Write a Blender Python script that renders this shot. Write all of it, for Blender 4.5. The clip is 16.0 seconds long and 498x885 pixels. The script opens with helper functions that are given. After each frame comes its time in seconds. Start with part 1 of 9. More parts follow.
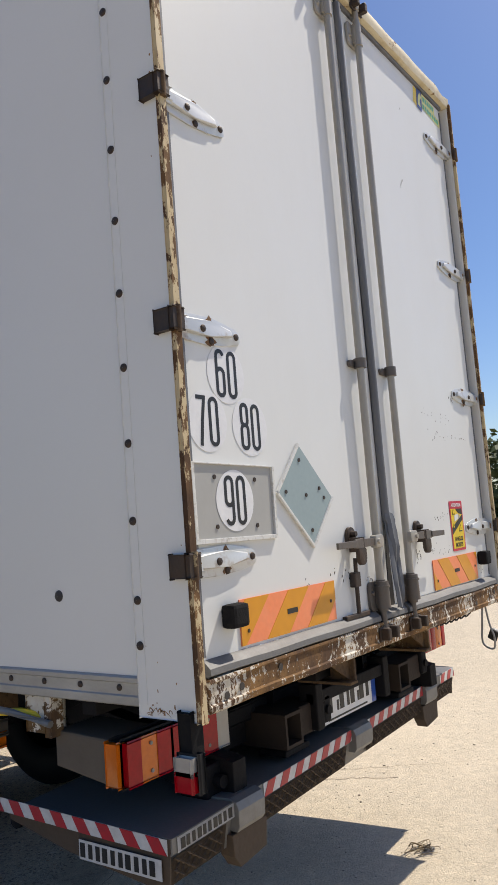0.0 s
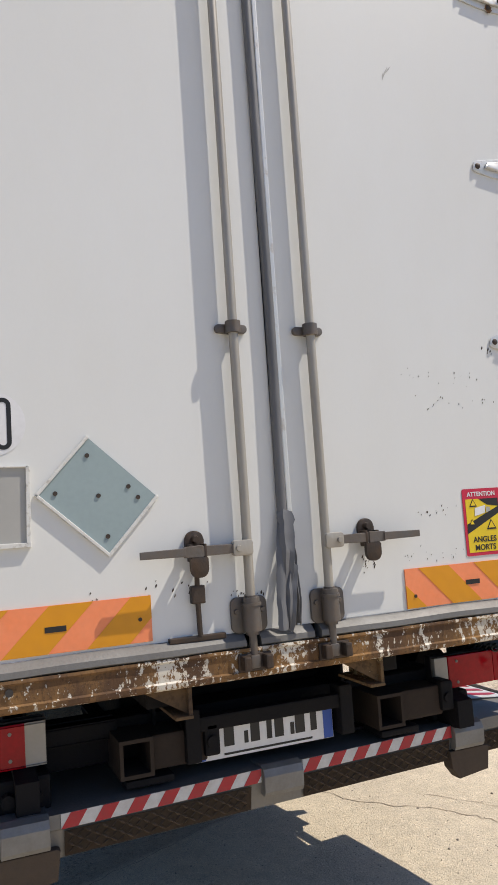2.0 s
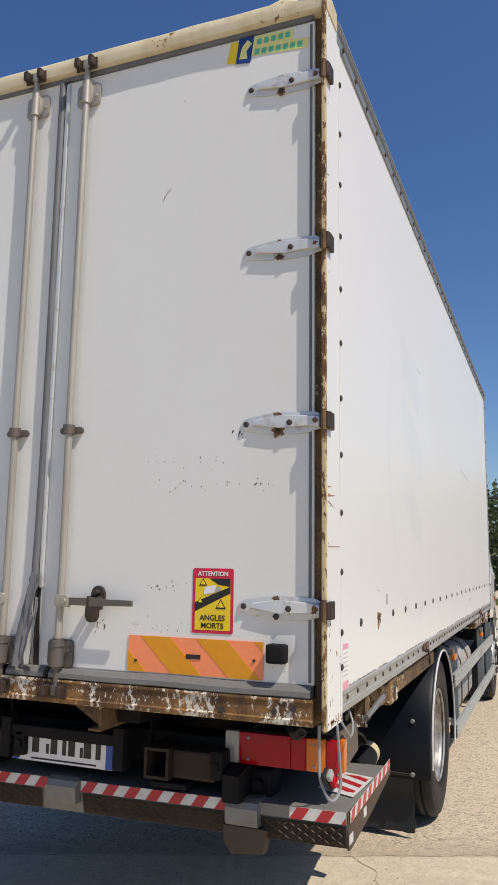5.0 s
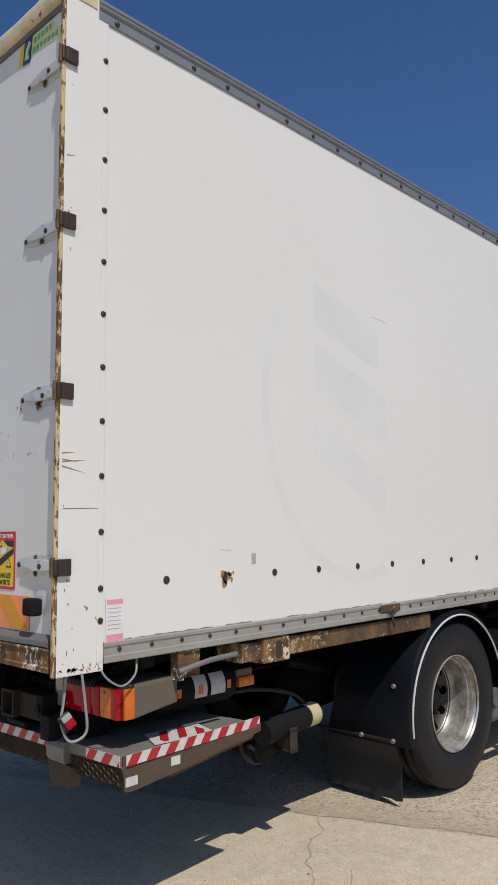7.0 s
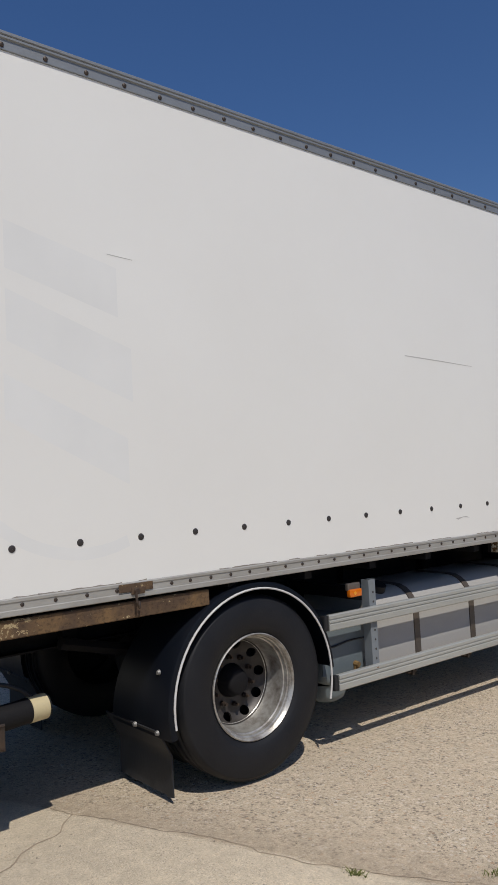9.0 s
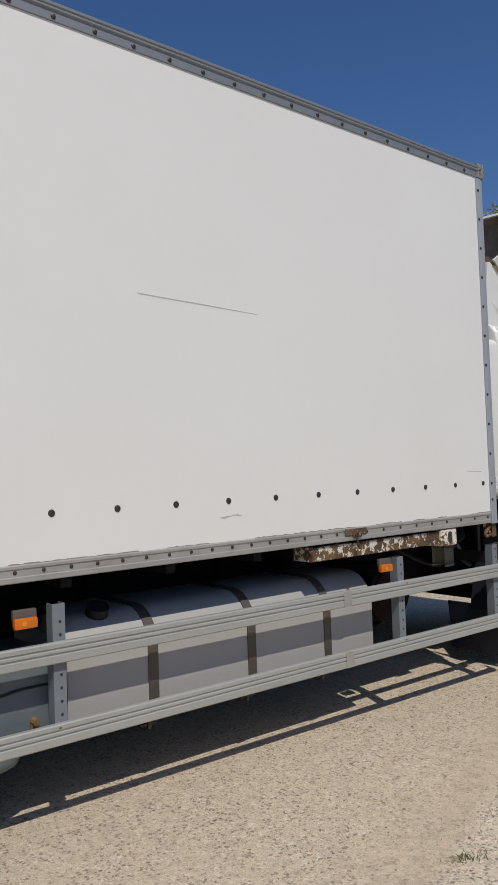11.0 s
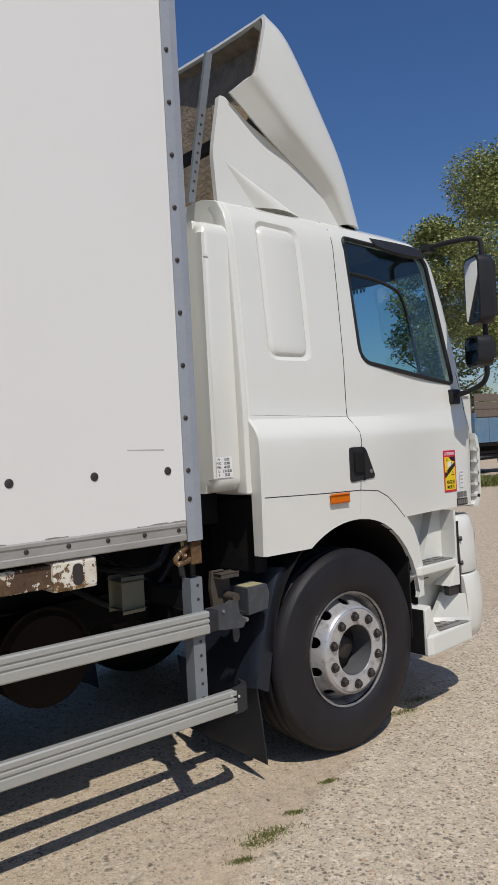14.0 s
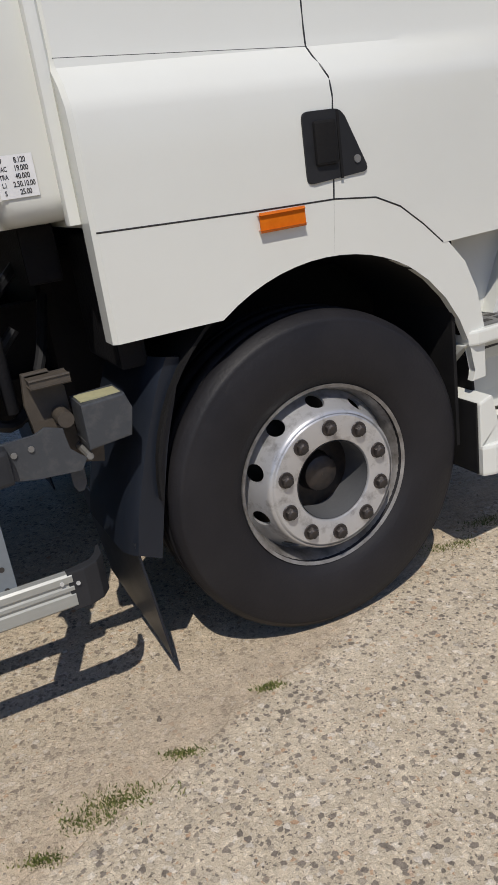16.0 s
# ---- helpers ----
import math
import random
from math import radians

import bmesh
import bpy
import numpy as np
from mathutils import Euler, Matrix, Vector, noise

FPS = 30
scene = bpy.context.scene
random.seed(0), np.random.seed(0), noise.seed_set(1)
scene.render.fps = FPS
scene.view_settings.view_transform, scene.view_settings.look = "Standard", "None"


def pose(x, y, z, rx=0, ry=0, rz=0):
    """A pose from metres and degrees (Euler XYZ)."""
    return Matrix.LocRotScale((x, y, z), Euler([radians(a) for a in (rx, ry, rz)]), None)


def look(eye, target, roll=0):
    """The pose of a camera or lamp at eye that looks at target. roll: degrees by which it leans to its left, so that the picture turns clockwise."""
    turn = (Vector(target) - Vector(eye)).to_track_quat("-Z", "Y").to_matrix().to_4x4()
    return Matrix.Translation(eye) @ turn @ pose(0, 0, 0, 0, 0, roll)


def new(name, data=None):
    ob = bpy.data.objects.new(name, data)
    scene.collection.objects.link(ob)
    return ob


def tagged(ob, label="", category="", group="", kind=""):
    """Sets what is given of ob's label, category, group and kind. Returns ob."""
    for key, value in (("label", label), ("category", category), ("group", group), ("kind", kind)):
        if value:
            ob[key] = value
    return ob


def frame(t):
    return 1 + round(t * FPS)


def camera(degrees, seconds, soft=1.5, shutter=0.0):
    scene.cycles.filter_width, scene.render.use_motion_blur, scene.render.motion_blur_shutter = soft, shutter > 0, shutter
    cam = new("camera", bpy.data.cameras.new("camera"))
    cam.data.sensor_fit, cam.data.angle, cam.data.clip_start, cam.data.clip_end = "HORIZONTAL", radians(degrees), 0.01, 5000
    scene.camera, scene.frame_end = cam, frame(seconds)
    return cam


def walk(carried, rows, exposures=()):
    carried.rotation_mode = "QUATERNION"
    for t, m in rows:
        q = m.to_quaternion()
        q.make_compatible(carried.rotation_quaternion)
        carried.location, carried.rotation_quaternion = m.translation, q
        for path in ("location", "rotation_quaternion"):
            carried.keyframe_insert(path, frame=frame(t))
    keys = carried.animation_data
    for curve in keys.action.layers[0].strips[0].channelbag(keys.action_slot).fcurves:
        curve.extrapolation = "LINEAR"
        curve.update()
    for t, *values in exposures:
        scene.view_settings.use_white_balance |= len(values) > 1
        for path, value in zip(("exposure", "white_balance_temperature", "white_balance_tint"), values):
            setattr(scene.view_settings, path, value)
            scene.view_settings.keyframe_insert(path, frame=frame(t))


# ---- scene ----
cam = camera(36.4, 16.0)
PATH = [
    (0, (1.376, -2.809, 1.647), (0.218, -1.193, 1.866), -4.4),
    (0.5, (1.655, -2.447, 1.621), (0.29, -0.994, 1.778), -5.2),
    (1, (1.793, -1.943, 1.591), (0.214, -0.715, 1.598), -6.2),
    (1.5, (2.008, -1.451, 1.589), (0.293, -0.424, 1.534), -6.5),
    (2, (2.242, -1.021, 1.657), (0.401, -0.261, 1.843), -3.8),
    (2.5, (2.448, -0.508, 1.699), (0.516, -0.075, 1.982), -0.4),
    (3, (2.708, -0.027, 1.736), (0.754, 0.249, 2.064), 1.6),
    (3.5, (2.771, 0.503, 1.752), (0.805, 0.623, 2.096), 2.3),
    (3.7, (2.8, 0.703, 1.739), (0.83, 0.726, 2.085), 1.9),
    (5.8, (2.327, 2.738, 1.72), (0.673, 1.648, 1.996), 0.5),
    (6, (2.214, 2.918, 1.736), (0.601, 1.767, 2.007), 0.3),
    (6.5, (1.977, 3.402, 1.722), (0.454, 2.129, 1.973), -0.4),
    (7, (1.606, 3.788, 1.687), (0.177, 2.408, 1.916), -0.7),
    (7.5, (1.241, 4.153, 1.672), (-0.092, 2.677, 1.883), -0.9),
    (8, (0.851, 4.379, 1.669), (-0.378, 2.814, 1.865), -1.0),
    (8.5, (0.343, 4.522, 1.694), (-0.882, 2.95, 1.857), -1.9),
    (9, (-0.173, 4.665, 1.721), (-1.443, 3.123, 1.831), -2.9),
    (9.5, (-0.755, 4.663, 1.715), (-2.045, 3.135, 1.779), -3.1),
    (10, (-1.335, 4.722, 1.671), (-2.623, 3.193, 1.733), -2.8),
    (10.2, (-1.54, 4.706, 1.676), (-2.825, 3.175, 1.74), -2.6),
    (12.3, (-3.916, 4.474, 1.606), (-5.164, 2.913, 1.676), -1.7),
    (12.5, (-4.12, 4.455, 1.609), (-5.373, 2.898, 1.675), -1.7),
    (13, (-4.631, 4.257, 1.585), (-5.904, 2.715, 1.636), -1.8),
    (13.5, (-5.169, 4.086, 1.598), (-6.456, 2.556, 1.624), -2.3),
    (14, (-5.65, 3.94, 1.591), (-6.944, 2.415, 1.585), -3.0),
    (14.5, (-6.133, 3.751, 1.585), (-7.42, 2.221, 1.54), -3.9),
    (15, (-6.651, 3.638, 1.556), (-7.889, 2.074, 1.413), -5.2),
    (15.5, (-7.119, 3.409, 1.475), (-8.159, 1.756, 1.045), -6.9),
    (16, (-7.525, 3.115, 1.428), (-8.278, 1.397, 0.735), -8.4),
]
EXPOSURE = [(0.0, 0.19, 6920, 10), (2.0, 0.12, 6890, 10), (3.7, 0.08, 6890, 10), (5.8, -0.05, 6780, 10), (7.0, -0.32, 6640, 10), (9.0, -0.43, 6600, 10), (12.5, -0.41, 6600, 10), (14.5, -0.38, 6600, 10), (16.0, -0.38, 6600, 10)]
walk(cam, [(t, look(eye, target, roll)) for t, eye, target, roll in PATH], EXPOSURE)

# ---- light ----
world = bpy.data.worlds.new("sky")
scene.world = world
world.use_nodes = True
wn = world.node_tree.nodes
sky = wn.new("ShaderNodeTexSky")
sky.sky_type = "NISHITA"
sky.sun_disc = False
SUN = Vector((0.25, 0.62, 1.0)).normalized()
sky.sun_elevation = math.asin(SUN.z)
sky.sun_rotation = math.atan2(SUN.x, SUN.y)
sky.altitude, sky.air_density, sky.dust_density, sky.ozone_density = 200, 1.0, 1.1, 4.5
wn["Background"].inputs[1].default_value = 0.115
deep = wn.new("ShaderNodeHueSaturation")
deep.inputs["Hue"].default_value = 0.508
deep.inputs["Saturation"].default_value, deep.inputs["Value"].default_value = 1.20, 0.99
world.node_tree.links.new(sky.outputs[0], deep.inputs["Color"])
# one thin wisp of cloud low over the fence
wc = wn.new("ShaderNodeTexCoord")
dot = wn.new("ShaderNodeVectorMath")
dot.operation = "DOT_PRODUCT"
dot.inputs[1].default_value = Vector((-0.852, 0.300, 0.424)).normalized()
world.node_tree.links.new(wc.outputs["Generated"], dot.inputs[0])
near = wn.new("ShaderNodeMapRange")
near.inputs[1].default_value, near.inputs[2].default_value = math.cos(radians(4.2)), 1.0
world.node_tree.links.new(dot.outputs["Value"], near.inputs[0])
wisp = wn.new("ShaderNodeTexNoise")
wisp.inputs["Scale"].default_value, wisp.inputs["Detail"].default_value, wisp.inputs["Roughness"].default_value, wisp.inputs["Distortion"].default_value = 9.0, 9.0, 0.62, 0.25
world.node_tree.links.new(wc.outputs["Generated"], wisp.inputs["Vector"])
thin = wn.new("ShaderNodeMapRange")
thin.inputs[1].default_value, thin.inputs[2].default_value = 0.47, 0.95
world.node_tree.links.new(wisp.outputs["Fac"], thin.inputs[0])
amount = wn.new("ShaderNodeMath")
amount.operation = "MULTIPLY"
world.node_tree.links.new(near.outputs[0], amount.inputs[0])
world.node_tree.links.new(thin.outputs[0], amount.inputs[1])
cloud = wn.new("ShaderNodeMix")
cloud.data_type = "RGBA"
cloud.inputs[7].default_value = (5.6, 6.2, 7.2, 1)
world.node_tree.links.new(amount.outputs[0], cloud.inputs[0])
world.node_tree.links.new(deep.outputs[0], cloud.inputs[6])
world.node_tree.links.new(cloud.outputs[2], wn["Background"].inputs[0])
sun_data = bpy.data.lights.new("sun", "SUN")
sun_data.energy, sun_data.angle, sun_data.color = 4.35, radians(0.53), (1.0, 0.95, 0.88)
sun = new("sun", sun_data)
sun.matrix_world = look(SUN * 60, (0, 0, 0))

# ---- materials ----
def mat(name, col, rough=0.5, metal=0.0, col2=None, scale=6.0, amount=0.5, bump=0.0, bscale=60.0, spec=0.5, sharp=0.0, stretch=(1, 1, 1), rvar=0.1, coat=0.0, detail=6.0, grain=0.6):
    """A surface of two colours mixed by a coarse and a fine noise, with relief and uneven gloss."""
    m = bpy.data.materials.new(name)
    m.use_nodes = True
    nt = m.node_tree
    b = nt.nodes["Principled BSDF"]
    tc = nt.nodes.new("ShaderNodeTexCoord")
    mp = nt.nodes.new("ShaderNodeMapping")
    mp.inputs["Scale"].default_value = stretch
    nt.links.new(tc.outputs["Object"], mp.inputs[0])
    n1 = nt.nodes.new("ShaderNodeTexNoise")
    n1.inputs["Scale"].default_value, n1.inputs["Detail"].default_value, n1.inputs["Roughness"].default_value = scale, detail, 0.65
    n2 = nt.nodes.new("ShaderNodeTexNoise")
    n2.inputs["Scale"].default_value, n2.inputs["Detail"].default_value = bscale, 4.0
    nt.links.new(mp.outputs[0], n1.inputs["Vector"])
    nt.links.new(mp.outputs[0], n2.inputs["Vector"])
    ramp = nt.nodes.new("ShaderNodeMapRange")
    half = 0.35 * (1 - sharp) + 0.01
    ramp.inputs[1].default_value, ramp.inputs[2].default_value = 1 - amount - half, 1 - amount + half
    nt.links.new(n1.outputs["Fac"], ramp.inputs[0])
    mix = nt.nodes.new("ShaderNodeMix")
    mix.data_type = "RGBA"
    c2 = col2 or tuple(c * 0.8 for c in col)
    mix.inputs[6].default_value, mix.inputs[7].default_value = (*col, 1), (*c2, 1)
    nt.links.new(ramp.outputs[0], mix.inputs[0])
    fine = nt.nodes.new("ShaderNodeMix")
    fine.data_type, fine.blend_type = "RGBA", "MULTIPLY"
    fr = nt.nodes.new("ShaderNodeMapRange")
    fr.inputs[3].default_value, fr.inputs[4].default_value = 0.86, 1.1
    nt.links.new(n2.outputs["Fac"], fr.inputs[0])
    fine.inputs[0].default_value = grain
    nt.links.new(mix.outputs[2], fine.inputs[6])
    nt.links.new(fr.outputs[0], fine.inputs[7])
    nt.links.new(fine.outputs[2], b.inputs["Base Color"])
    rr = nt.nodes.new("ShaderNodeMapRange")
    rr.inputs[3].default_value, rr.inputs[4].default_value = max(0.02, rough - rvar), min(1, rough + rvar)
    nt.links.new(n1.outputs["Fac"], rr.inputs[0])
    nt.links.new(rr.outputs[0], b.inputs["Roughness"])
    b.inputs["Metallic"].default_value = metal
    b.inputs["Specular IOR Level"].default_value = spec
    b.inputs["Coat Weight"].default_value = coat
    if bump:
        bp = nt.nodes.new("ShaderNodeBump")
        bp.inputs["Strength"].default_value, bp.inputs["Distance"].default_value = bump, 0.01
        nt.links.new(n2.outputs["Fac"], bp.inputs["Height"])
        nt.links.new(bp.outputs[0], b.inputs["Normal"])
    return m


def glass(name, tint=(0.75, 0.85, 0.88), rough=0.02, ior=1.45):
    m = bpy.data.materials.new(name)
    m.use_nodes = True
    b = m.node_tree.nodes["Principled BSDF"]
    b.inputs["Base Color"].default_value = (*tint, 1)
    b.inputs["Roughness"].default_value = rough
    b.inputs["Transmission Weight"].default_value = 1.0
    b.inputs["IOR"].default_value = ior
    return m


def flaky(name, rust, stain, paint, cover=0.5, fine=42.0, coarse=4.0, squash=0.6, metal_rough=0.8):
    """Old paint flaking off rusty steel: ragged islands of paint, thick in some stretches and gone in others, over two tones of rust."""
    m = bpy.data.materials.new(name)
    m.use_nodes = True
    nt = m.node_tree
    N, L = nt.nodes.new, nt.links.new
    b = nt.nodes["Principled BSDF"]
    tc, mp = N("ShaderNodeTexCoord"), N("ShaderNodeMapping")
    mp.inputs["Scale"].default_value = (1, 1, squash)
    L(tc.outputs["Object"], mp.inputs[0])

    def nz(scale, detail, rough=0.62):
        n = N("ShaderNodeTexNoise")
        n.inputs["Scale"].default_value, n.inputs["Detail"].default_value, n.inputs["Roughness"].default_value = scale, detail, rough
        L(mp.outputs[0], n.inputs["Vector"])
        return n.outputs["Fac"]

    def rg(v, lo, hi, a=0.0, c=1.0):
        r = N("ShaderNodeMapRange")
        r.inputs[1].default_value, r.inputs[2].default_value, r.inputs[3].default_value, r.inputs[4].default_value = lo, hi, a, c
        L(v, r.inputs[0])
        return r.outputs[0]

    def mx(f, a, c):
        x = N("ShaderNodeMix")
        x.data_type = "RGBA"
        for v, k in ((f, 0), (a, 6), (c, 7)):
            if isinstance(v, tuple):
                x.inputs[k].default_value = (*v, 1)
            else:
                L(v, x.inputs[k])
        return x.outputs[2]

    add = N("ShaderNodeMath")
    add.operation = "ADD"
    L(rg(nz(coarse, 3.0), 0.3, 0.7, -0.16, 0.16), add.inputs[0])
    L(nz(fine, 6.0, 0.7), add.inputs[1])
    edge = 1.0 - cover
    mask = rg(add.outputs[0], edge - 0.012, edge + 0.012)
    under = mx(rg(nz(coarse * 2.2, 6.0), 0.42, 0.62), rust, stain)
    dark = tuple(c * 0.5 for c in rust)
    under = mx(rg(nz(fine * 2.0, 4.0), 0.5, 0.75), under, dark)
    worn = mx(rg(nz(fine * 0.6, 5.0), 0.45, 0.75), paint, tuple(c * d for c, d in zip(paint, (0.8, 0.72, 0.6))))
    L(mx(mask, under, worn), b.inputs["Base Color"])
    L(rg(mask, 0, 1, metal_rough + 0.08, 0.5), b.inputs["Roughness"])
    b.inputs["Specular IOR Level"].default_value = 0.3
    bp = N("ShaderNodeBump")
    bp.inputs["Strength"].default_value, bp.inputs["Distance"].default_value = 0.5, 0.004
    L(add.outputs[0], bp.inputs["Height"])
    L(bp.outputs[0], b.inputs["Normal"])
    return m


WHITE = mat("white_panel_paint", (0.738, 0.740, 0.712), 0.34, col2=(0.688, 0.684, 0.65), scale=0.7, amount=0.45, bump=0.004, bscale=260, rvar=0.06, grain=0.12)
DOORW = mat("door_white_paint", (0.708, 0.718, 0.700), 0.38, col2=(0.64, 0.632, 0.585), scale=1.1, amount=0.32, bump=0.002, bscale=120, rvar=0.08, stretch=(1, 1, 0.45), grain=0.1)
CABW = mat("cab_white_lacquer", (0.69, 0.700, 0.655), 0.24, col2=(0.648, 0.648, 0.595), scale=1.3, amount=0.4, bump=0.0015, bscale=300, coat=0.25, rvar=0.05, grain=0.08)
CREAM = flaky("aged_cream_paint", (0.16, 0.085, 0.04), (0.30, 0.18, 0.08), (0.60, 0.53, 0.37), 0.69, 18, 3.0, 1.0)
RUSTY = flaky("chipped_white_over_rust", (0.10, 0.055, 0.03), (0.25, 0.135, 0.05), (0.62, 0.58, 0.50), 0.445, 60, 3.0, 0.6)
RUSTD = flaky("brown_rusted_steel", (0.085, 0.055, 0.035), (0.17, 0.105, 0.05), (0.36, 0.28, 0.16), 0.40, 30, 2.2, 1.0)
RUSTE = flaky("rusted_post_edge", (0.09, 0.05, 0.028), (0.22, 0.12, 0.05), (0.56, 0.45, 0.27), 0.48, 44, 5.0, 0.4)
BROWN = mat("brown_primer_steel", (0.075, 0.056, 0.042), 0.75, spec=0.2, col2=(0.12, 0.088, 0.06), scale=5, amount=0.4, bump=0.3, bscale=60)
GALV = mat("galvanised_steel", (0.25, 0.255, 0.25), 0.5, 0.4, col2=(0.17, 0.155, 0.14), scale=14, amount=0.42, bump=0.12, bscale=120)
HINGE = mat("zinc_hinge_steel", (0.60, 0.61, 0.60), 0.36, 0.30, col2=(0.30, 0.20, 0.12), scale=13, amount=0.33, bump=0.02, bscale=120, sharp=0.7, grain=0.3)
ALU = mat("dull_aluminium", (0.46, 0.46, 0.435), 0.45, 0.4, col2=(0.27, 0.25, 0.22), scale=9, amount=0.42, bump=0.06, bscale=150, stretch=(0.4, 1, 1))
ALUD = mat("grey_roof_profile", (0.26, 0.28, 0.30), 0.5, 0.4, col2=(0.18, 0.19, 0.20), scale=6, amount=0.4, bump=0.05)
BLUEG = mat("blue_grey_post_paint", (0.33, 0.36, 0.40), 0.5, 0.1, col2=(0.26, 0.28, 0.31), scale=4, amount=0.4, bump=0.05)
RAIL = mat("brushed_guard_aluminium", (0.44, 0.45, 0.425), 0.42, 0.35, col2=(0.33, 0.335, 0.31), scale=5, amount=0.4, bump=0.06, bscale=90, stretch=(0.25, 1, 1))
RUBBER = mat("black_rubber", (0.010, 0.010, 0.011), 0.85, spec=0.12, col2=(0.022, 0.021, 0.02), scale=8, amount=0.4, bump=0.2, bscale=120)
TYRE = mat("dusty_tyre_rubber", (0.0098, 0.0097, 0.0122), 0.55, spec=0.28, col2=(0.0255, 0.0236, 0.0252), scale=4, amount=0.40, bump=0.12, bscale=90)
BLACKP = mat("black_plastic", (0.014, 0.0145, 0.016), 0.5, spec=0.3, col2=(0.028, 0.028, 0.03), scale=10, amount=0.35, bump=0.05)
TYRER = mat("black_rear_tyre", (0.006, 0.007, 0.010), 0.55, spec=0.3, col2=(0.0155, 0.016, 0.018), scale=4, amount=0.40, bump=0.12, bscale=90)
# one fender plastic, two tones: FENDF as sunlit, FENDER with the box's shade in it
FENDF = mat("slate_fender_plastic", (0.010, 0.0135, 0.0215), 0.42, spec=0.35, col2=(0.017, 0.021, 0.029), scale=5, amount=0.35, bump=0.02)
FENDER = mat("shaded_fender_plastic", (0.0035, 0.005, 0.009), 0.42, spec=0.18, col2=(0.007, 0.009, 0.013), scale=5, amount=0.35, bump=0.02)
FLAP = mat("dusty_flap_rubber", (0.016, 0.018, 0.022), 0.6, spec=0.3, col2=(0.034, 0.034, 0.036), scale=5, amount=0.42, bump=0.1, stretch=(1, 1, 0.5))
CHASSIS = mat("dark_chassis_paint", (0.008, 0.0085, 0.011), 0.7, spec=0.15, col2=(0.018, 0.016, 0.014), scale=6, amount=0.35, bump=0.25, bscale=60)
SEAL = mat("grey_seal_rubber", (0.105, 0.108, 0.115), 0.5, col2=(0.18, 0.18, 0.185), scale=10, amount=0.4, bump=0.1, stretch=(1, 1, 0.3))
ROD = mat("grey_painted_rod", (0.43, 0.41, 0.365), 0.42, 0.3, col2=(0.29, 0.255, 0.21), scale=8, amount=0.45, bump=0.08, stretch=(1, 1, 0.3))
RIMD = mat("dirty_rear_rim", (0.46, 0.45, 0.42), 0.38, 0.55, col2=(0.12, 0.092, 0.07), scale=11, amount=0.42, bump=0.08, sharp=0.55)
IRON = mat("dark_iron", (0.05, 0.045, 0.042), 0.55, 0.6, col2=(0.12, 0.07, 0.04), scale=20, amount=0.35, bump=0.2)
PLATF = mat("grey_lift_steel", (0.17, 0.168, 0.16), 0.55, 0.2, col2=(0.24, 0.22, 0.19), scale=5, amount=0.4, bump=0.15, bscale=80)
HOLE = mat("dark_plug", (0.045, 0.04, 0.038), 0.5, 0.2, bump=0.05)
RED = mat("reflective_red", (0.44, 0.012, 0.025), 0.35, col2=(0.30, 0.03, 0.035), scale=26, amount=0.42, rvar=0.05, sharp=0.4)
WHITER = mat("reflective_white", (0.62, 0.62, 0.61), 0.35, col2=(0.46, 0.44, 0.41), scale=26, amount=0.42, rvar=0.05, sharp=0.4)
ORANGE = mat("fluorescent_orange", (0.90, 0.24, 0.085), 0.4, col2=(0.88, 0.31, 0.16), scale=9, amount=0.4, rvar=0.05)
OCHRE = mat("reflective_ochre", (0.72, 0.30, 0.006), 0.3, col2=(0.6, 0.24, 0.01), scale=30, amount=0.4, rvar=0.05)
YELLOW = mat("yellow_vinyl", (0.86, 0.62, 0.02), 0.35, rvar=0.05)
PALEY = mat("faded_yellow_vinyl", (0.72, 0.70, 0.22), 0.4, col2=(0.65, 0.65, 0.3), scale=12, amount=0.4)
GREENV = mat("green_vinyl", (0.12, 0.48, 0.30), 0.4)
NAVY = mat("navy_vinyl", (0.02, 0.05, 0.20), 0.35)
MAGENTA = mat("crimson_vinyl", (0.60, 0.015, 0.06), 0.35, rvar=0.05)
PINK = mat("faded_pink_print", (0.78, 0.36, 0.44), 0.5)
INK = mat("black_ink", (0.012, 0.012, 0.013), 0.45)
DISC = mat("white_disc_vinyl", (0.80, 0.80, 0.80), 0.35, rvar=0.05)
GREYPL = mat("grey_plate", (0.40, 0.395, 0.37), 0.45, col2=(0.34, 0.335, 0.31), scale=3, amount=0.4, grain=0.3)
TEALPL = mat("grey_green_plate", (0.30, 0.38, 0.385), 0.5, col2=(0.26, 0.33, 0.34), scale=3, amount=0.4)
BLUEV = mat("blue_vinyl", (0.02, 0.09, 0.42), 0.35)
LENSR = mat("red_lamp_lens", (0.27, 0.002, 0.008), 0.12, col2=(0.42, 0.004, 0.012), scale=60, amount=0.4, rvar=0.03, coat=0.0, spec=0.3)
LENSA = mat("amber_lamp_lens", (0.58, 0.13, 0.006), 0.16, col2=(0.66, 0.17, 0.01), scale=60, amount=0.4, rvar=0.03, coat=0.15)
LENSW = mat("clear_lamp_lens", (0.34, 0.33, 0.31), 0.14, rvar=0.03, coat=0.5)
MIRROR = mat("mirror_glass", (0.82, 0.84, 0.85), 0.03, 1.0, rvar=0.01)
GLASS = glass("tinted_cab_glass", (0.68, 0.84, 0.86), 0.0)
GREYI = mat("cab_interior_grey", (0.09, 0.095, 0.10), 0.8, col2=(0.07, 0.07, 0.075), bump=0.1)
FOAM = mat("brown_moulded_fibre", (0.36, 0.285, 0.20), 0.9, col2=(0.10, 0.078, 0.052), scale=12, amount=0.5, bump=0.8, bscale=40)
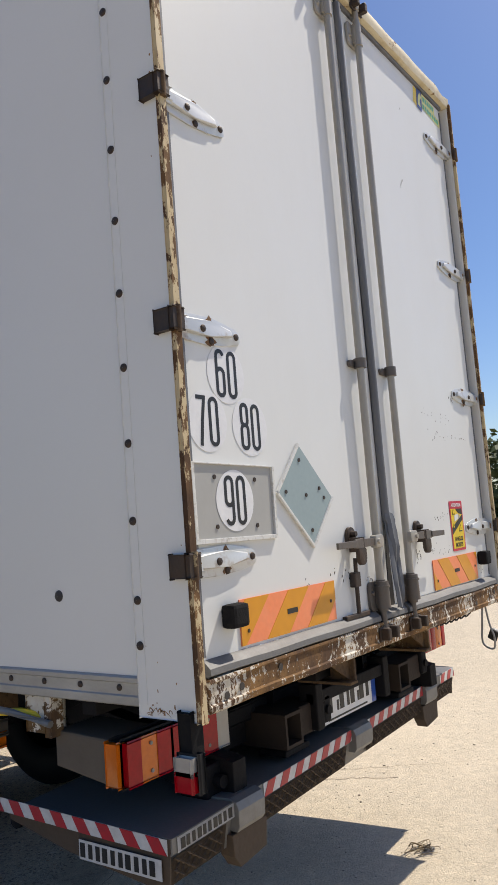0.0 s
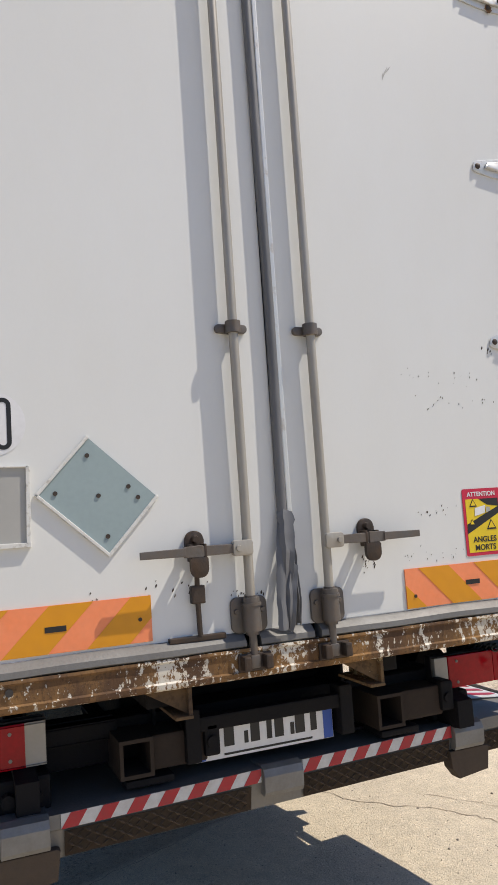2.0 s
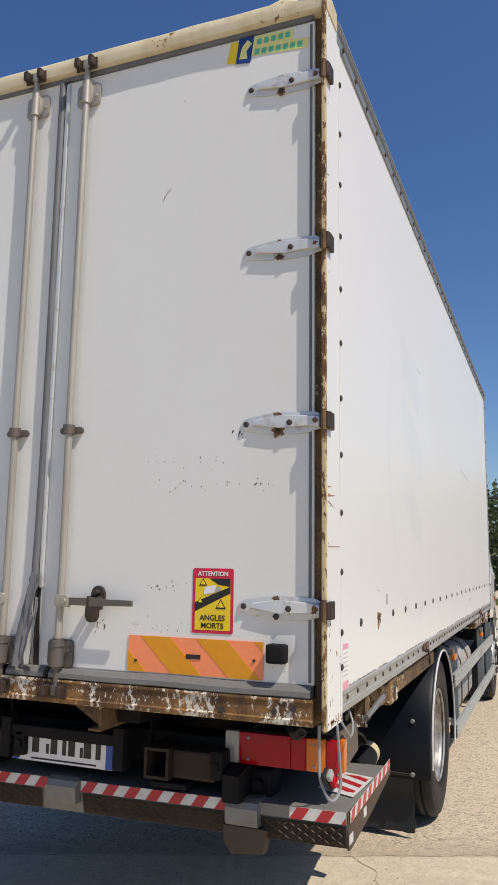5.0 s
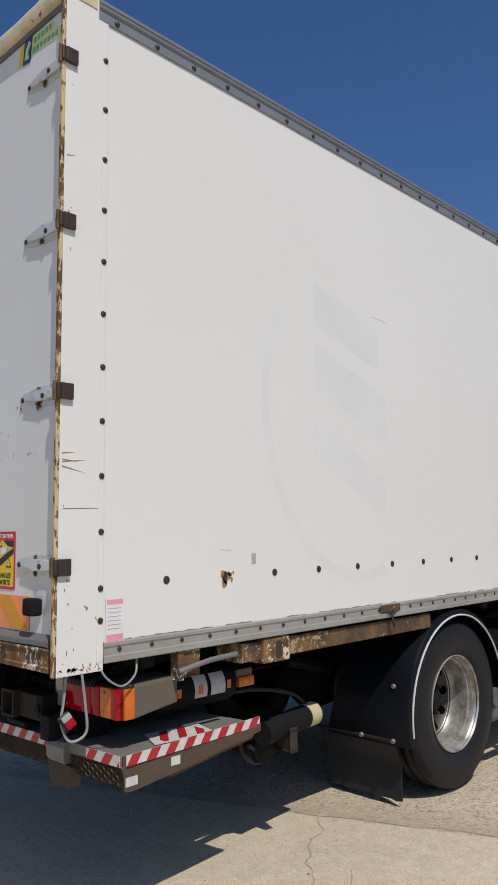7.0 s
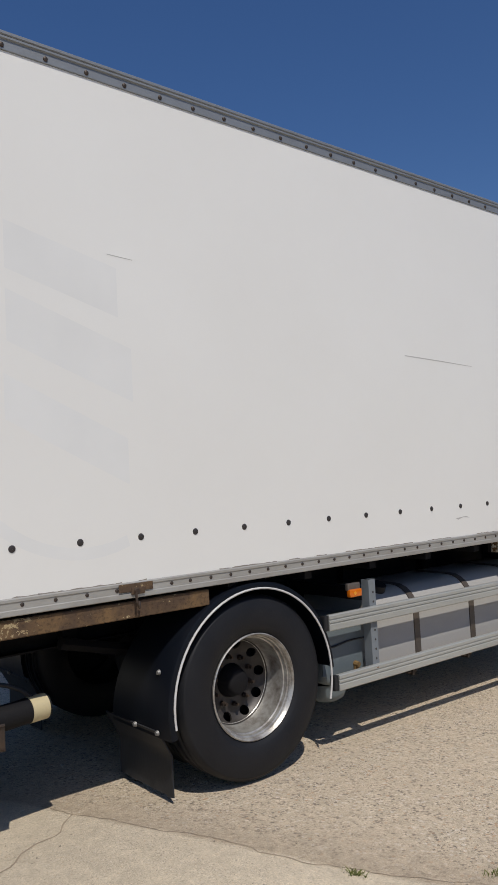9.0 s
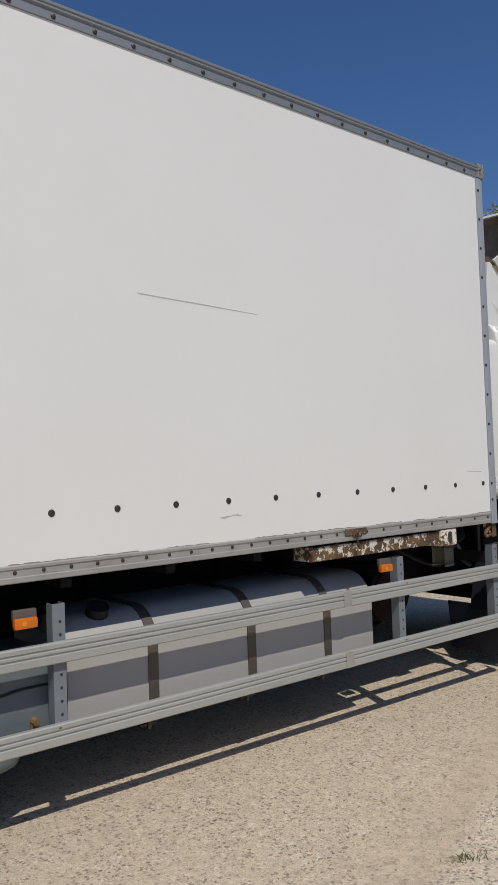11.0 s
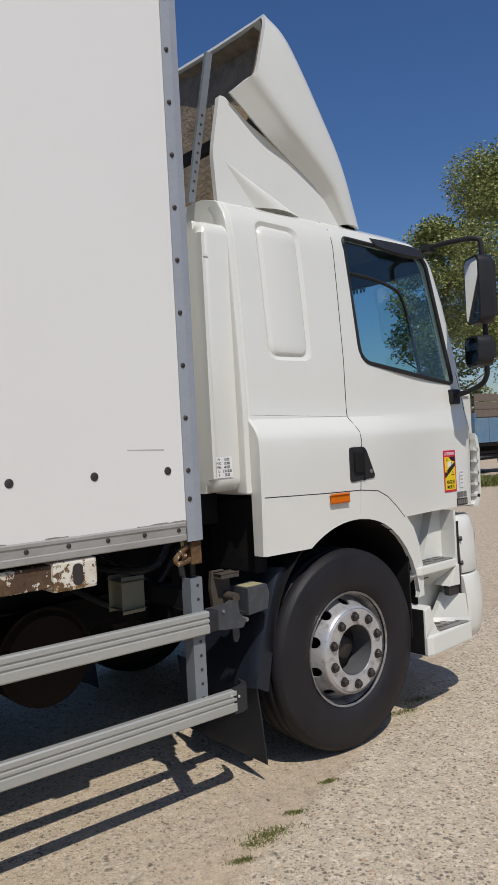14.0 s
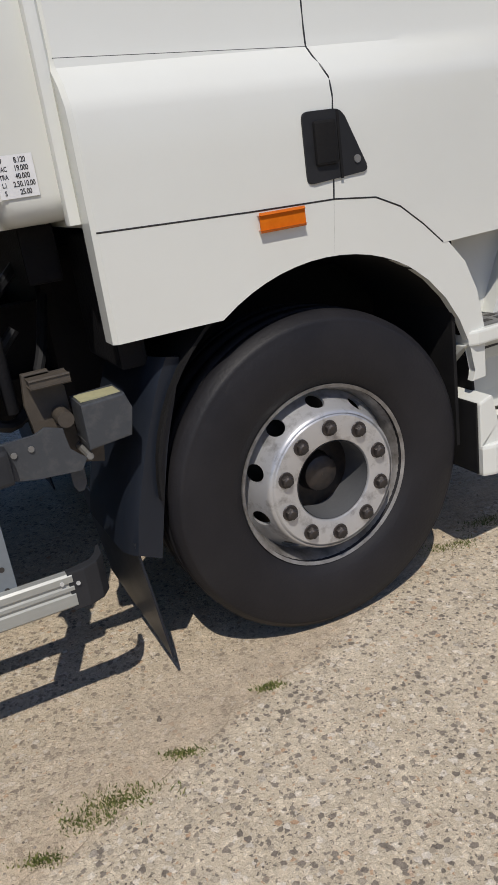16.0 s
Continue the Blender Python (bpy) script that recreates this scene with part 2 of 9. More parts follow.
TANK = mat("aluminium_tank", (0.37, 0.362, 0.345), 0.62, 0.08, spec=0.2, col2=(0.36, 0.35, 0.33), scale=3, amount=0.4, bump=0.02, grain=0.3)
AIRT = mat("blue_grey_air_tank", (0.13, 0.16, 0.175), 0.45, col2=(0.095, 0.115, 0.125), scale=5, amount=0.4)
STRAPM = mat("dark_strap_steel", (0.09, 0.085, 0.08), 0.5, 0.4, col2=(0.14, 0.10, 0.07), scale=12, amount=0.4)
RUSTH = mat("hinge_rust", (0.11, 0.055, 0.026), 0.85, col2=(0.24, 0.13, 0.055), scale=40, amount=0.45, bump=0.3)
OCHRED = mat("rusty_yellow_brass", (0.30, 0.19, 0.07), 0.6, 0.3, col2=(0.12, 0.07, 0.035), scale=50, amount=0.45)
EDGEW = mat("scuffed_white_edge", (0.66, 0.655, 0.62), 0.45, col2=(0.30, 0.25, 0.19), scale=45, amount=0.33, bump=0.05, sharp=0.6)
SILENC = mat("burnt_brown_drum", (0.016, 0.011, 0.009), 0.8, spec=0.15, col2=(0.028, 0.018, 0.013), scale=6, amount=0.4, bump=0.2)
CABLE = mat("grey_cable", (0.28, 0.285, 0.29), 0.5)
DISCM = mat("silver_disc_paint", (0.52, 0.52, 0.525), 0.33, 0.5, col2=(0.17, 0.155, 0.14), scale=19, amount=0.33, bump=0.03, sharp=0.6, grain=0.3)
RIMF = mat("grimy_front_rim", (0.36, 0.35, 0.34), 0.45, 0.4, col2=(0.075, 0.062, 0.05), scale=12, amount=0.47, bump=0.06, sharp=0.4)
POSTM = mat("grey_guard_post", (0.19, 0.215, 0.235), 0.55, 0.1, col2=(0.14, 0.155, 0.165), scale=4, amount=0.4, bump=0.05)
RUSTF = flaky("flaking_white_on_brown", (0.085, 0.052, 0.032), (0.18, 0.11, 0.045), (0.62, 0.59, 0.52), 0.5, 20, 2.4, 1.0)
DARKST = mat("dark_grey_steel", (0.12, 0.115, 0.11), 0.5, 0.4, col2=(0.17, 0.12, 0.08), scale=20, amount=0.36, bump=0.15)
NUTM = mat("dark_nut_steel", (0.035, 0.035, 0.037), 0.4, 0.5, col2=(0.10, 0.075, 0.06), scale=30, amount=0.35, bump=0.1)
RIMD2 = mat("dirty_brown_wheel_disc", (0.060, 0.055, 0.052), 0.5, 0.3, col2=(0.028, 0.022, 0.018), scale=9, amount=0.45, bump=0.1, sharp=0.3)
POSTD = mat("scuffed_slate_box", (0.05, 0.055, 0.062), 0.5, 0.1, col2=(0.10, 0.10, 0.10), scale=22, amount=0.33, bump=0.1, sharp=0.5)
BROWNB = mat("weathered_bracket_steel", (0.065, 0.055, 0.046), 0.6, 0.2, col2=(0.11, 0.09, 0.066), scale=18, amount=0.4, bump=0.2)
RUSTG = flaky("scuffed_grey_cap", (0.16, 0.10, 0.06), (0.20, 0.14, 0.08), (0.24, 0.25, 0.26), 0.5, 24, 6.0, 1.0)
SILLM = mat("dull_grey_sill", (0.185, 0.185, 0.18), 0.6, 0.2, col2=(0.13, 0.12, 0.11), scale=12, amount=0.42, bump=0.12, bscale=90)
CASTR = flaky("rusty_cream_casting", (0.09, 0.05, 0.025), (0.22, 0.13, 0.055), (0.60, 0.55, 0.43), 0.47, 16, 5.0, 1.0)
CASTW = flaky("worn_white_casting", (0.12, 0.07, 0.035), (0.25, 0.15, 0.06), (0.66, 0.63, 0.55), 0.60, 22, 5.0, 1.0)
IRONB = mat("dark_brown_case", (0.030, 0.023, 0.019), 0.75, spec=0.2, col2=(0.055, 0.040, 0.03), scale=8, amount=0.4, bump=0.2)
LABELM = mat("faded_label", (0.42, 0.40, 0.22), 0.6, col2=(0.30, 0.28, 0.18), scale=40, amount=0.45)

# ---- building helpers ----
def part(name, bm, material, parent, label="", smooth=False, at=None):
    """Links a bmesh as one mesh object under a thing or a part."""
    me = bpy.data.meshes.new(name)
    bmesh.ops.recalc_face_normals(bm, faces=bm.faces)
    if smooth:
        for f in bm.faces:
            f.smooth = True
        for e in bm.edges:
            if len(e.link_faces) == 2 and e.calc_face_angle(0) > 0.7:
                e.smooth = False
    bm.to_mesh(me)
    bm.free()
    for mm in material if isinstance(material, (list, tuple)) else [material]:
        me.materials.append(mm)
    ob = new(name, me)
    ob.parent = parent
    if at is not None:
        ob.matrix_basis = at
    return tagged(ob, label)


def again(ob, m, parent=None):
    """Another part on the same mesh, at the pose m."""
    o = new(ob.name.split(".")[0], ob.data)
    o.parent = parent or ob.parent
    o.matrix_basis = m
    return tagged(o, ob.get("label", ""))


def thing(name, label, category, group="", at=(0, 0, 0)):
    e = new(name)
    e.location = at
    e.empty_display_size = 0.1
    return tagged(e, label, category, group)


def BM():
    return bmesh.new()


def bx(bm, x0, x1, y0, y1, z0, z1, bev=0.0, mi=0, seg=2, m=None):
    r = bmesh.ops.create_cube(bm, size=1)
    vs = r["verts"]
    for v in vs:
        v.co = Vector(((x0 + x1) / 2 + v.co.x * (x1 - x0), (y0 + y1) / 2 + v.co.y * (y1 - y0), (z0 + z1) / 2 + v.co.z * (z1 - z0)))
        if m is not None:
            v.co = m @ v.co
    fs = list({f for v in vs for f in v.link_faces})
    for f in fs:
        f.material_index = mi
    if bev:
        es = list({e for v in vs for e in v.link_edges})
        r = bmesh.ops.bevel(bm, geom=es, offset=bev, segments=seg, affect="EDGES", profile=0.6)
        for f in r["faces"]:
            f.material_index = mi
    return bm


def cyl(bm, p0, p1, r0, r1=None, seg=16, mi=0, caps=True):
    p0, p1 = Vector(p0), Vector(p1)
    d = p1 - p0
    q = d.to_track_quat("Z", "Y").to_matrix().to_4x4()
    m = Matrix.Translation((p0 + p1) / 2) @ q
    r = bmesh.ops.create_cone(bm, cap_ends=caps, cap_tris=False, segments=seg, radius1=r0, radius2=r0 if r1 is None else r1, depth=d.length, matrix=m)
    for f in {f for v in r["verts"] for f in v.link_faces}:
        f.material_index = mi
    return bm


def tube(bm, pts, r, seg=8, mi=0):
    """A bent round bar or hose through the points."""
    pts = [Vector(p) for p in pts]
    rings = []
    for i, p in enumerate(pts):
        a, b = pts[max(0, i - 1)], pts[min(len(pts) - 1, i + 1)]
        q = (b - a).to_track_quat("Z", "Y").to_matrix()
        rings.append([bm.verts.new(p + q @ Vector((r * math.cos(2 * math.pi * k / seg), r * math.sin(2 * math.pi * k / seg), 0))) for k in range(seg)])
    for a, b in zip(rings, rings[1:]):
        best = min(range(seg), key=lambda s: (a[0].co - b[s].co).length)
        for k in range(seg):
            f = bm.faces.new((a[k], a[(k + 1) % seg], b[(k + 1 + best) % seg], b[(k + best) % seg]))
            f.material_index = mi
            f.smooth = True
    for ring in (rings[0], rings[-1]):
        f = bm.faces.new(ring)
        f.material_index = mi
    return bm


def smoothpath(pts, n=6):
    """Catmull-Rom through the points."""
    P = [Vector(p) for p in pts]
    P = [2 * P[0] - P[1]] + P + [2 * P[-1] - P[-2]]
    out = []
    for i in range(1, len(P) - 2):
        for k in range(n):
            t = k / n
            a, b, c, d = P[i - 1], P[i], P[i + 1], P[i + 2]
            out.append(0.5 * ((2 * b) + (c - a) * t + (2 * a - 5 * b + 4 * c - d) * t * t + (3 * b - a - 3 * c + d) * t ** 3))
    out.append(P[-2])
    return out


def prism(bm, poly, axis, a, b, mi=0, bev=0.0):
    """A polygon in the plane across axis, drawn out from a to b. Axis x: (y, z); y: (x, z); z: (x, y)."""
    def at(p, v):
        return {"x": (v, p[0], p[1]), "y": (p[0], v, p[1]), "z": (p[0], p[1], v)}[axis]
    lo = [bm.verts.new(at(p, a)) for p in poly]
    hi = [bm.verts.new(at(p, b)) for p in poly]
    fs = [bm.faces.new(lo), bm.faces.new(hi)]
    n = len(poly)
    for i in range(n):
        fs.append(bm.faces.new((lo[i], lo[(i + 1) % n], hi[(i + 1) % n], hi[i])))
    for f in fs:
        f.material_index = mi
    if bev:
        es = list({e for f in fs[:2] for e in f.edges})
        r = bmesh.ops.bevel(bm, geom=es, offset=bev, segments=2, affect="EDGES", profile=0.6)
        for f in r["faces"]:
            f.material_index = mi
    return bm


def rounded(x0, x1, z0, z1, r, n=5):
    """A rectangle with rounded corners, as a polygon. r: one radius or four (low-low, high-low, high-high, low-high)."""
    rs = r if isinstance(r, (tuple, list)) else (r,) * 4
    out = []
    for (cx, cz, a0), rr in zip(((x0, z0, 180), (x1, z0, 270), (x1, z1, 0), (x0, z1, 90)), rs):
        px, pz = cx + (rr if cx == x0 else -rr), cz + (rr if cz == z0 else -rr)
        for k in range(n + 1):
            a = radians(a0 + 90 * k / n)
            out.append((px + rr * math.cos(a), pz + rr * math.sin(a)))
    return out


def lathe(bm, prof, seg=48, mi=0, close=False):
    """Turns a profile of (radius, y) round the y axis. An entry may give a material index as its third number, for the band after it."""
    rings = [[bm.verts.new((r * math.cos(2 * math.pi * k / seg), y, r * math.sin(2 * math.pi * k / seg))) for k in range(seg)] for r, y, *_ in prof]
    for i, (a, b) in enumerate(zip(rings, rings[1:])):
        m = prof[i][2] if len(prof[i]) > 2 else mi
        for k in range(seg):
            f = bm.faces.new((a[k], a[(k + 1) % seg], b[(k + 1) % seg], b[k]))
            f.material_index = m
            f.smooth = True
    if close:
        for ring in (rings[0], rings[-1]):
            bm.faces.new(ring)
    return bm


def sheet(bm, grid, mi=0, thick=0.0):
    """A surface through rows of points; with thick, a shell of that thickness along its normals."""
    V = [[bm.verts.new(p) for p in row] for row in grid]
    fs = []
    for a, b in zip(V, V[1:]):
        for i in range(len(a) - 1):
            f = bm.faces.new((a[i], a[i + 1], b[i + 1], b[i]))
            f.material_index = mi
            fs.append(f)
    if thick:
        bmesh.ops.recalc_face_normals(bm, faces=fs)
        bmesh.ops.solidify(bm, geom=fs, thickness=thick)
    return bm


def cut(ob, cutters, op="DIFFERENCE"):
    """Cuts the bmeshes out of a mesh object, once and for all."""
    for bm in cutters:
        me = bpy.data.meshes.new("cutter")
        bmesh.ops.recalc_face_normals(bm, faces=bm.faces)
        bm.to_mesh(me)
        bm.free()
        c = new("cutter", me)
        mod = ob.modifiers.new("cut", "BOOLEAN")
        mod.operation, mod.solver, mod.object = op, "EXACT", c
        bpy.context.view_layer.update()
        done = bpy.data.meshes.new_from_object(ob.evaluated_get(bpy.context.evaluated_depsgraph_get()))
        ob.modifiers.remove(mod)
        ob.data = done
        bpy.data.objects.remove(c)
    return ob


def letters(name, text, size, m, material, parent, label="", squeeze=1.0, bold=0.0, depth=0.0015):
    """Writing as flat raised mesh, centred on the pose m: x along the line, y up, z off the surface."""
    cu = bpy.data.curves.new(name, "FONT")
    cu.body, cu.size, cu.extrude, cu.offset = text, size, depth, bold
    cu.align_x, cu.align_y, cu.resolution_u = "CENTER", "CENTER", 4
    tmp = new(name, cu)
    bpy.context.view_layer.update()
    me = bpy.data.meshes.new_from_object(tmp.evaluated_get(bpy.context.evaluated_depsgraph_get()))
    bpy.data.objects.remove(tmp)
    me.transform(Matrix.Diagonal((squeeze, 1, 1, 1)))
    me.materials.clear()
    me.materials.append(material)
    ob = new(name, me)
    ob.parent = parent
    ob.matrix_basis = m
    return tagged(ob, label)


def rear_at(y, z, x=0.0):
    """A pose on the rear doors: x along the width, y up, z out of the door."""
    return Matrix(((0, 0, 1, x), (1, 0, 0, y), (0, 1, 0, z), (0, 0, 0, 1)))


def side_at(x, z, y, tilt=0.0):
    """A pose on the right-hand side: x towards the cab as one reads it, y up, z out."""
    return Matrix(((-1, 0, 0, x), (0, 0, 1, y), (0, 1, 0, z), (0, 0, 0, 1))) @ pose(0, 0, 0, 0, 0, tilt)


def plate(poly, thick, mi=0, bm=None, z0=0.0):
    """A thin plate of the given outline, lying in x and y."""
    return prism(bm or BM(), poly, "z", z0, z0 + thick, mi)


def disc_poly(r, n=32):
    return [(r * math.cos(2 * math.pi * k / n), r * math.sin(2 * math.pi * k / n)) for k in range(n)]


def clip(poly, x0, x1, y0, y1):
    """The polygon cut to a rectangle."""
    def side(pts, inside, meet):
        out = []
        for a, b in zip(pts, pts[1:] + pts[:1]):
            if inside(a):
                out.append(a)
                if not inside(b):
                    out.append(meet(a, b))
            elif inside(b):
                out.append(meet(a, b))
        return out
    def mx(v):
        return lambda a, b: (v, a[1] + (b[1] - a[1]) * (v - a[0]) / (b[0] - a[0]))
    def my(v):
        return lambda a, b: (a[0] + (b[0] - a[0]) * (v - a[1]) / (b[1] - a[1]), v)
    for inside, meet in ((lambda p: p[0] >= x0, mx(x0)), (lambda p: p[0] <= x1, mx(x1)), (lambda p: p[1] >= y0, my(y0)), (lambda p: p[1] <= y1, my(y1))):
        poly = side(poly, inside, meet)
        if not poly:
            return []
    return poly


def ragged(r, rng, n=9, tall=1.0):
    return [(r * rng.uniform(0.45, 1.2) * math.cos(2 * math.pi * k / n), tall * r * rng.uniform(0.45, 1.2) * math.sin(2 * math.pi * k / n)) for k in range(n)]


def ribbon(bm, pts, w, closed=False, z0=0.0, thick=0.0008):
    """A flat stroke of even width along points in x and y."""
    P = [Vector((x, y)) for x, y in pts]
    n = len(P)
    lo, hi = [], []
    for i, p in enumerate(P):
        a, b = (P[i - 1], P[(i + 1) % n]) if closed else (P[max(0, i - 1)], P[min(n - 1, i + 1)])
        d = (b - a).normalized()
        q = Vector((-d.y, d.x)) * (w / 2)
        lo.append((p - q, p + q))
    V = [[bm.verts.new((c.x, c.y, z)) for c in (a, b) for z in (z0, z0 + thick)] for a, b in lo]
    for i in range(n if closed else n - 1):
        u, v = V[i], V[(i + 1) % n]
        for j, k in ((0, 1), (1, 3), (3, 2), (2, 0)):
            bm.faces.new((u[j], u[k], v[k], v[j]))
    if not closed:
        for e in (V[0], V[-1]):
            bm.faces.new((e[0], e[1], e[3], e[2]))
    return bm


def digit(bm, d, cx, w, h, t):
    """A narrow road-sign figure with straight flanks and round ends."""
    r, x0, x1, y0, y1 = w / 2, cx - w / 2, cx + w / 2, -h / 2, h / 2
    if d == "0":
        ribbon(bm, rounded(x0, x1, y0, y1, r * 0.98, 8), t, True)
    elif d == "8":
        ribbon(bm, rounded(x0, x1, y0, h * 0.03, r * 0.9, 8), t, True)
        ribbon(bm, rounded(x0 + w * 0.04, x1 - w * 0.04, h * 0.03, y1, r * 0.86, 8), t, True, 0.0001)
    elif d in "69":
        k = 1 if d == "6" else -1
        loop = [(cx + (x - cx) * k, y * k) for x, y in rounded(x0, x1, y0, h * 0.10, r * 0.95, 8)]
        ribbon(bm, loop, t, True)
        hook = [(x0, y0 + r)] + [(cx + r * math.cos(radians(a)), y1 - r + r * math.sin(radians(a))) for a in range(180, 9, -15)]
        ribbon(bm, [(cx + (x - cx) * k, y * k) for x, y in hook], t, False, 0.0001)
    elif d == "7":
        ribbon(bm, [(x0 - w * 0.1, y1), (x1 + t * 0.5, y1)], t)
        ribbon(bm, [(x1, y1), (cx + w * 0.15, 0), (cx - w * 0.12, y0 - t / 2)], t, False, 0.0001)


def smooth2(pts):
    """A smooth run of (x, z) pairs through the given ones."""
    return [(p.x, p.z) for p in smoothpath([(x, 0, z) for x, z in pts], 4)]

# ---- ground ----
def ground_z(x, y=0.0):
    return 0.06 + 0.0172 * max(-10.0, min(30.0, x))


def ground_material():
    """Worn concrete: pale slab at the back, gravel-faced concrete ahead, a finer dusty strip along the truck."""
    m = bpy.data.materials.new("worn_yard_concrete")
    m.use_nodes = True
    nt = m.node_tree
    N, L = nt.nodes.new, nt.links.new
    b = nt.nodes["Principled BSDF"]
    tc = N("ShaderNodeTexCoord")

    def noise(scale, detail=6.0, rough=0.6):
        n = N("ShaderNodeTexNoise")
        n.inputs["Scale"].default_value, n.inputs["Detail"].default_value, n.inputs["Roughness"].default_value = scale, detail, rough
        L(tc.outputs["Object"], n.inputs["Vector"])
        return n.outputs["Fac"]

    def rng(v, a, c, lo=0.0, hi=1.0):
        r = N("ShaderNodeMapRange")
        r.inputs[1].default_value, r.inputs[2].default_value, r.inputs[3].default_value, r.inputs[4].default_value = a, c, lo, hi
        L(v, r.inputs[0])
        return r.outputs[0]

    def mixc(f, a, c, blend="MIX"):
        x = N("ShaderNodeMix")
        x.data_type, x.blend_type = "RGBA", blend
        for v, i in ((f, 0), (a, 6), (c, 7)):
            if isinstance(v, (int, float)):
                x.inputs[i].default_value = v
            elif isinstance(v, tuple):
                x.inputs[i].default_value = (*v, 1)
            else:
                L(v, x.inputs[i])
        return x.outputs[2]

    sep = N("ShaderNodeSeparateXYZ")
    L(tc.outputs["Object"], sep.inputs[0])

    def line(a, c, wob=0.0):
        """Metres to one side of a line on the ground."""
        d = math.hypot(c[0] - a[0], c[1] - a[1])
        nx, ny = -(c[1] - a[1]) / d, (c[0] - a[0]) / d
        mx = N("ShaderNodeMath"); mx.operation = "MULTIPLY_ADD"
        mx.inputs[1].default_value, mx.inputs[2].default_value = nx, -nx * a[0] - ny * a[1]
        L(sep.outputs[0], mx.inputs[0])
        my = N("ShaderNodeMath"); my.operation = "MULTIPLY_ADD"
        my.inputs[1].default_value = ny
        L(sep.outputs[1], my.inputs[0]); L(mx.outputs[0], my.inputs[2])
        w = N("ShaderNodeMath"); w.operation = "MULTIPLY_ADD"
        w.inputs[1].default_value, w.inputs[2].default_value = wob, -wob / 2
        L(noise(3.0, 4.0), w.inputs[0])
        s = N("ShaderNodeMath"); s.operation = "ADD"
        L(my.outputs[0], s.inputs[0]); L(w.outputs[0], s.inputs[1])
        return s.outputs[0]

    behind = line((-2.60, 2.20), (-1.98, 0.80), 0.10)
    back = rng(behind, -0.02, 0.02)     # 1 on the pale slab behind
    silt = rng(behind, -0.42, -0.02)    # dirt washed against the joint
    beside = line((-6.10, 2.20), (-8.55, 1.25), 0.10)
    strip = rng(beside, -0.03, 0.05)    # 1 on the truck's side of the joint
    foot = rng(beside, 0.45, 0.02)      # sand gathered along it
    def cells(scale):
        v = N("ShaderNodeTexVoronoi")
        v.voronoi_dimensions = "2D"
        v.inputs["Scale"].default_value = scale
        L(warp, v.inputs["Vector"])
        c = N("ShaderNodeSeparateColor")
        L(v.outputs["Color"], c.inputs[0])
        return v.outputs["Distance"], c.outputs

    # stones are not round: bend the cells a little
    wn_ = N("ShaderNodeTexNoise")
    wn_.inputs["Scale"].default_value, wn_.inputs["Detail"].default_value = 85.0, 3.0
    L(tc.outputs["Object"], wn_.inputs["Vector"])
    wv = N("ShaderNodeVectorMath")
    wv.operation = "MULTIPLY_ADD"
    wv.inputs[1].default_value = (0.020, 0.020, 0.0)
    L(wn_.outputs["Color"], wv.inputs[0])
    L(tc.outputs["Object"], wv.inputs[2])
    warp = wv.outputs[0]
    big = noise(0.55, 5.0, 0.6)
    mid = noise(4.0, 8.0, 0.7)
    fine = noise(140.0, 5.0, 0.75)
    grit = noise(420.0, 3.0, 0.8)
    slab = mixc(rng(big, 0.3, 0.7), (0.69, 0.595, 0.45), (0.57, 0.487, 0.362))
    dust = mixc(rng(mid, 0.35, 0.7), (0.47, 0.375, 0.268), (0.57, 0.465, 0.34))

    def facing(scale, cover, spread, bed):
        """Stones of one size set in a bed: most are tan, some dark, a few pale or rusty."""
        dist, col = cells(scale)
        st = mixc(rng(col[0], 0.0, 1.0), (0.71, 0.615, 0.47), (0.49, 0.42, 0.315))
        st = mixc(rng(col[2], 0.62, 0.80), st, (0.165, 0.14, 0.118))
        st = mixc(rng(col[1], 0.92, 0.95), st, (0.70, 0.63, 0.53))
        st = mixc(rng(col[0], 0.95, 0.97), st, (0.48, 0.31, 0.19))
        size = N("ShaderNodeMath")
        size.operation = "MULTIPLY_ADD"
        size.inputs[1].default_value, size.inputs[2].default_value = spread, cover
        L(col[1], size.inputs[0])
        d = N("ShaderNodeMath")
        d.operation = "SUBTRACT"
        L(dist, d.inputs[0])
        L(size.outputs[0], d.inputs[1])
        hole = rng(d.outputs[0], -0.03, 0.03)
        return mixc(hole, st, bed), hole

    bed = mixc(rng(fine, 0.35, 0.7), (0.66, 0.56, 0.415), (0.42, 0.352, 0.256))
    small, gap2 = facing(125.0, 0.14, 0.40, bed)
    gravel, gap = facing(54.0, 0.15, 0.42, small)
    pale = mixc(rng(mid, 0.35, 0.7), (0.60, 0.505, 0.385), (0.70, 0.60, 0.465))
    worn = mixc(rng(mid, 0.42, 0.80, 0.08, 0.5), gravel, pale)
    sandy = mixc(rng(mid, 0.34, 0.70, 0.12, 0.72), gravel, dust)
    sandy = mixc(rng(foot, 0.0, 1.0, 0.0, 0.75), sandy, dust)
    front = mixc(strip, worn, sandy)
    front = mixc(rng(silt, 0.0, 1.0, 0.0, 0.7), front, (0.40, 0.325, 0.235))
    base = mixc(back, front, mixc(rng(mid, 0.40, 0.75, 0.75, 0.35), small, slab))
    base = mixc(1.0, base, rng(fine, 0.25, 0.75, 0.66, 1.30), "MULTIPLY")
    base = mixc(1.0, base, rng(grit, 0.3, 0.7, 0.66, 1.34), "MULTIPLY")
    base = mixc(1.0, base, rng(noise(16.0, 5.0, 0.7), 0.3, 0.7, 0.86, 1.13), "MULTIPLY")
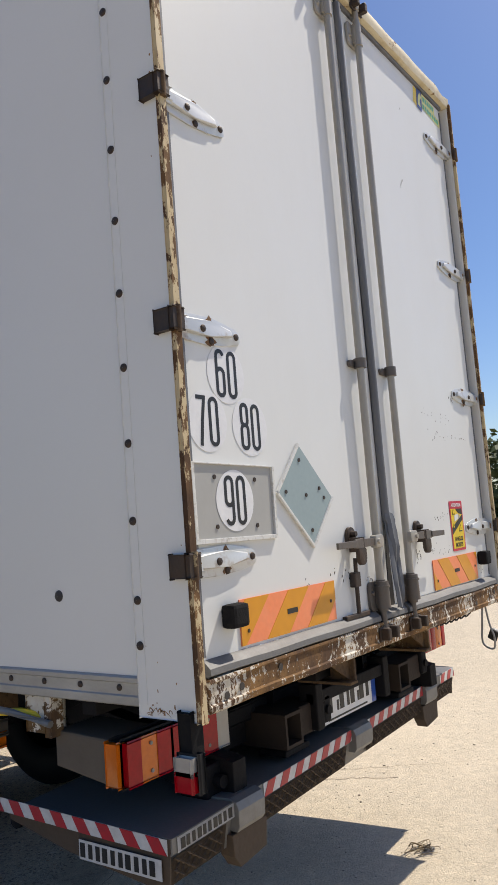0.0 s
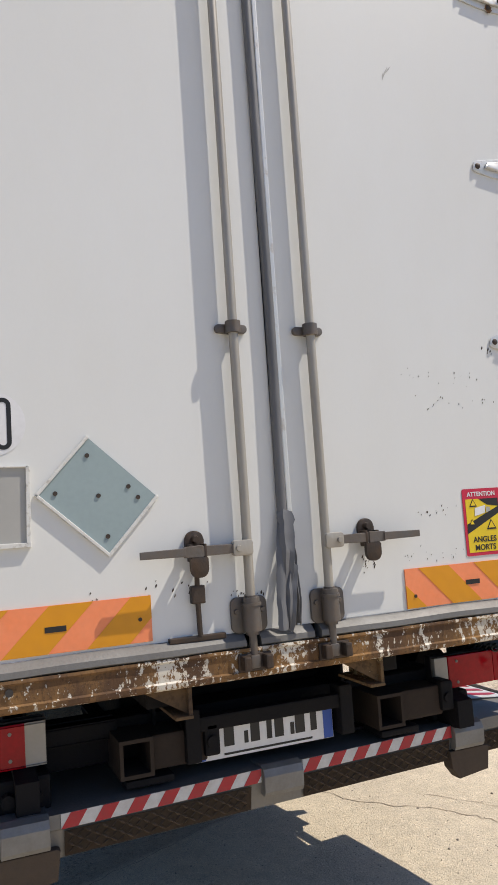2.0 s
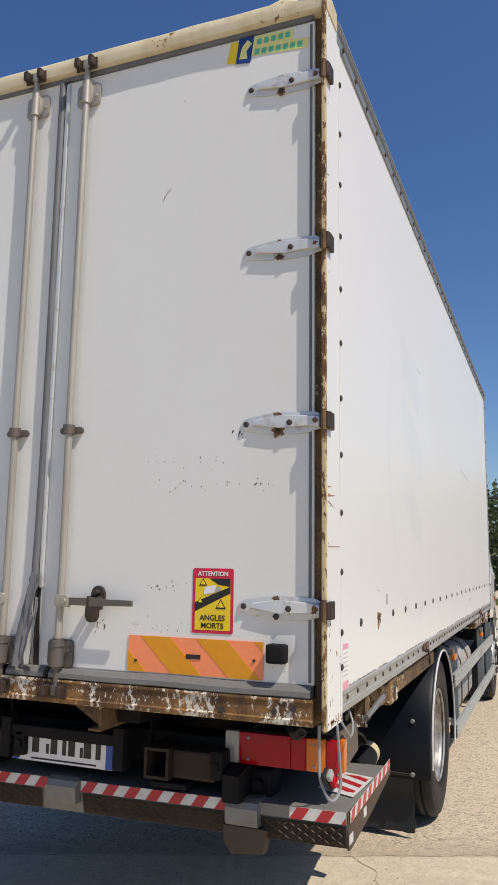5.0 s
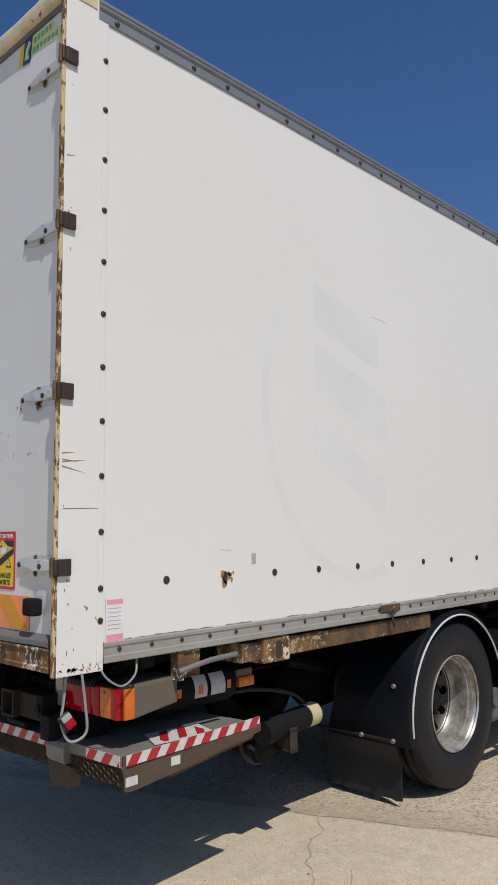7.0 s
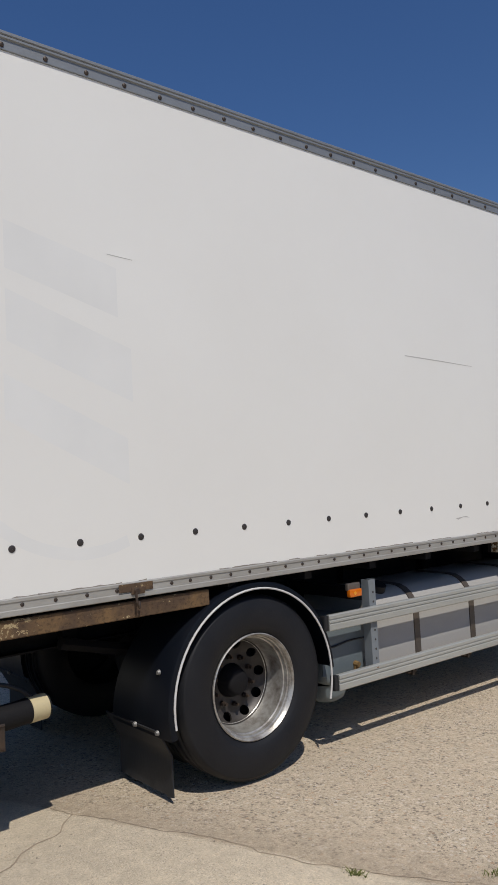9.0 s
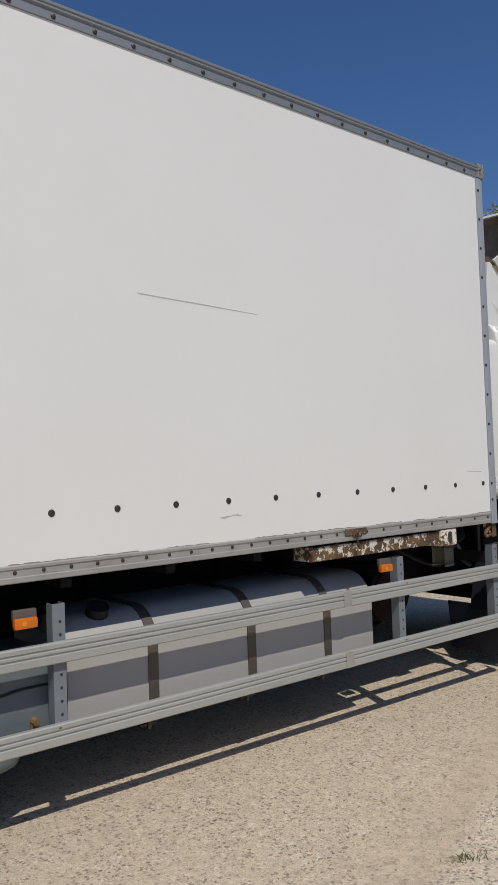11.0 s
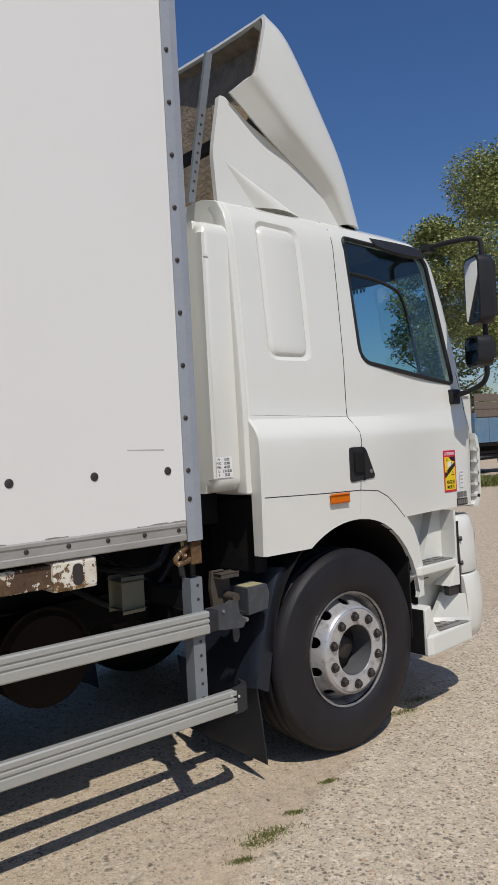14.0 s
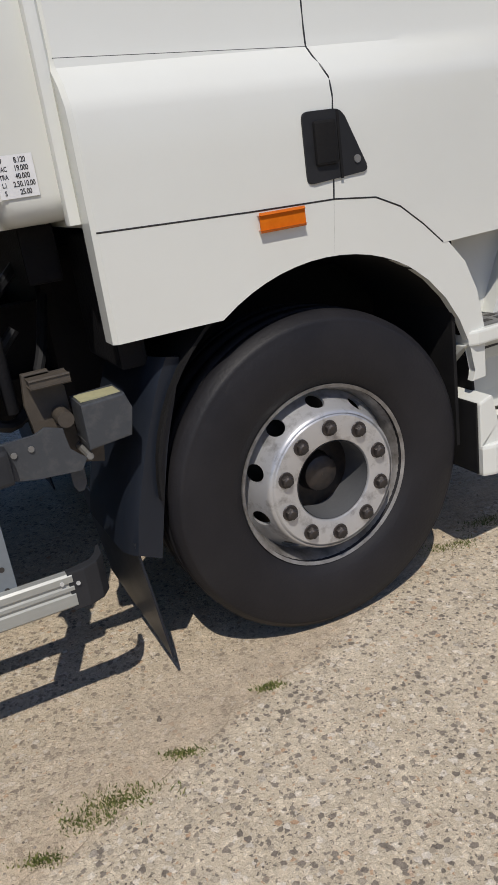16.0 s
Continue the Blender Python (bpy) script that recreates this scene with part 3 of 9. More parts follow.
    base = mixc(rng(noise(1.3, 9.0, 0.75), 0.58, 0.80, 0.0, 0.3), base, (0.24, 0.20, 0.155))
    L(base, b.inputs["Base Color"])
    b.inputs["Roughness"].default_value = 0.9
    b.inputs["Specular IOR Level"].default_value = 0.25
    h = N("ShaderNodeMath"); h.operation = "MULTIPLY_ADD"
    h.inputs[1].default_value = -0.5
    L(gap, h.inputs[0]); L(fine, h.inputs[2])
    bp = N("ShaderNodeBump")
    bp.inputs["Strength"].default_value, bp.inputs["Distance"].default_value = 0.7, 0.008
    L(h.outputs[0], bp.inputs["Height"])
    L(bp.outputs[0], b.inputs["Normal"])
    return m


GROUND = ground_material()


def build_ground():
    xs = [-900, -400, -200, -120, -80, -60, -45, -35] + [-30 + i for i in range(0, 61, 2)] + [35, 60, 120, 400, 900]
    ys = [-900, -400, -200, -100, -60, -40, -30] + [-24 + i for i in range(0, 49, 2)] + [30, 40, 60, 100, 200, 400, 900]
    bm = BM()
    sheet(bm, [[(x, y, ground_z(x, y)) for y in ys] for x in xs])
    part("ground", bm, GROUND, None, "worn pale concrete yard with gravel facing and cracks")
    tagged(bpy.data.objects["ground"], category="ground", kind="structure")


build_ground()

# ---- joints, cracks and litter on the ground ----
DIRT = mat("joint_dirt", (0.25, 0.20, 0.145), 0.95, col2=(0.42, 0.34, 0.245), scale=14, amount=0.52, bump=0.4, sharp=0.3)
STRAW = mat("dry_stalk", (0.30, 0.22, 0.12), 0.8, col2=(0.16, 0.11, 0.06), scale=30, amount=0.4)


def crack(name, pts, w, jitter, label, seed):
    """A ragged dirt-filled line over the concrete."""
    rng = random.Random(seed)
    path = []
    for (x0, y0), (x1, y1) in zip(pts, pts[1:]):
        n = max(2, int(math.hypot(x1 - x0, y1 - y0) / 0.04))
        for i in range(n):
            t = i / n
            path.append(Vector((x0 + (x1 - x0) * t, y0 + (y1 - y0) * t, 0)))
    path.append(Vector((*pts[-1], 0)))
    rows = []
    off = 0.0
    for i, p in enumerate(path):
        a, b = path[max(0, i - 1)], path[min(len(path) - 1, i + 1)]
        d = (b - a).normalized()
        nrm = Vector((-d.y, d.x, 0))
        off = off * 0.8 + rng.gauss(0, jitter)
        ww = w * rng.uniform(0.35, 1.3)
        rows.append([(q.x, q.y, ground_z(q.x) + 0.0025) for q in (p + nrm * (off - ww / 2), p + nrm * (off + ww / 2))])
    bm = BM()
    sheet(bm, rows)
    o = part(name, bm, DIRT, None, label)
    tagged(o, category="joint", kind="structure")


crack("ground_joint", [(-0.6, -2.2), (-1.2, -0.9), (-1.98, 0.80), (-2.32, 1.52), (-2.54, 2.12), (-2.90, 2.72), (-4.2, 5.2), (-6.5, 9.6)], 0.006, 0.008, "dirt-filled joint between two concrete pours", 1)
crack("ground_joint", [(-4.6, 2.82), (-6.10, 2.20), (-6.80, 1.93), (-7.72, 1.52), (-8.55, 1.25), (-9.10, 1.06), (-12, -0.1), (-20, -3.4)], 0.003, 0.014, "dirt-filled joint with grass along the wheels", 2)
crack("ground_crack", [(-2.0, 0.80), (-1.80, 1.02), (-1.62, 1.10), (-1.40, 1.30), (-1.15, 1.48), (-0.85, 1.60)], 0.007, 0.012, "branching crack in pale concrete", 3)
crack("ground_crack", [(-1.54, 1.41), (-1.2, 1.62), (-0.9, 1.80), (-0.397, 2.113), (0.4, 2.6), (1.6, 3.3)], 0.0045, 0.008, "thin crack in pale concrete", 4)


def pebbles():
    """Loose chippings on the concrete, one by one too many to count."""
    rng = random.Random(77)
    vs, fs = [], []
    def stone(x, y, r):
        z = ground_z(x)
        i = len(vs)
        k = 5
        tall = r * rng.uniform(0.35, 0.7)
        a0 = rng.random() * 6.28
        for j in range(k):
            a = a0 + 6.283 * j / k
            rr = r * rng.uniform(0.7, 1.2)
            vs.append((x + rr * math.cos(a), y + rr * math.sin(a) * 0.8, z - 0.001))
        for j in range(k):
            a = a0 + 6.283 * j / k + 0.3
            rr = r * rng.uniform(0.4, 0.75)
            vs.append((x + rr * math.cos(a), y + rr * math.sin(a) * 0.8, z + tall * rng.uniform(0.7, 1.1)))
        for j in range(k):
            fs.append((i + j, i + (j + 1) % k, i + k + (j + 1) % k, i + k + j))
        fs.append(tuple(i + k + j for j in range(k)))
    for _ in range(5200):
        x, y = rng.uniform(-10.5, -4.5), rng.uniform(0.7, 3.6)
        stone(x, y, rng.uniform(0.0025, 0.007) * (1 + (rng.random() < 0.06)))
    for _ in range(2600):
        x, y = rng.uniform(-5.0, 1.2), rng.uniform(-0.5, 4.0)
        stone(x, y, rng.uniform(0.002, 0.006) * (1 + (rng.random() < 0.05)))
    me = bpy.data.meshes.new("loose_chippings")
    me.from_pydata(vs, [], fs)
    o = new("loose_chippings", me)
    m = bpy.data.materials.new("chippings")
    m.use_nodes = True
    nt = m.node_tree
    p = nt.nodes["Principled BSDF"]
    geo = nt.nodes.new("ShaderNodeNewGeometry")
    ramp = nt.nodes.new("ShaderNodeValToRGB")
    ramp.color_ramp.elements[0].color, ramp.color_ramp.elements[1].color = (0.14, 0.115, 0.09, 1), (0.52, 0.46, 0.37, 1)
    nt.links.new(geo.outputs["Random Per Island"], ramp.inputs[0])
    nt.links.new(ramp.outputs[0], p.inputs["Base Color"])
    p.inputs["Roughness"].default_value = 0.9
    me.materials.append(m)
    tagged(o, "loose grey and tan stone chippings on concrete", "gravel", kind="stuff")


pebbles()


def litter():
    """A knot of dry stalks and leaves lying behind the truck."""
    rng = random.Random(9)
    for cx, cy, n, L in ((-0.30, 0.66, 16, 0.11), (0.02, 1.02, 7, 0.08), (0.22, 0.92, 8, 0.09)):
        bm = BM()
        for _ in range(n):
            a = rng.gauss(0.6, 0.5)
            x, y = cx + rng.gauss(0, 0.02), cy + rng.gauss(0, 0.03)
            z = ground_z(x) + 0.006
            l = L * rng.uniform(0.4, 1.2)
            d = Vector((math.cos(a), math.sin(a), 0)) * l
            b = Vector((rng.gauss(0, 0.02), rng.gauss(0, 0.02), rng.uniform(0.0, 0.03)))
            tube(bm, smoothpath([Vector((x, y, z)) - d / 2, Vector((x, y, z)) + b, Vector((x, y, z)) + d / 2], 4), rng.uniform(0.001, 0.003), 4)
        o = part("dry_stalks", bm, STRAW, None, "small heap of dry brown stalks on the concrete")
        tagged(o, category="litter", kind="stuff")


litter()

# ---- the truck: cargo box ----
truck = thing("box_truck", "white rigid box truck with rusty rear frame, parked on concrete", "truck")
W, HT, HB, XF = 1.245, 3.985, 1.17, -7.62


def rivet_mesh(r, h):
    bm = BM()
    lathe(bm, [(0.0005, h), (r * 0.55, h * 0.95), (r * 0.9, h * 0.6), (r, 0)], 12)
    return bm


def build_box():
    for s, nm in ((1, "kerb"), (-1, "road")):
        # large flat side panel, 30 mm thick
        panel = part("side_panel", bx(BM(), XF + 0.06, -0.175, s * W - 0.03 * s, s * W, HB + 0.06, HT - 0.09, 0.0), WHITE, truck, "large white glossy flat side panel")
        # plugged bolt holes along the floor line
        plug = part("plug", rivet_mesh(0.018, 0.006), HOLE, panel, "dark round plug", True, pose(-0.508, s * W, 1.478) @ pose(0, 0, 0, 0, 0, 0 if s > 0 else 180))
        for i in range(1, 21):
            if s > 0 and i == 1:
                continue
            x = -0.508 - 0.345 * i if i < 10 else -3.613 - 0.351 * (i - 9)
            again(plug, pose(x, s * W, 1.478) @ pose(0, 0, 0, 0, 0, 0 if s > 0 else 180))
        # aluminium floor rail: a flat with two ribs
        prof = [(s * 1.215, HB), (s * 1.247, HB), (s * 1.252, HB + 0.004), (s * 1.252, HB + 0.026), (s * 1.248, HB + 0.03), (s * 1.248, HB + 0.062), (s * 1.253, HB + 0.066), (s * 1.253, HB + 0.078), (s * 1.2465, HB + 0.084), (s * 1.215, HB + 0.084)]
        rail = part("floor_rail", prism(BM(), prof, "x", -0.185, XF + 0.07), ALU, truck, "dull riveted aluminium floor rail")
        rows = [-0.262 - 0.165 * i for i in range(14)] + [-2.527 - 0.139 * i for i in range(27)] + [-6.305 - 0.1725 * i for i in range(8)]
        rv = part("rivet", rivet_mesh(0.010, 0.006), IRON, rail, "", True, pose(rows[0], s * 1.248, HB + 0.049, 0, 0, 0 if s > 0 else 180))
        for x in rows[1:]:
            again(rv, pose(x, s * 1.248, HB + 0.049, 0, 0, 0 if s > 0 else 180))
        # roof profile: rounded grey edge with a riveted flange
        prof = [(s * 1.19, HT - 0.032), (s * 1.225, HT - 0.018), (s * 1.25, HT - 0.022), (s * 1.263, HT - 0.032), (s * 1.263, HT - 0.044), (s * 1.256, HT - 0.050), (s * 1.262, HT - 0.056), (s * 1.262, HT - 0.064), (s * 1.253, HT - 0.070), (s * 1.253, HT - 0.118), (s * 1.2455, HT - 0.121), (s * 1.2, HT - 0.1)]
        roofp = part("roof_profile", prism(BM(), prof, "x", -0.13, XF + 0.005), ALUD, truck, "grey aluminium roof edge profile with rivets")
        rv = part("rivet", rivet_mesh(0.013, 0.008), IRON, roofp, "", True, pose(-0.222, s * 1.253, HT - 0.098, 0, 0, 0 if s > 0 else 180))
        for i in range(1, 33):
            again(rv, pose(-0.222 - i * 0.2245, s * 1.253, HT - 0.098, 0, 0, 0 if s > 0 else 180))
        # rear corner post, a folded sheet with rusty edge
        post = part("corner_post", bx(BM(), -0.182, 0.029, s * 1.231, s * 1.251, 1.145, 3.965, 0.004), WHITE, truck, "white sheet-steel rear corner post with worn lower end")
        bm = BM()
        bx(bm, 0.0292, 0.046, s * 1.236, s * 1.2535, 1.145, 3.93, 0.004)
        part("rusty_edge", bm, RUSTE, post, "rusty cream edge strip", at=None)
        bm = BM()
        bx(bm, -0.06, -0.014, s * 1.196, s * 1.2312, 1.2, 3.9, 0.003)
        # sunlit left gap is white; the right one's brown holds its shade and rust
        part("gap_seal", bm, DOORW if s < 0 else RUSTD, post, "recessed gap beside the door")
        bm = BM()
        bx(bm, -0.176, -0.150, s * 1.2513, s * 1.2528, 1.18, 3.84)
        part("joint_strip", bm, WHITE, post)
        rv = part("rivet", rivet_mesh(0.013, 0.007), IRON, post, "", True, pose(-0.165, s * 1.2525, 1.464, 0, 0, 0 if s > 0 else 180))
        for z in [1.339] + [1.464 + 0.2225 * i for i in range(1, 11)]:
            again(rv, pose(-0.165, s * 1.2525, z, 0, 0, 0 if s > 0 else 180))
        # front corner post
        prof = [(-7.555, s * 1.2455), (-7.555, s * 1.2525), (-7.60, s * 1.2545), (-7.638, s * 1.249), (-7.648, s * 1.235), (-7.648, s * 1.17), (-7.62, s * 1.17), (-7.60, s * 1.2)]
        fpost = part("front_post", prism(BM(), prof, "z", 1.165, HT - 0.125), BLUEG, truck, "blue-grey front corner post with rivets")
        rv = part("rivet", rivet_mesh(0.011, 0.007), IRON, fpost, "", True, pose(-7.575, s * 1.2535, 1.35, 0, 0, 0 if s > 0 else 180))
        for i in range(11):
            again(rv, pose(-7.575, s * 1.2535, 1.474 + 0.2288 * i, 0, 0, 0 if s > 0 else 180))
        bm = BM()
        bx(bm, -7.66, -7.575, s * 1.17, s * 1.262, HT - 0.124, HT - 0.003, 0.014)
        part("corner_cap", bm, RUSTG, truck, "scuffed rusty grey roof corner cap")
    # roof, front wall, floor
    bm = BM()
    prism(bm, [(-1.2, HT - 0.05), (1.2, HT - 0.05), (1.2, HT - 0.034), (0.6, HT - 0.02), (-0.6, HT - 0.02), (-1.2, HT - 0.034)], "x", -0.12, XF)
    part("roof", bm, WHITE, truck, "white box roof")
    part("front_wall", bx(BM(), XF - 0.005, XF + 0.03, -1.17, 1.17, 1.18, HT - 0.05), WHITE, truck, "white front wall of the box")
    part("floor_deck", bx(BM(), XF + 0.04, -0.06, -1.2, 1.2, 1.19, 1.25), CHASSIS, truck, "dark underside of the box floor")
    # rear header: cream rolled section with a dented corner
    bm = BM()
    prism(bm, [(-0.12, 3.905), (0.022, 3.905), (0.034, 3.912), (0.038, 3.94), (0.036, 3.972), (0.02, 3.99), (-0.05, 3.995), (-0.12, 3.985)], "y", -1.255, 1.255)
    bmesh.ops.subdivide_edges(bm, edges=[e for e in bm.edges if abs(e.verts[0].co.y - e.verts[1].co.y) > 1], cuts=60)
    for v in bm.verts:
        k = max(0.0, 1 - abs(v.co.y - 1.17) / 0.09)
        v.co.z += -0.022 * k * max(0, (v.co.z - 3.93) / 0.06) + 0.02 * max(0.0, 1 - abs(v.co.y - 1.07) / 0.05) * max(0, (v.co.z - 3.95) / 0.04)
        v.co.z += 0.0025 * noise.noise(Vector((0, v.co.y * 6, 1.7)))
        v.co.x += 0.003 * noise.noise(Vector((3, v.co.y * 5, v.co.z * 9)))
    part("header", bm, CREAM, truck, "aged cream header beam with rust and dented corner", True)
    bm = BM()
    bx(bm, -0.05, 0.012, -1.19, 1.19, 3.885, 3.9045, 0.003)
    part("header_seal", bm, SEAL, truck, "grey rubber seal under the header")
    # rear floor beam: rusted channel, split paint
    bm = BM()
    prism(bm, [(-0.16, 1.155), (0.026, 1.155), (0.034, 1.161), (0.036, 1.175), (0.03, 1.18), (0.03, 1.232), (0.036, 1.238), (0.034, 1.246), (-0.16, 1.246)], "y", -1.2, 1.2)
    bmesh.ops.subdivide_edges(bm, edges=[e for e in bm.edges if abs(e.verts[0].co.y - e.verts[1].co.y) > 1], cuts=70)
    for v in bm.verts:
        v.co.x += 0.004 * noise.noise(Vector((v.co.y * 4, v.co.z * 8, 3)))
        v.co.z += 0.004 * noise.noise(Vector((v.co.y * 3, 8, 1)))
    beam = part("rear_beam", bm, RUSTY, truck, "rusty rear sill beam with flaking white paint", True)
    hole = part("bolt_hole", plate(disc_poly(0.011, 14), 0.0015), HOLE, beam, "", False, rear_at(1.06, 1.2, 0.0335))
    for y, z in ((1.13, 1.213), (-1.06, 1.2), (-1.13, 1.19), (-0.86, 1.215), (0.86, 1.19)):
        again(hole, rear_at(y, z, 0.0335))
    # worn aluminium sill under each door
    for y0, y1 in ((-1.19, -0.16), (-0.11, 0.075), (0.10, 1.19)):
        bm = BM()
        prism(bm, [(-0.02, 1.2475), (0.026, 1.2475), (0.034, 1.253), (0.032, 1.270), (0.014, 1.286), (0.004, 1.291), (-0.02, 1.291)], "y", y0, y1)
        bmesh.ops.subdivide_edges(bm, edges=[e for e in bm.edges if abs(e.verts[0].co.y - e.verts[1].co.y) > 0.1], cuts=24)
        for v in bm.verts:
            v.co.x += 0.004 * noise.noise(Vector((v.co.y * 5, v.co.z * 6, 7)))
            v.co.z += 0.003 * noise.noise(Vector((v.co.y * 4, 2, 5)))
        part("door_sill", bm, SILLM, truck, "dented grey metal door sill strip", True)


build_box()


def hinge_at(y0, z, s, door):
    """A long strap hinge: pressed tapering leaf with ridge and bolts, wrapped knuckle on the post."""
    bm = BM()
    tip, root = y0, 1.2
    out = [(tip, -0.012), (tip + 0.012, -0.022), (tip + 0.09, -0.036), (tip + 0.17, -0.043), (root - 0.03, -0.042), (root, -0.032), (root + 0.034, -0.026), (root + 0.034, 0.022), (root, 0.038), (tip + 0.14, 0.044), (tip + 0.03, 0.028), (tip + 0.006, 0.016)]
    out = [(s * a, z + b) for a, b in out]
    prism(bm, out, "x", 0.0015, 0.007, bev=0.002)
    ridge = [(tip + 0.05, -0.006), (tip + 0.16, -0.019), (root + 0.02, -0.018), (root + 0.02, 0.022), (tip + 0.15, 0.028), (tip + 0.06, 0.016)]
    prism(bm, [(s * a, z + b) for a, b in ridge], "x", 0.007, 0.020, bev=0.006)
    bx(bm, 0.007, 0.027, s * 1.195, s * 1.236, z - 0.022, z + 0.018, 0.008)
    h = part("hinge", bm, HINGE, door, "zinc-grey strap hinge with rust streaks", True)
    rr = random.Random(int(z * 100) + s)
    bm = BM()
    for yy, zz, xx, r in ((tip + 0.022, 0.002, 0.0072, 0.013), (tip + 0.15, -0.031, 0.0072, 0.024), (tip + 0.15, 0.033, 0.0072, 0.018), (1.205, 0.0, 0.0272, 0.016)):
        prism(bm, [(s * yy + a, z + zz + b) for a, b in ragged(r * rr.uniform(0.6, 1.15), rr, 17, rr.uniform(0.7, 1.1))], "x", xx, xx + 0.0006)
    part("rust_patch", bm, RUSTH, door, "brown rust round the hinge bolts")
    bolt = None
    for yy, zz, xx in ((tip + 0.022, 0.002, 0.007), (tip + 0.15, -0.03, 0.007), (tip + 0.15, 0.022, 0.009), (tip + 0.2, -0.001, 0.020)):
        mm = rear_at(s * yy, z + zz, xx) @ pose(0, 0, 0, 90)
        bolt = again(bolt, mm) if bolt else part("hinge_bolt", rivet_mesh(0.0115, 0.007), IRON, door, "rusty hinge bolt", True, mm)
    # pivot bracket round the corner of the post
    bm = BM()
    bx(bm, -0.022, 0.034, s * 1.252, s * 1.268, z - 0.034, z + 0.030, 0.004)
    bx(bm, 0.034, 0.052, s * 1.228, s * 1.266, z - 0.032, z + 0.028, 0.005)
    part("hinge_bracket", bm, IRON, door, "dark hinge pivot bracket")
    bm = BM()
    cyl(bm, (0.048, s * 1.246, z - 0.040), (0.048, s * 1.246, z + 0.036), 0.010, seg=12)
    part("hinge_pin", bm, RUSTD, door, "", True)


def lock_gear(s, door):
    """A full-height lock rod with cams, brackets, clamps and a swing handle."""
    y, x = s * 0.138, 0.031
    bm = BM()
    tube(bm, [(x, y, 1.30), (x - 0.002, y + 0.002, 1.7), (x, y, 2.3), (x, y + 0.001, 3.0), (x, y, 3.86)], 0.0152, 14)
    part("lock_rod", bm, ROD, door, "grey round lock rod with a warm tint", True)
    # top and bottom bearing brackets with plates, and the cam keepers on the frame
    for z0, z1, k in ((3.735, 3.845, 1), (1.285, 1.405, -1)):
        bm = BM()
        cyl(bm, (x, y, z0), (x, y, z1), 0.021, 0.018, 14)
        zc = (z0 + z1) / 2
        prism(bm, [(y + a, zc + b) for a, b in rounded(-0.06, 0.06, -0.055, 0.055, 0.022, 4)], "x", 0.001, 0.014, bev=0.003)
        bx(bm, 0.010, x, y - 0.024, y + 0.024, z0 + 0.01, z1 - 0.01, 0.006)
        for a in (-0.043, 0.043):
            cyl(bm, (0.012, y + a, zc - 0.012 * k), (0.022, y + a, zc - 0.012 * k), 0.010, 0.007, 10)
        if k < 0:
            cyl(bm, (x + 0.004, y, z0 + 0.012), (x + 0.004, y, z1 - 0.006), 0.029, 0.026, 18)
            cyl(bm, (x + 0.004, y, z1 - 0.03), (x + 0.004, y, z1 - 0.022), 0.031, 0.031, 18)
        part("rod_bearing", bm, ROD if k > 0 else DARKST, door, "bolted rod bearing bracket", True)
        zk = 3.925 if k > 0 else 1.205
        bm = BM()
        for a in (-0.036, 0.036):
            bx(bm, 0.03, 0.072, y + a - 0.012, y + a + 0.012, zk - 0.022, zk + 0.022, 0.006)
        bx(bm, 0.031, 0.04, y - 0.055, y + 0.055, zk - 0.028, zk + 0.026, 0.004)
        part("cam_keeper", bm, IRON, door, "rusty cam keeper on the frame")
        bm = BM()
        cyl(bm, (x, y, min(zk, zc)), (x, y, max(zk, zc)), 0.013, seg=12)
        bx(bm, x - 0.012, x + 0.016, y - 0.016, y + 0.016, zk - 0.02, zk + 0.02, 0.006)
        part("cam", bm, ROD if k > 0 else DARKST, door, "", True)
    # mid clamp
    bm = BM()
    cyl(bm, (x, y, 2.234), (x, y, 2.272), 0.025, seg=14)
    prism(bm, [(y + a, 2.252 + b) for a, b in rounded(-0.055, 0.055, -0.014, 0.014, 0.013, 4)], "x", 0.001, 0.016, bev=0.002)
    bx(bm, 0.01, x, y - 0.016, y + 0.016, 2.239, 2.266, 0.003)
    part("rod_clamp", bm, DARKST, door, "rod guide clamp", True)
    # handle: clamp block on the rod, flat bar, retaining catch with a hasp below
    z = 1.553
    bm = BM()
    prism(bm, [(s * (0.163 + a), z + b) for a, b in rounded(-0.036, 0.030, -0.024, 0.024, 0.010, 4)], "x", 0.030, 0.058, bev=0.005)
    cyl(bm, (0.056, s * 0.176, z), (0.066, s * 0.176, z), 0.011, 0.009, 10)
    part("handle_hub", bm, ROD, door, "grey clamp block with a bolt", True)
    bm = BM()
    for a, b, h0, h1, xx in ((0.185, 0.30, 0.014, 0.016, 0.046), (0.29, 0.35, 0.019, 0.016, 0.050), (0.345, 0.485, 0.013, 0.011, 0.054)):
        prism(bm, [(s * a, z - h0), (s * b, z - h1), (s * b, z + h1), (s * a, z + h0)], "x", xx - 0.005, xx + 0.005, bev=0.002)
    part("handle_bar", bm, DARKST, door, "flat steel door handle")
    bm = BM()
    prism(bm, [(s * (0.303 + a), z + b) for a, b in rounded(-0.030, 0.030, 0.0, 0.062, (0.006, 0.006, 0.028, 0.028), 6)], "x", 0.001, 0.014, bev=0.003)
    cyl(bm, (0.014, s * 0.303, z + 0.036), (0.034, s * 0.303, z + 0.036), 0.013, 0.010, 10)
    for k in (-1, 1):
        bx(bm, 0.012, 0.052, s * (0.303 + k * 0.022) - 0.004, s * (0.303 + k * 0.022) + 0.004, z - 0.03, z + 0.022, 0.002)
    prism(bm, [(s * (0.303 + a), z + b) for a, b in rounded(-0.028, 0.028, -0.078, -0.018, (0.022, 0.022, 0.004, 0.004), 5)], "x", 0.040, 0.056, bev=0.004)
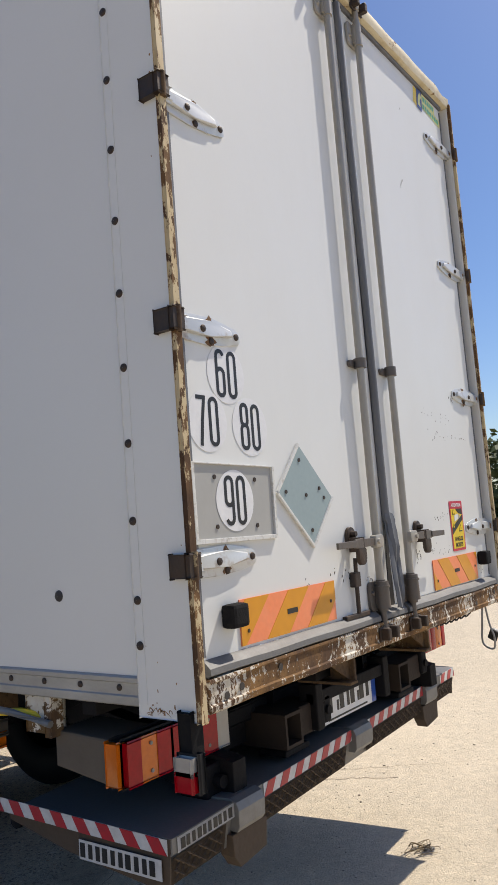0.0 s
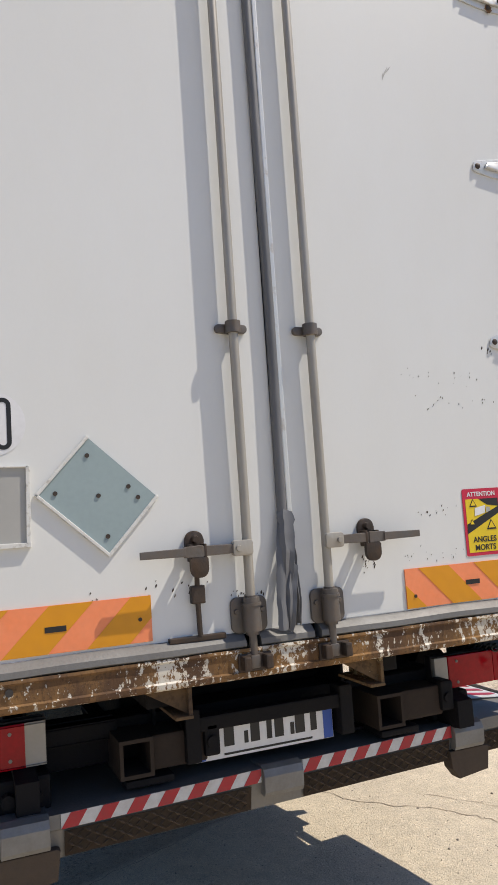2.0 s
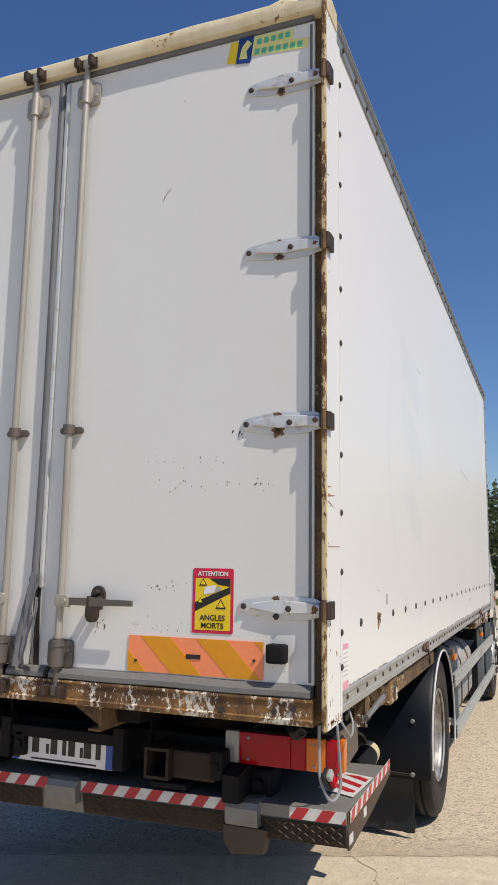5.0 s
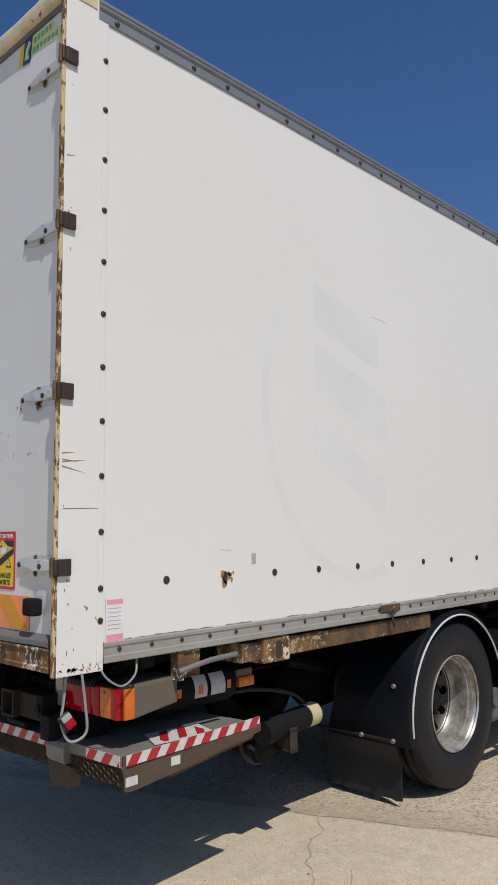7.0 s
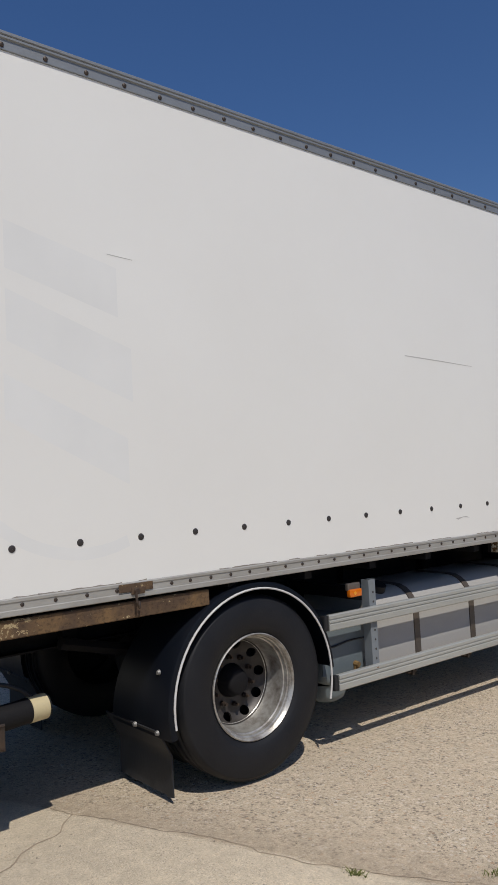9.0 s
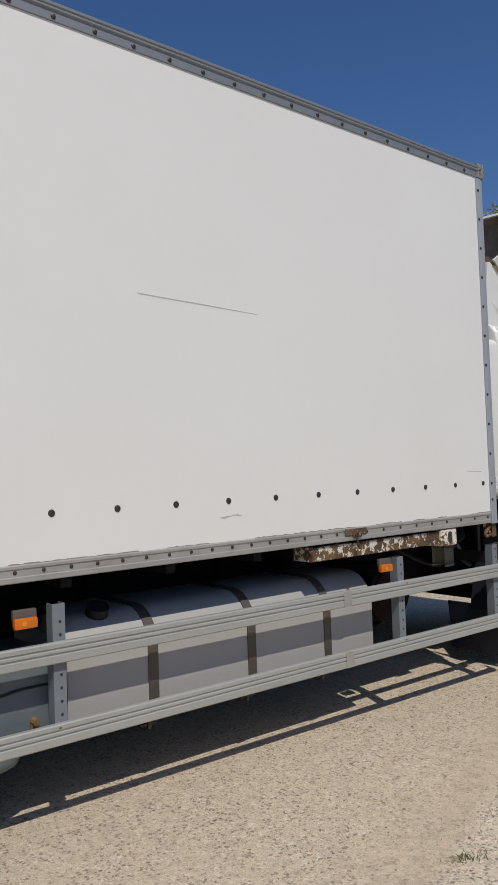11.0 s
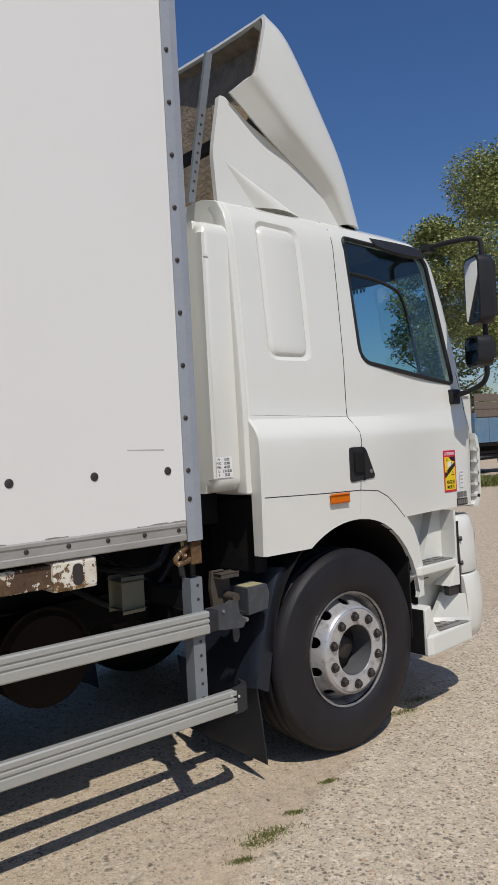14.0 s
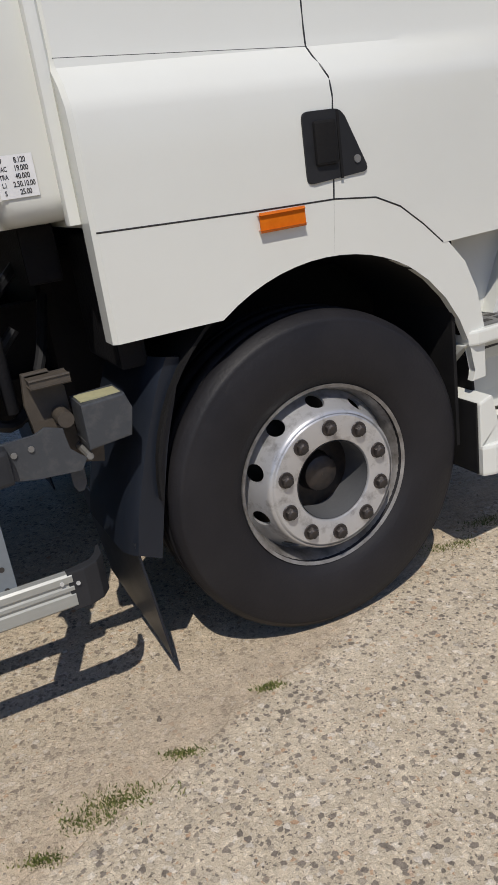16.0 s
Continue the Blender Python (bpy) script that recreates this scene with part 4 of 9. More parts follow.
    part("handle_catch", bm, IRON, door, "dark handle retaining catch", True)


def build_doors():
    for s, lab in ((-1, "white steel rear door with speed discs and hazard plates, closed"), (1, "white steel rear door with stickers and scratches, closed")):
        bm = BM()
        bx(bm, -0.06, 0.0, s * 0.018, s * 1.195, 1.29, 3.884, 0.004)
        door = part("rear_door", bm, DOORW, truck, lab)
        for z in (3.63, 2.925, 2.235, 1.555):
            hinge_at(0.905, z, s, door)
        lock_gear(s, door)
        # rubber seal round the door: grey lip along hinge side
        bm = BM()
        bx(bm, -0.02, 0.004, s * 1.1755, s * 1.186, 1.30, 3.87, 0.002)
        part("edge_seal", bm, SEAL, door, "grey edge seal line")
    # meeting seal: a dark roll and a pale lip; low down the roll has torn out and hangs loose
    bm = BM()
    tube(bm, smoothpath([(0.010, -0.004, 3.875), (0.010, -0.002, 3.2), (0.011, 0.003, 2.4), (0.011, 0.0, 1.9), (0.013, -0.004, 1.62)], 8), 0.0165, 12)
    part("meeting_seal", bm, SEAL, truck, "dark rubber roll seal between the doors", True)
    bm = BM()
    bx(bm, -0.01, 0.014, 0.016, 0.034, 1.60, 3.87, 0.004)
    part("seal_lip", bm, HINGE, truck, "pale metal lip beside the seal")
    bm = BM()
    rows = []
    for i in range(17):
        t = i / 16
        z = 1.625 - 0.335 * t
        y = -0.004 - 0.040 * math.sin(1.5 * t) + 0.004 * noise.noise(Vector((0, 1, z * 25)))
        x = 0.016 + 0.045 * t ** 0.8
        w = 0.021 * (1 - 0.2 * t) + 0.004 * noise.noise(Vector((2, 1, z * 30)))
        rows.append([(x, y - w, z), (x + 0.008, y - w * 0.3, z), (x + 0.006, y + w * 0.5, z), (x - 0.004, y + w * 1.1, z)])
    sheet(bm, rows, thick=0.004)
    part("torn_seal", bm, SEAL, truck, "torn seal strip hanging loose", True)
    for seed, y0, y1, x0, z0, z1, w in ((1, 0.004, -0.016, 0.024, 1.66, 1.42, 0.024), (2, 0.006, -0.022, 0.034, 1.49, 1.285, 0.017), (3, 0.020, 0.024, 0.016, 1.56, 1.30, 0.008)):
        bm = BM()
        rows = []
        for i in range(19):
            t = i / 18
            z = z0 + (z1 - z0) * t
            y = y0 + (y1 - y0) * t + 0.006 * noise.noise(Vector((seed, 1, z * 18)))
            x = x0 + 0.020 * math.sin(2.4 * t) + 0.006 * noise.noise(Vector((seed, 7, z * 22)))
            ww = w * (1 - 0.55 * t ** 3) * (1 + 0.35 * noise.noise(Vector((seed, 3, z * 40))))
            rows.append([(x - 0.006, y - ww, z), (x + 0.007, y - ww * 0.4, z + 0.004), (x + 0.002, y + ww * 0.3, z), (x + 0.009, y + ww, z - 0.006)])
        sheet(bm, rows, thick=0.003)
        part("torn_seal", bm, SEAL, truck, "torn rag of rubber seal", True)
    bm = BM()
    prism(bm, [(-0.018, 1.29), (0.030, 1.29), (0.026, 1.40), (0.019, 1.52), (0.010, 1.62), (0.002, 1.60), (-0.008, 1.44)], "x", 0.0003, 0.0022)
    part("rust_gap", bm, HOLE, truck, "dark open gap between the doors")
    # locking pin on a rusty slide under the left catch
    bm = BM()
    tube(bm, [(0.02, -0.303, 1.50), (0.018, -0.305, 1.42), (0.016, -0.302, 1.30)], 0.008, 8)
    part("drop_pin", bm, IRON, truck, "rusty drop pin", True)
    bm = BM()
    bx(bm, 0.0, 0.026, -0.325, -0.281, 1.395, 1.45, 0.005)
    part("pin_guide", bm, IRON, truck, "rusty pin guide")
    bm = BM()
    bx(bm, 0.0, 0.02, -0.40, -0.22, 1.284, 1.30, 0.003)
    part("pin_foot", bm, IRON, truck, "rusty foot plate under the pin")

build_doors()

# ---- the truck: wheels and underbody ----
def tyre_profile(r, w, rim):
    h = w / 2
    return [(rim, -h * 0.72), (rim + 0.02, -h * 0.86), (rim + 0.09, -h * 1.0), (r - 0.09, -h * 1.0), (r - 0.045, -h * 0.95), (r - 0.02, -h * 0.88), (r - 0.004, -h * 0.8),
            (r, -h * 0.6), (r, -h * 0.52), (r - 0.012, -h * 0.5), (r - 0.012, -h * 0.45), (r + 0.002, -h * 0.43), (r + 0.002, -h * 0.08), (r - 0.012, -h * 0.06), (r - 0.012, h * 0.06),
            (r + 0.002, h * 0.08), (r + 0.002, h * 0.43), (r - 0.012, h * 0.45), (r - 0.012, h * 0.5), (r, h * 0.52), (r, h * 0.6), (r - 0.004, h * 0.8), (r - 0.02, h * 0.88), (r - 0.024, h * 0.93), (r - 0.034, h * 0.93),
            (r - 0.045, h * 0.96), (r - 0.09, h * 1.0), (r - 0.12, h * 1.005), (rim + 0.09, h * 1.0), (rim + 0.05, h * 0.95), (rim + 0.044, h * 0.93), (rim + 0.02, h * 0.86), (rim, h * 0.72)]


def front_wheel(parent, x, yface, z, s, r):
    """Steered wheel: tyre, convex silver disc with slots and ten nuts, sunk hub."""
    base = pose(x, s * (yface - 0.15), z, 0, 0, 0 if s > 0 else 180)
    wheel = part("front_wheel", lathe(BM(), tyre_profile(r, 0.30, 0.29), 80), TYRE, parent, "front wheel with worn dusty tyre", at=base)
    # rim barrel and convex disc
    bm = BM()
    prof = [(0.292, 0.125), (0.303, 0.13), (0.303, 0.118), (0.285, 0.105), (0.276, 0.075), (0.270, 0.03)]
    lathe(bm, prof, 64)
    part("rim", bm, RIMF, wheel, "grimy steel rim", True)
    face = [(0.278, 0.050), (0.268, 0.062), (0.256, 0.086), (0.243, 0.116), (0.232, 0.146), (0.223, 0.163), (0.212, 0.170), (0.142, 0.170), (0.134, 0.167), (0.130, 0.160), (0.130, 0.055)]
    disc_back = [(0.138, 0.055), (0.138, 0.158), (0.208, 0.160), (0.221, 0.138), (0.246, 0.082), (0.262, 0.050)]
    bm = BM()
    lathe(bm, face + disc_back + face[:1], 96)
    bmesh.ops.remove_doubles(bm, verts=bm.verts, dist=1e-5)
    disc = part("wheel_disc", bm, DISCM, None, "convex silver wheel disc with hand holes")
    holes = []
    for i in range(10):
        a = 2 * math.pi * (i + 0.5) / 10
        u = Vector((math.cos(a), 0, math.sin(a)))
        h = BM()
        c = u * 0.249 + Vector((0, 0.100, 0))
        n = (u * 0.55 + Vector((0, 0.83, 0))).normalized()
        cyl(h, c - n * 0.05, c + n * 0.05, 0.029, seg=20)
        holes.append(h)
    cut(disc, holes)
    disc.parent = wheel
    for p in disc.data.polygons:
        p.use_smooth = True
    disc.data.set_sharp_from_angle(angle=radians(32))
    bm = BM()
    lathe(bm, [(0.001, 0.098), (0.042, 0.096), (0.058, 0.088), (0.064, 0.070), (0.068, 0.04), (0.118, 0.034), (0.27, 0.0), (0.27, -0.05)], 40)
    part("hub", bm, NUTM, wheel, "dark sunken hub cap", True)
    bm = BM()
    lathe(bm, [(0.1285, 0.164), (0.1285, 0.036)], 56)
    part("hub_well", bm, GREYI, wheel, "grey wall of the hub recess", True)
    bm = BM()
    lathe(bm, [(0.2195, 0.1685), (0.225, 0.1665), (0.230, 0.158), (0.2245, 0.161)], 72)
    part("flange_edge", bm, DISCM, wheel, "raised edge of the bolt flange", True)
    bm = BM()
    cyl(bm, (0, 0.168, 0), (0, 0.175, 0), 0.0265, 0.025, 18)
    cyl(bm, (0, 0.174, 0), (0, 0.190, 0), 0.0195, 0.0185, 6)
    cyl(bm, (0, 0.190, 0), (0, 0.194, 0), 0.0165, 0.011, 12)
    nut = None
    for i in range(10):
        a = 2 * math.pi * (i + 0.5) / 10
        m = pose(0.178 * math.cos(a), 0, 0.178 * math.sin(a))
        nut = again(nut, m) if nut else part("wheel_nut", bm, NUTM, wheel, "dark wheel nut", at=m)
    return wheel


def rear_wheel(parent, x, yface, z, s, r):
    """Twin wheel: outer tyre with a deep dish, hub and nuts far inside, inner tyre behind."""
    base = pose(x, s * (yface - 0.15), z, 0, 0, 0 if s > 0 else 180)
    wheel = part("rear_wheel", lathe(BM(), tyre_profile(r, 0.30, 0.29), 80), TYRER, parent, "outer twin rear wheel with deep dished rim", at=base)
    part("inner_tyre", lathe(BM(), tyre_profile(r, 0.30, 0.29), 56), TYRER, wheel, "inner twin tyre", at=pose(0, -0.345, 0))
    bm = BM()
    lathe(bm, [(0.290, 0.128), (0.299, 0.138), (0.305, 0.134), (0.303, 0.122), (0.292, 0.114), (0.288, 0.100), (0.281, 0.096), (0.277, 0.075), (0.270, 0.070), (0.266, 0.03), (0.262, -0.005), (0.254, -0.045), (0.24, -0.06)], 64)
    part("rim", bm, RIMD, wheel, "dirty bright dished rim", True)
    bm = BM()
    dish = [(0.248, -0.048), (0.240, -0.062), (0.215, -0.088), (0.190, -0.099), (0.175, -0.10), (0.10, -0.10), (0.10, -0.115), (0.19, -0.113), (0.22, -0.10), (0.246, -0.075)]
    lathe(bm, dish + dish[:1], 96)
    bmesh.ops.remove_doubles(bm, verts=bm.verts, dist=1e-5)
    disc = part("wheel_disc", bm, RIMD2, None, "concave dirty wheel disc with hand holes")
    holes = []
    for i in range(10):
        a = 2 * math.pi * (i + 0.85) / 10
        u = Vector((math.cos(a), 0, math.sin(a)))
        h = BM()
        c = u * 0.212 + Vector((0, -0.090, 0))
        n = (Vector((0, 0.85, 0)) - u * 0.5).normalized()
        cyl(h, c - n * 0.05, c + n * 0.05, 0.031, seg=20)
        holes.append(h)
    cut(disc, holes)
    disc.parent = wheel
    for p in disc.data.polygons:
        p.use_smooth = True
    disc.data.set_sharp_from_angle(angle=radians(32))
    bm = BM()
    lathe(bm, [(0.001, -0.01), (0.06, -0.01), (0.072, -0.02), (0.078, -0.05), (0.095, -0.08), (0.099, -0.118), (0.25, -0.15)], 36)
    part("hub", bm, CHASSIS, wheel, "dark rusty axle hub", True)
    bm = BM()
    cyl(bm, (0, -0.10, 0), (0, -0.072, 0), 0.0165, 0.0155, 6)
    cyl(bm, (0, -0.072, 0), (0, -0.05, 0), 0.010, 0.009, 8)
    nut = None
    for i in range(10):
        a = 2 * math.pi * (i + 0.35) / 10
        m = pose(0.142 * math.cos(a), 0, 0.142 * math.sin(a))
        nut = again(nut, m) if nut else part("wheel_nut", bm, IRON, wheel, "rusty wheel nut", at=m)
    return wheel


XR, ZR, RR = -2.975, 0.552, 0.525
XW, ZW, RW = -8.630, 0.452, 0.53
for s in (1, -1):
    rear_wheel(truck, XR, 1.225, ZR, s, RR)
    front_wheel(truck, XW, 1.195, ZW, s, RW)


def arc(cx, cz, r, a0, a1, n=24):
    return [(cx + r * math.cos(radians(a0 + (a1 - a0) * k / n)), cz + r * math.sin(radians(a0 + (a1 - a0) * k / n))) for k in range(n + 1)]


def lerp3(a, b, t):
    return a + (b - a) * t


def inn(x, z):
    """Inner edge of the rear fender: narrow on its rear shoulder."""
    k = min(1.0, max(0.0, (x - XR - 0.05) / 0.25))
    return lerp3(0.60, min(0.80, 0.62 + max(0.0, z - 0.36) * 0.3), k)


def build_rear_fender(s):
    """Plastic wheel cover with a white bead, and the flap hanging below its rear edge."""
    bm = BM()
    pts = arc(XR, ZR - 0.02, 0.625, -13, 178, 32)
    rows = []
    for x, z in pts:
        nx, nz = (x - XR) / 0.625, (z - ZR + 0.02) / 0.625
        rows.append([(x - nx * 0.042, s * 1.243, z - nz * 0.042), (x - nx * 0.025, s * 1.246, z - nz * 0.025), (x - nx * 0.008, s * 1.24, z - nz * 0.008), (x, s * 1.222, z), (x, s * lerp3(1.222, inn(x, z), 0.4), z), (x, s * lerp3(1.222, inn(x, z), 0.75), z), (x, s * inn(x, z), z)])
    sheet(bm, rows, thick=0.008)
    f = part("rear_fender", bm, FENDER, truck, "dark plastic rear fender with white bead", True)
    bm = BM()
    tube(bm, [(x, s * 1.249, z) for x, z in arc(XR, ZR - 0.02, 0.585, -8, 196, 36)], 0.0065, 6)
    part("white_bead", bm, WHITER, f, "thin white bead along the fender edge", True)
    bolt = None
    for y, a in ((1.13, 19), (1.13, -10), (0.90, -10)):
        x, z = XR + 0.63 * math.cos(radians(a)), ZR - 0.02 + 0.63 * math.sin(radians(a))
        bm = BM()
        cyl(bm, (x, s * y, z), (x + 0.014, s * y, z), 0.016, 0.011, 10)
        part("fender_bolt", bm, GALV, f, "zinc bolt", True)
    # flap across the width, its outer edge frayed
    bm = BM()
    n = 14
    grid = []
    for i in range(n + 1):
        y = 0.56 + (1.125 - 0.56) * i / n
        low = 0.055 + 0.010 * noise.noise(Vector((y * 20, 1, 2)))
        grid.append([(-2.36 - 0.085 * min(1, k / 4), s * (y + (0.006 * noise.noise(Vector((k * 3.1, 4, 1))) if i == n else 0)), 0.43 + (low - 0.43) * k / 10) for k in range(11)])
    sheet(bm, grid, thick=0.008)
    part("mud_flap", bm, FLAP, truck, "dusty black rubber mud flap with a frayed edge", True)
    for x in (-2.62, -3.32):
        bm = BM()
        bx(bm, x - 0.03, x + 0.03, s * 0.5, s * 1.1, 1.165, 1.185, 0.004)
        bx(bm, x - 0.03, x - 0.022, s * 1.02, s * 1.1, 1.12, 1.185, 0.002)
        part("fender_bracket", bm, CHASSIS, truck, "dark fender bracket")


def build_guard(s):
    """Two ribbed aluminium side rails on perforated posts, with lamps."""
    prof = [(0.0, -0.05), (0.024, -0.05), (0.030, -0.044), (0.030, -0.012), (0.024, -0.008), (0.024, -0.002), (0.030, 0.002), (0.030, 0.012), (0.024, 0.016), (0.024, 0.022), (0.030, 0.026), (0.030, 0.044), (0.024, 0.05), (0.0, 0.05)]
    for zc, x0, x1, lab in ((0.83, -3.55, -7.64, "upper"), (0.452, -3.61, -7.77, "lower")):
        bm = BM()
        sec = []
        for x in (x0, -5.90, -5.945, x1):
            sec.append([(x, s * (1.235 + a), zc + b - 0.0075 * -(x + 3.55) * 1.0) for a, b in prof])
        V = [[bm.verts.new(p) for p in q] for q in sec]
        for a, b in ((V[0], V[1]), (V[1], V[2]), (V[2], V[3])):
            for k in range(len(prof)):
                bm.faces.new((a[k], a[(k + 1) % len(prof)], b[(k + 1) % len(prof)], b[k]))
        bm.faces.new(V[0])
        bm.faces.new(V[-1])
        g = part("guard_rail", bm, RAIL, truck, f"ribbed aluminium {lab} side guard rail")
        z = zc - 0.0075 * 2.37
        bm = BM()
        bx(bm, -5.955, -5.885, s * 1.2655, s * 1.2675, z - 0.048, z + 0.048)
        part("joint_sleeve", bm, ALU, g, "dirty joint sleeve")
        ze = zc - 0.0075 * -(x1 + 3.55)
        bm = BM()
        if lab == "lower":
            prism(bm, [(x1 + 0.012, s * 1.2625), (x1 - 0.035, s * 1.262), (x1 - 0.075, s * 1.245), (x1 - 0.10, s * 1.21), (x1 - 0.108, s * 1.15), (x1 - 0.095, s * 1.15), (x1 - 0.085, s * 1.20), (x1 - 0.06, s * 1.228), (x1 + 0.012, s * 1.236)], "z", ze - 0.062, ze + 0.054, bev=0.005)
        else:
            bx(bm, x1 - 0.055, x1 + 0.004, s * 1.20, s * 1.262, ze - 0.048, ze + 0.048, 0.012)
        part("end_cap", bm, FLAP, g, "dark plastic end cap bent inwards" if lab == "lower" else "black plastic end cap")
        for k in (0.0, 0.03):
            if lab == "lower":
                bm = BM()
                cyl(bm, (x1 + 0.03 - 1.4 * k, s * 1.264, ze + 0.03 - k * 0.4), (x1 + 0.03 - 1.4 * k, s * 1.268, ze + 0.03 - k * 0.4), 0.006, seg=8)
                part("cap_rivet", bm, HINGE, g, "bright rivet")
        rr = random.Random(int(zc * 100))
        for xr in ((-3.97, -6.47) if lab == "lower" else (-6.50,)):
            zr = zc - 0.0075 * -(xr + 3.55) + 0.034
            part("rust_spot", prism(BM(), [(xr + a, zr + b) for a, b in ragged(0.011, rr, 13, 0.5)], "y", s * 1.2652, s * 1.2658), RUSTH, g, "brown rust at the post bolt")
        z0 = zc
        bm = BM()
        bx(bm, x0 - 0.002, x0 + 0.035, s * 1.21, s * 1.258, z0 - 0.048, z0 + 0.048, 0.01)
        part("end_cap", bm, BLACKP, g, "black plastic end cap")
    for x, top in ((-3.99, 1.05), (-6.475, 1.02), (-7.60, 1.0)):
        bm = BM()
        prism(bm, [(x - 0.032, s * 1.235), (x + 0.032, s * 1.235), (x + 0.032, s * 1.17), (x + 0.027, s * 1.17), (x + 0.027, s * 1.229), (x - 0.027, s * 1.229), (x - 0.027, s * 1.17), (x - 0.032, s * 1.17)], "z", 0.39, top)
        p = part("guard_post", bm, POSTM, truck, "blue-grey perforated guard post")
        hole = None
        for k in range(9):
            z = 0.47 + 0.062 * k
            if z < top - 0.03:
                if hole is None:
                    bm = BM()
                    cyl(bm, (0, 0.0002, 0), (0, 0.0015, 0), 0.0075, seg=10)
                    hole = part("post_hole", bm, HOLE, p, "", at=pose(x - 0.006, s * 1.235, z, 0, 0, 0 if s > 0 else 180))
                else:
                    again(hole, pose(x - 0.006, s * 1.235, z, 0, 0, 0 if s > 0 else 180))
        bm = BM()
        bx(bm, x - 0.035, x + 0.035, s * 0.45, s * 1.17, top - 0.14, top - 0.06, 0.004)
        part("post_arm", bm, CHASSIS, p, "dark post arm")


def marker_lamp(s, x, y, z):
    bm = BM()
    bx(bm, x - 0.058, x + 0.058, s * (y - 0.03), s * (y - 0.002), z + 0.012, z + 0.06, 0.008)
    l = part("side_marker", bm, DARKST, truck, "amber side marker lamp on a grey bracket")
    bm = BM()
    bx(bm, x - 0.056, x + 0.056, s * (y - 0.02), s * (y + 0.014), z - 0.028, z + 0.022, 0.009)
    part("lens", bm, LENSA, l, "amber lens", True)
    bm = BM()
    cyl(bm, (x + 0.01, s * (y + 0.013), z - 0.003), (x + 0.01, s * (y + 0.0155), z - 0.003), 0.011, seg=12)
    part("lens_screw", bm, OCHRE, l)


def subbeam(s, x0, x1, xt, lab):
    """Rusty side bearer under the box, with a container-lock casting."""
    bm = BM()
    prism(bm, [(s * 1.06, 1.065), (s * 1.225, 1.065), (s * 1.23, 1.07), (s * 1.23, 1.148), (s * 1.225, 1.153), (s * 1.06, 1.153)], "x", x0, x1)
    part("side_bearer", bm, RUSTD if x0 > -3 else RUSTF, truck, lab)
    bm = BM()
    bx(bm, xt - 0.095, xt + 0.095, s * 1.04, s * 1.245, 1.045, 1.165, 0.014)
    c = part("corner_casting", bm, CASTW if xt < -3 else CASTR, truck, "rusty white corner casting with a slot")
    bm = BM()
    prism(bm, [(xt - 0.01 + a, 1.105 + b) for a, b in rounded(-0.022, 0.022, -0.042, 0.042, 0.02, 5)], "y", s * 1.2452, s * 1.2468)
    part("slot", bm, HOLE, c, "dark slot")


for s in (1, -1):
    build_rear_fender(s)
    build_guard(s)
    marker_lamp(s, -3.83, 1.228, 0.985)
    marker_lamp(s, -6.33, 1.233, 0.962)
    marker_lamp(s, -1.21, 1.02, 0.93)
    subbeam(s, -0.98, -2.66, -1.21, "brown rusty side bearer beam")
    subbeam(s, -5.66, -7.12, -7.02, "brown side bearer beam with flaking paint")


def tie_down(x, s):
    bm = BM()
    bx(bm, x - 0.10, x + 0.10, s * 1.2535, s * 1.2575, 1.205, 1.246, 0.003)
    bx(bm, x - 0.05, x + 0.03, s * 1.2535, s * 1.262, 1.19, 1.225, 0.004)
    t = part("lashing_plate", bm, RUSTD, truck, "rusty lashing plate in the floor rail")
    bm = BM()
    cyl(bm, (x, s * 1.2575, 1.205), (x, s * 1.272, 1.205), 0.02, 0.014, 10)
    tube(bm, [(x + 0.01, s * 1.27, 1.20), (x + 0.012, s * 1.28, 1.15), (x - 0.004, s * 1.275, 1.12), (x - 0.012, s * 1.262, 1.15)], 0.007, 6)
    part("lashing_hook", bm, IRON, t, "bent iron hook", True)


tie_down(-2.185, 1)
tie_down(-6.03, 1)


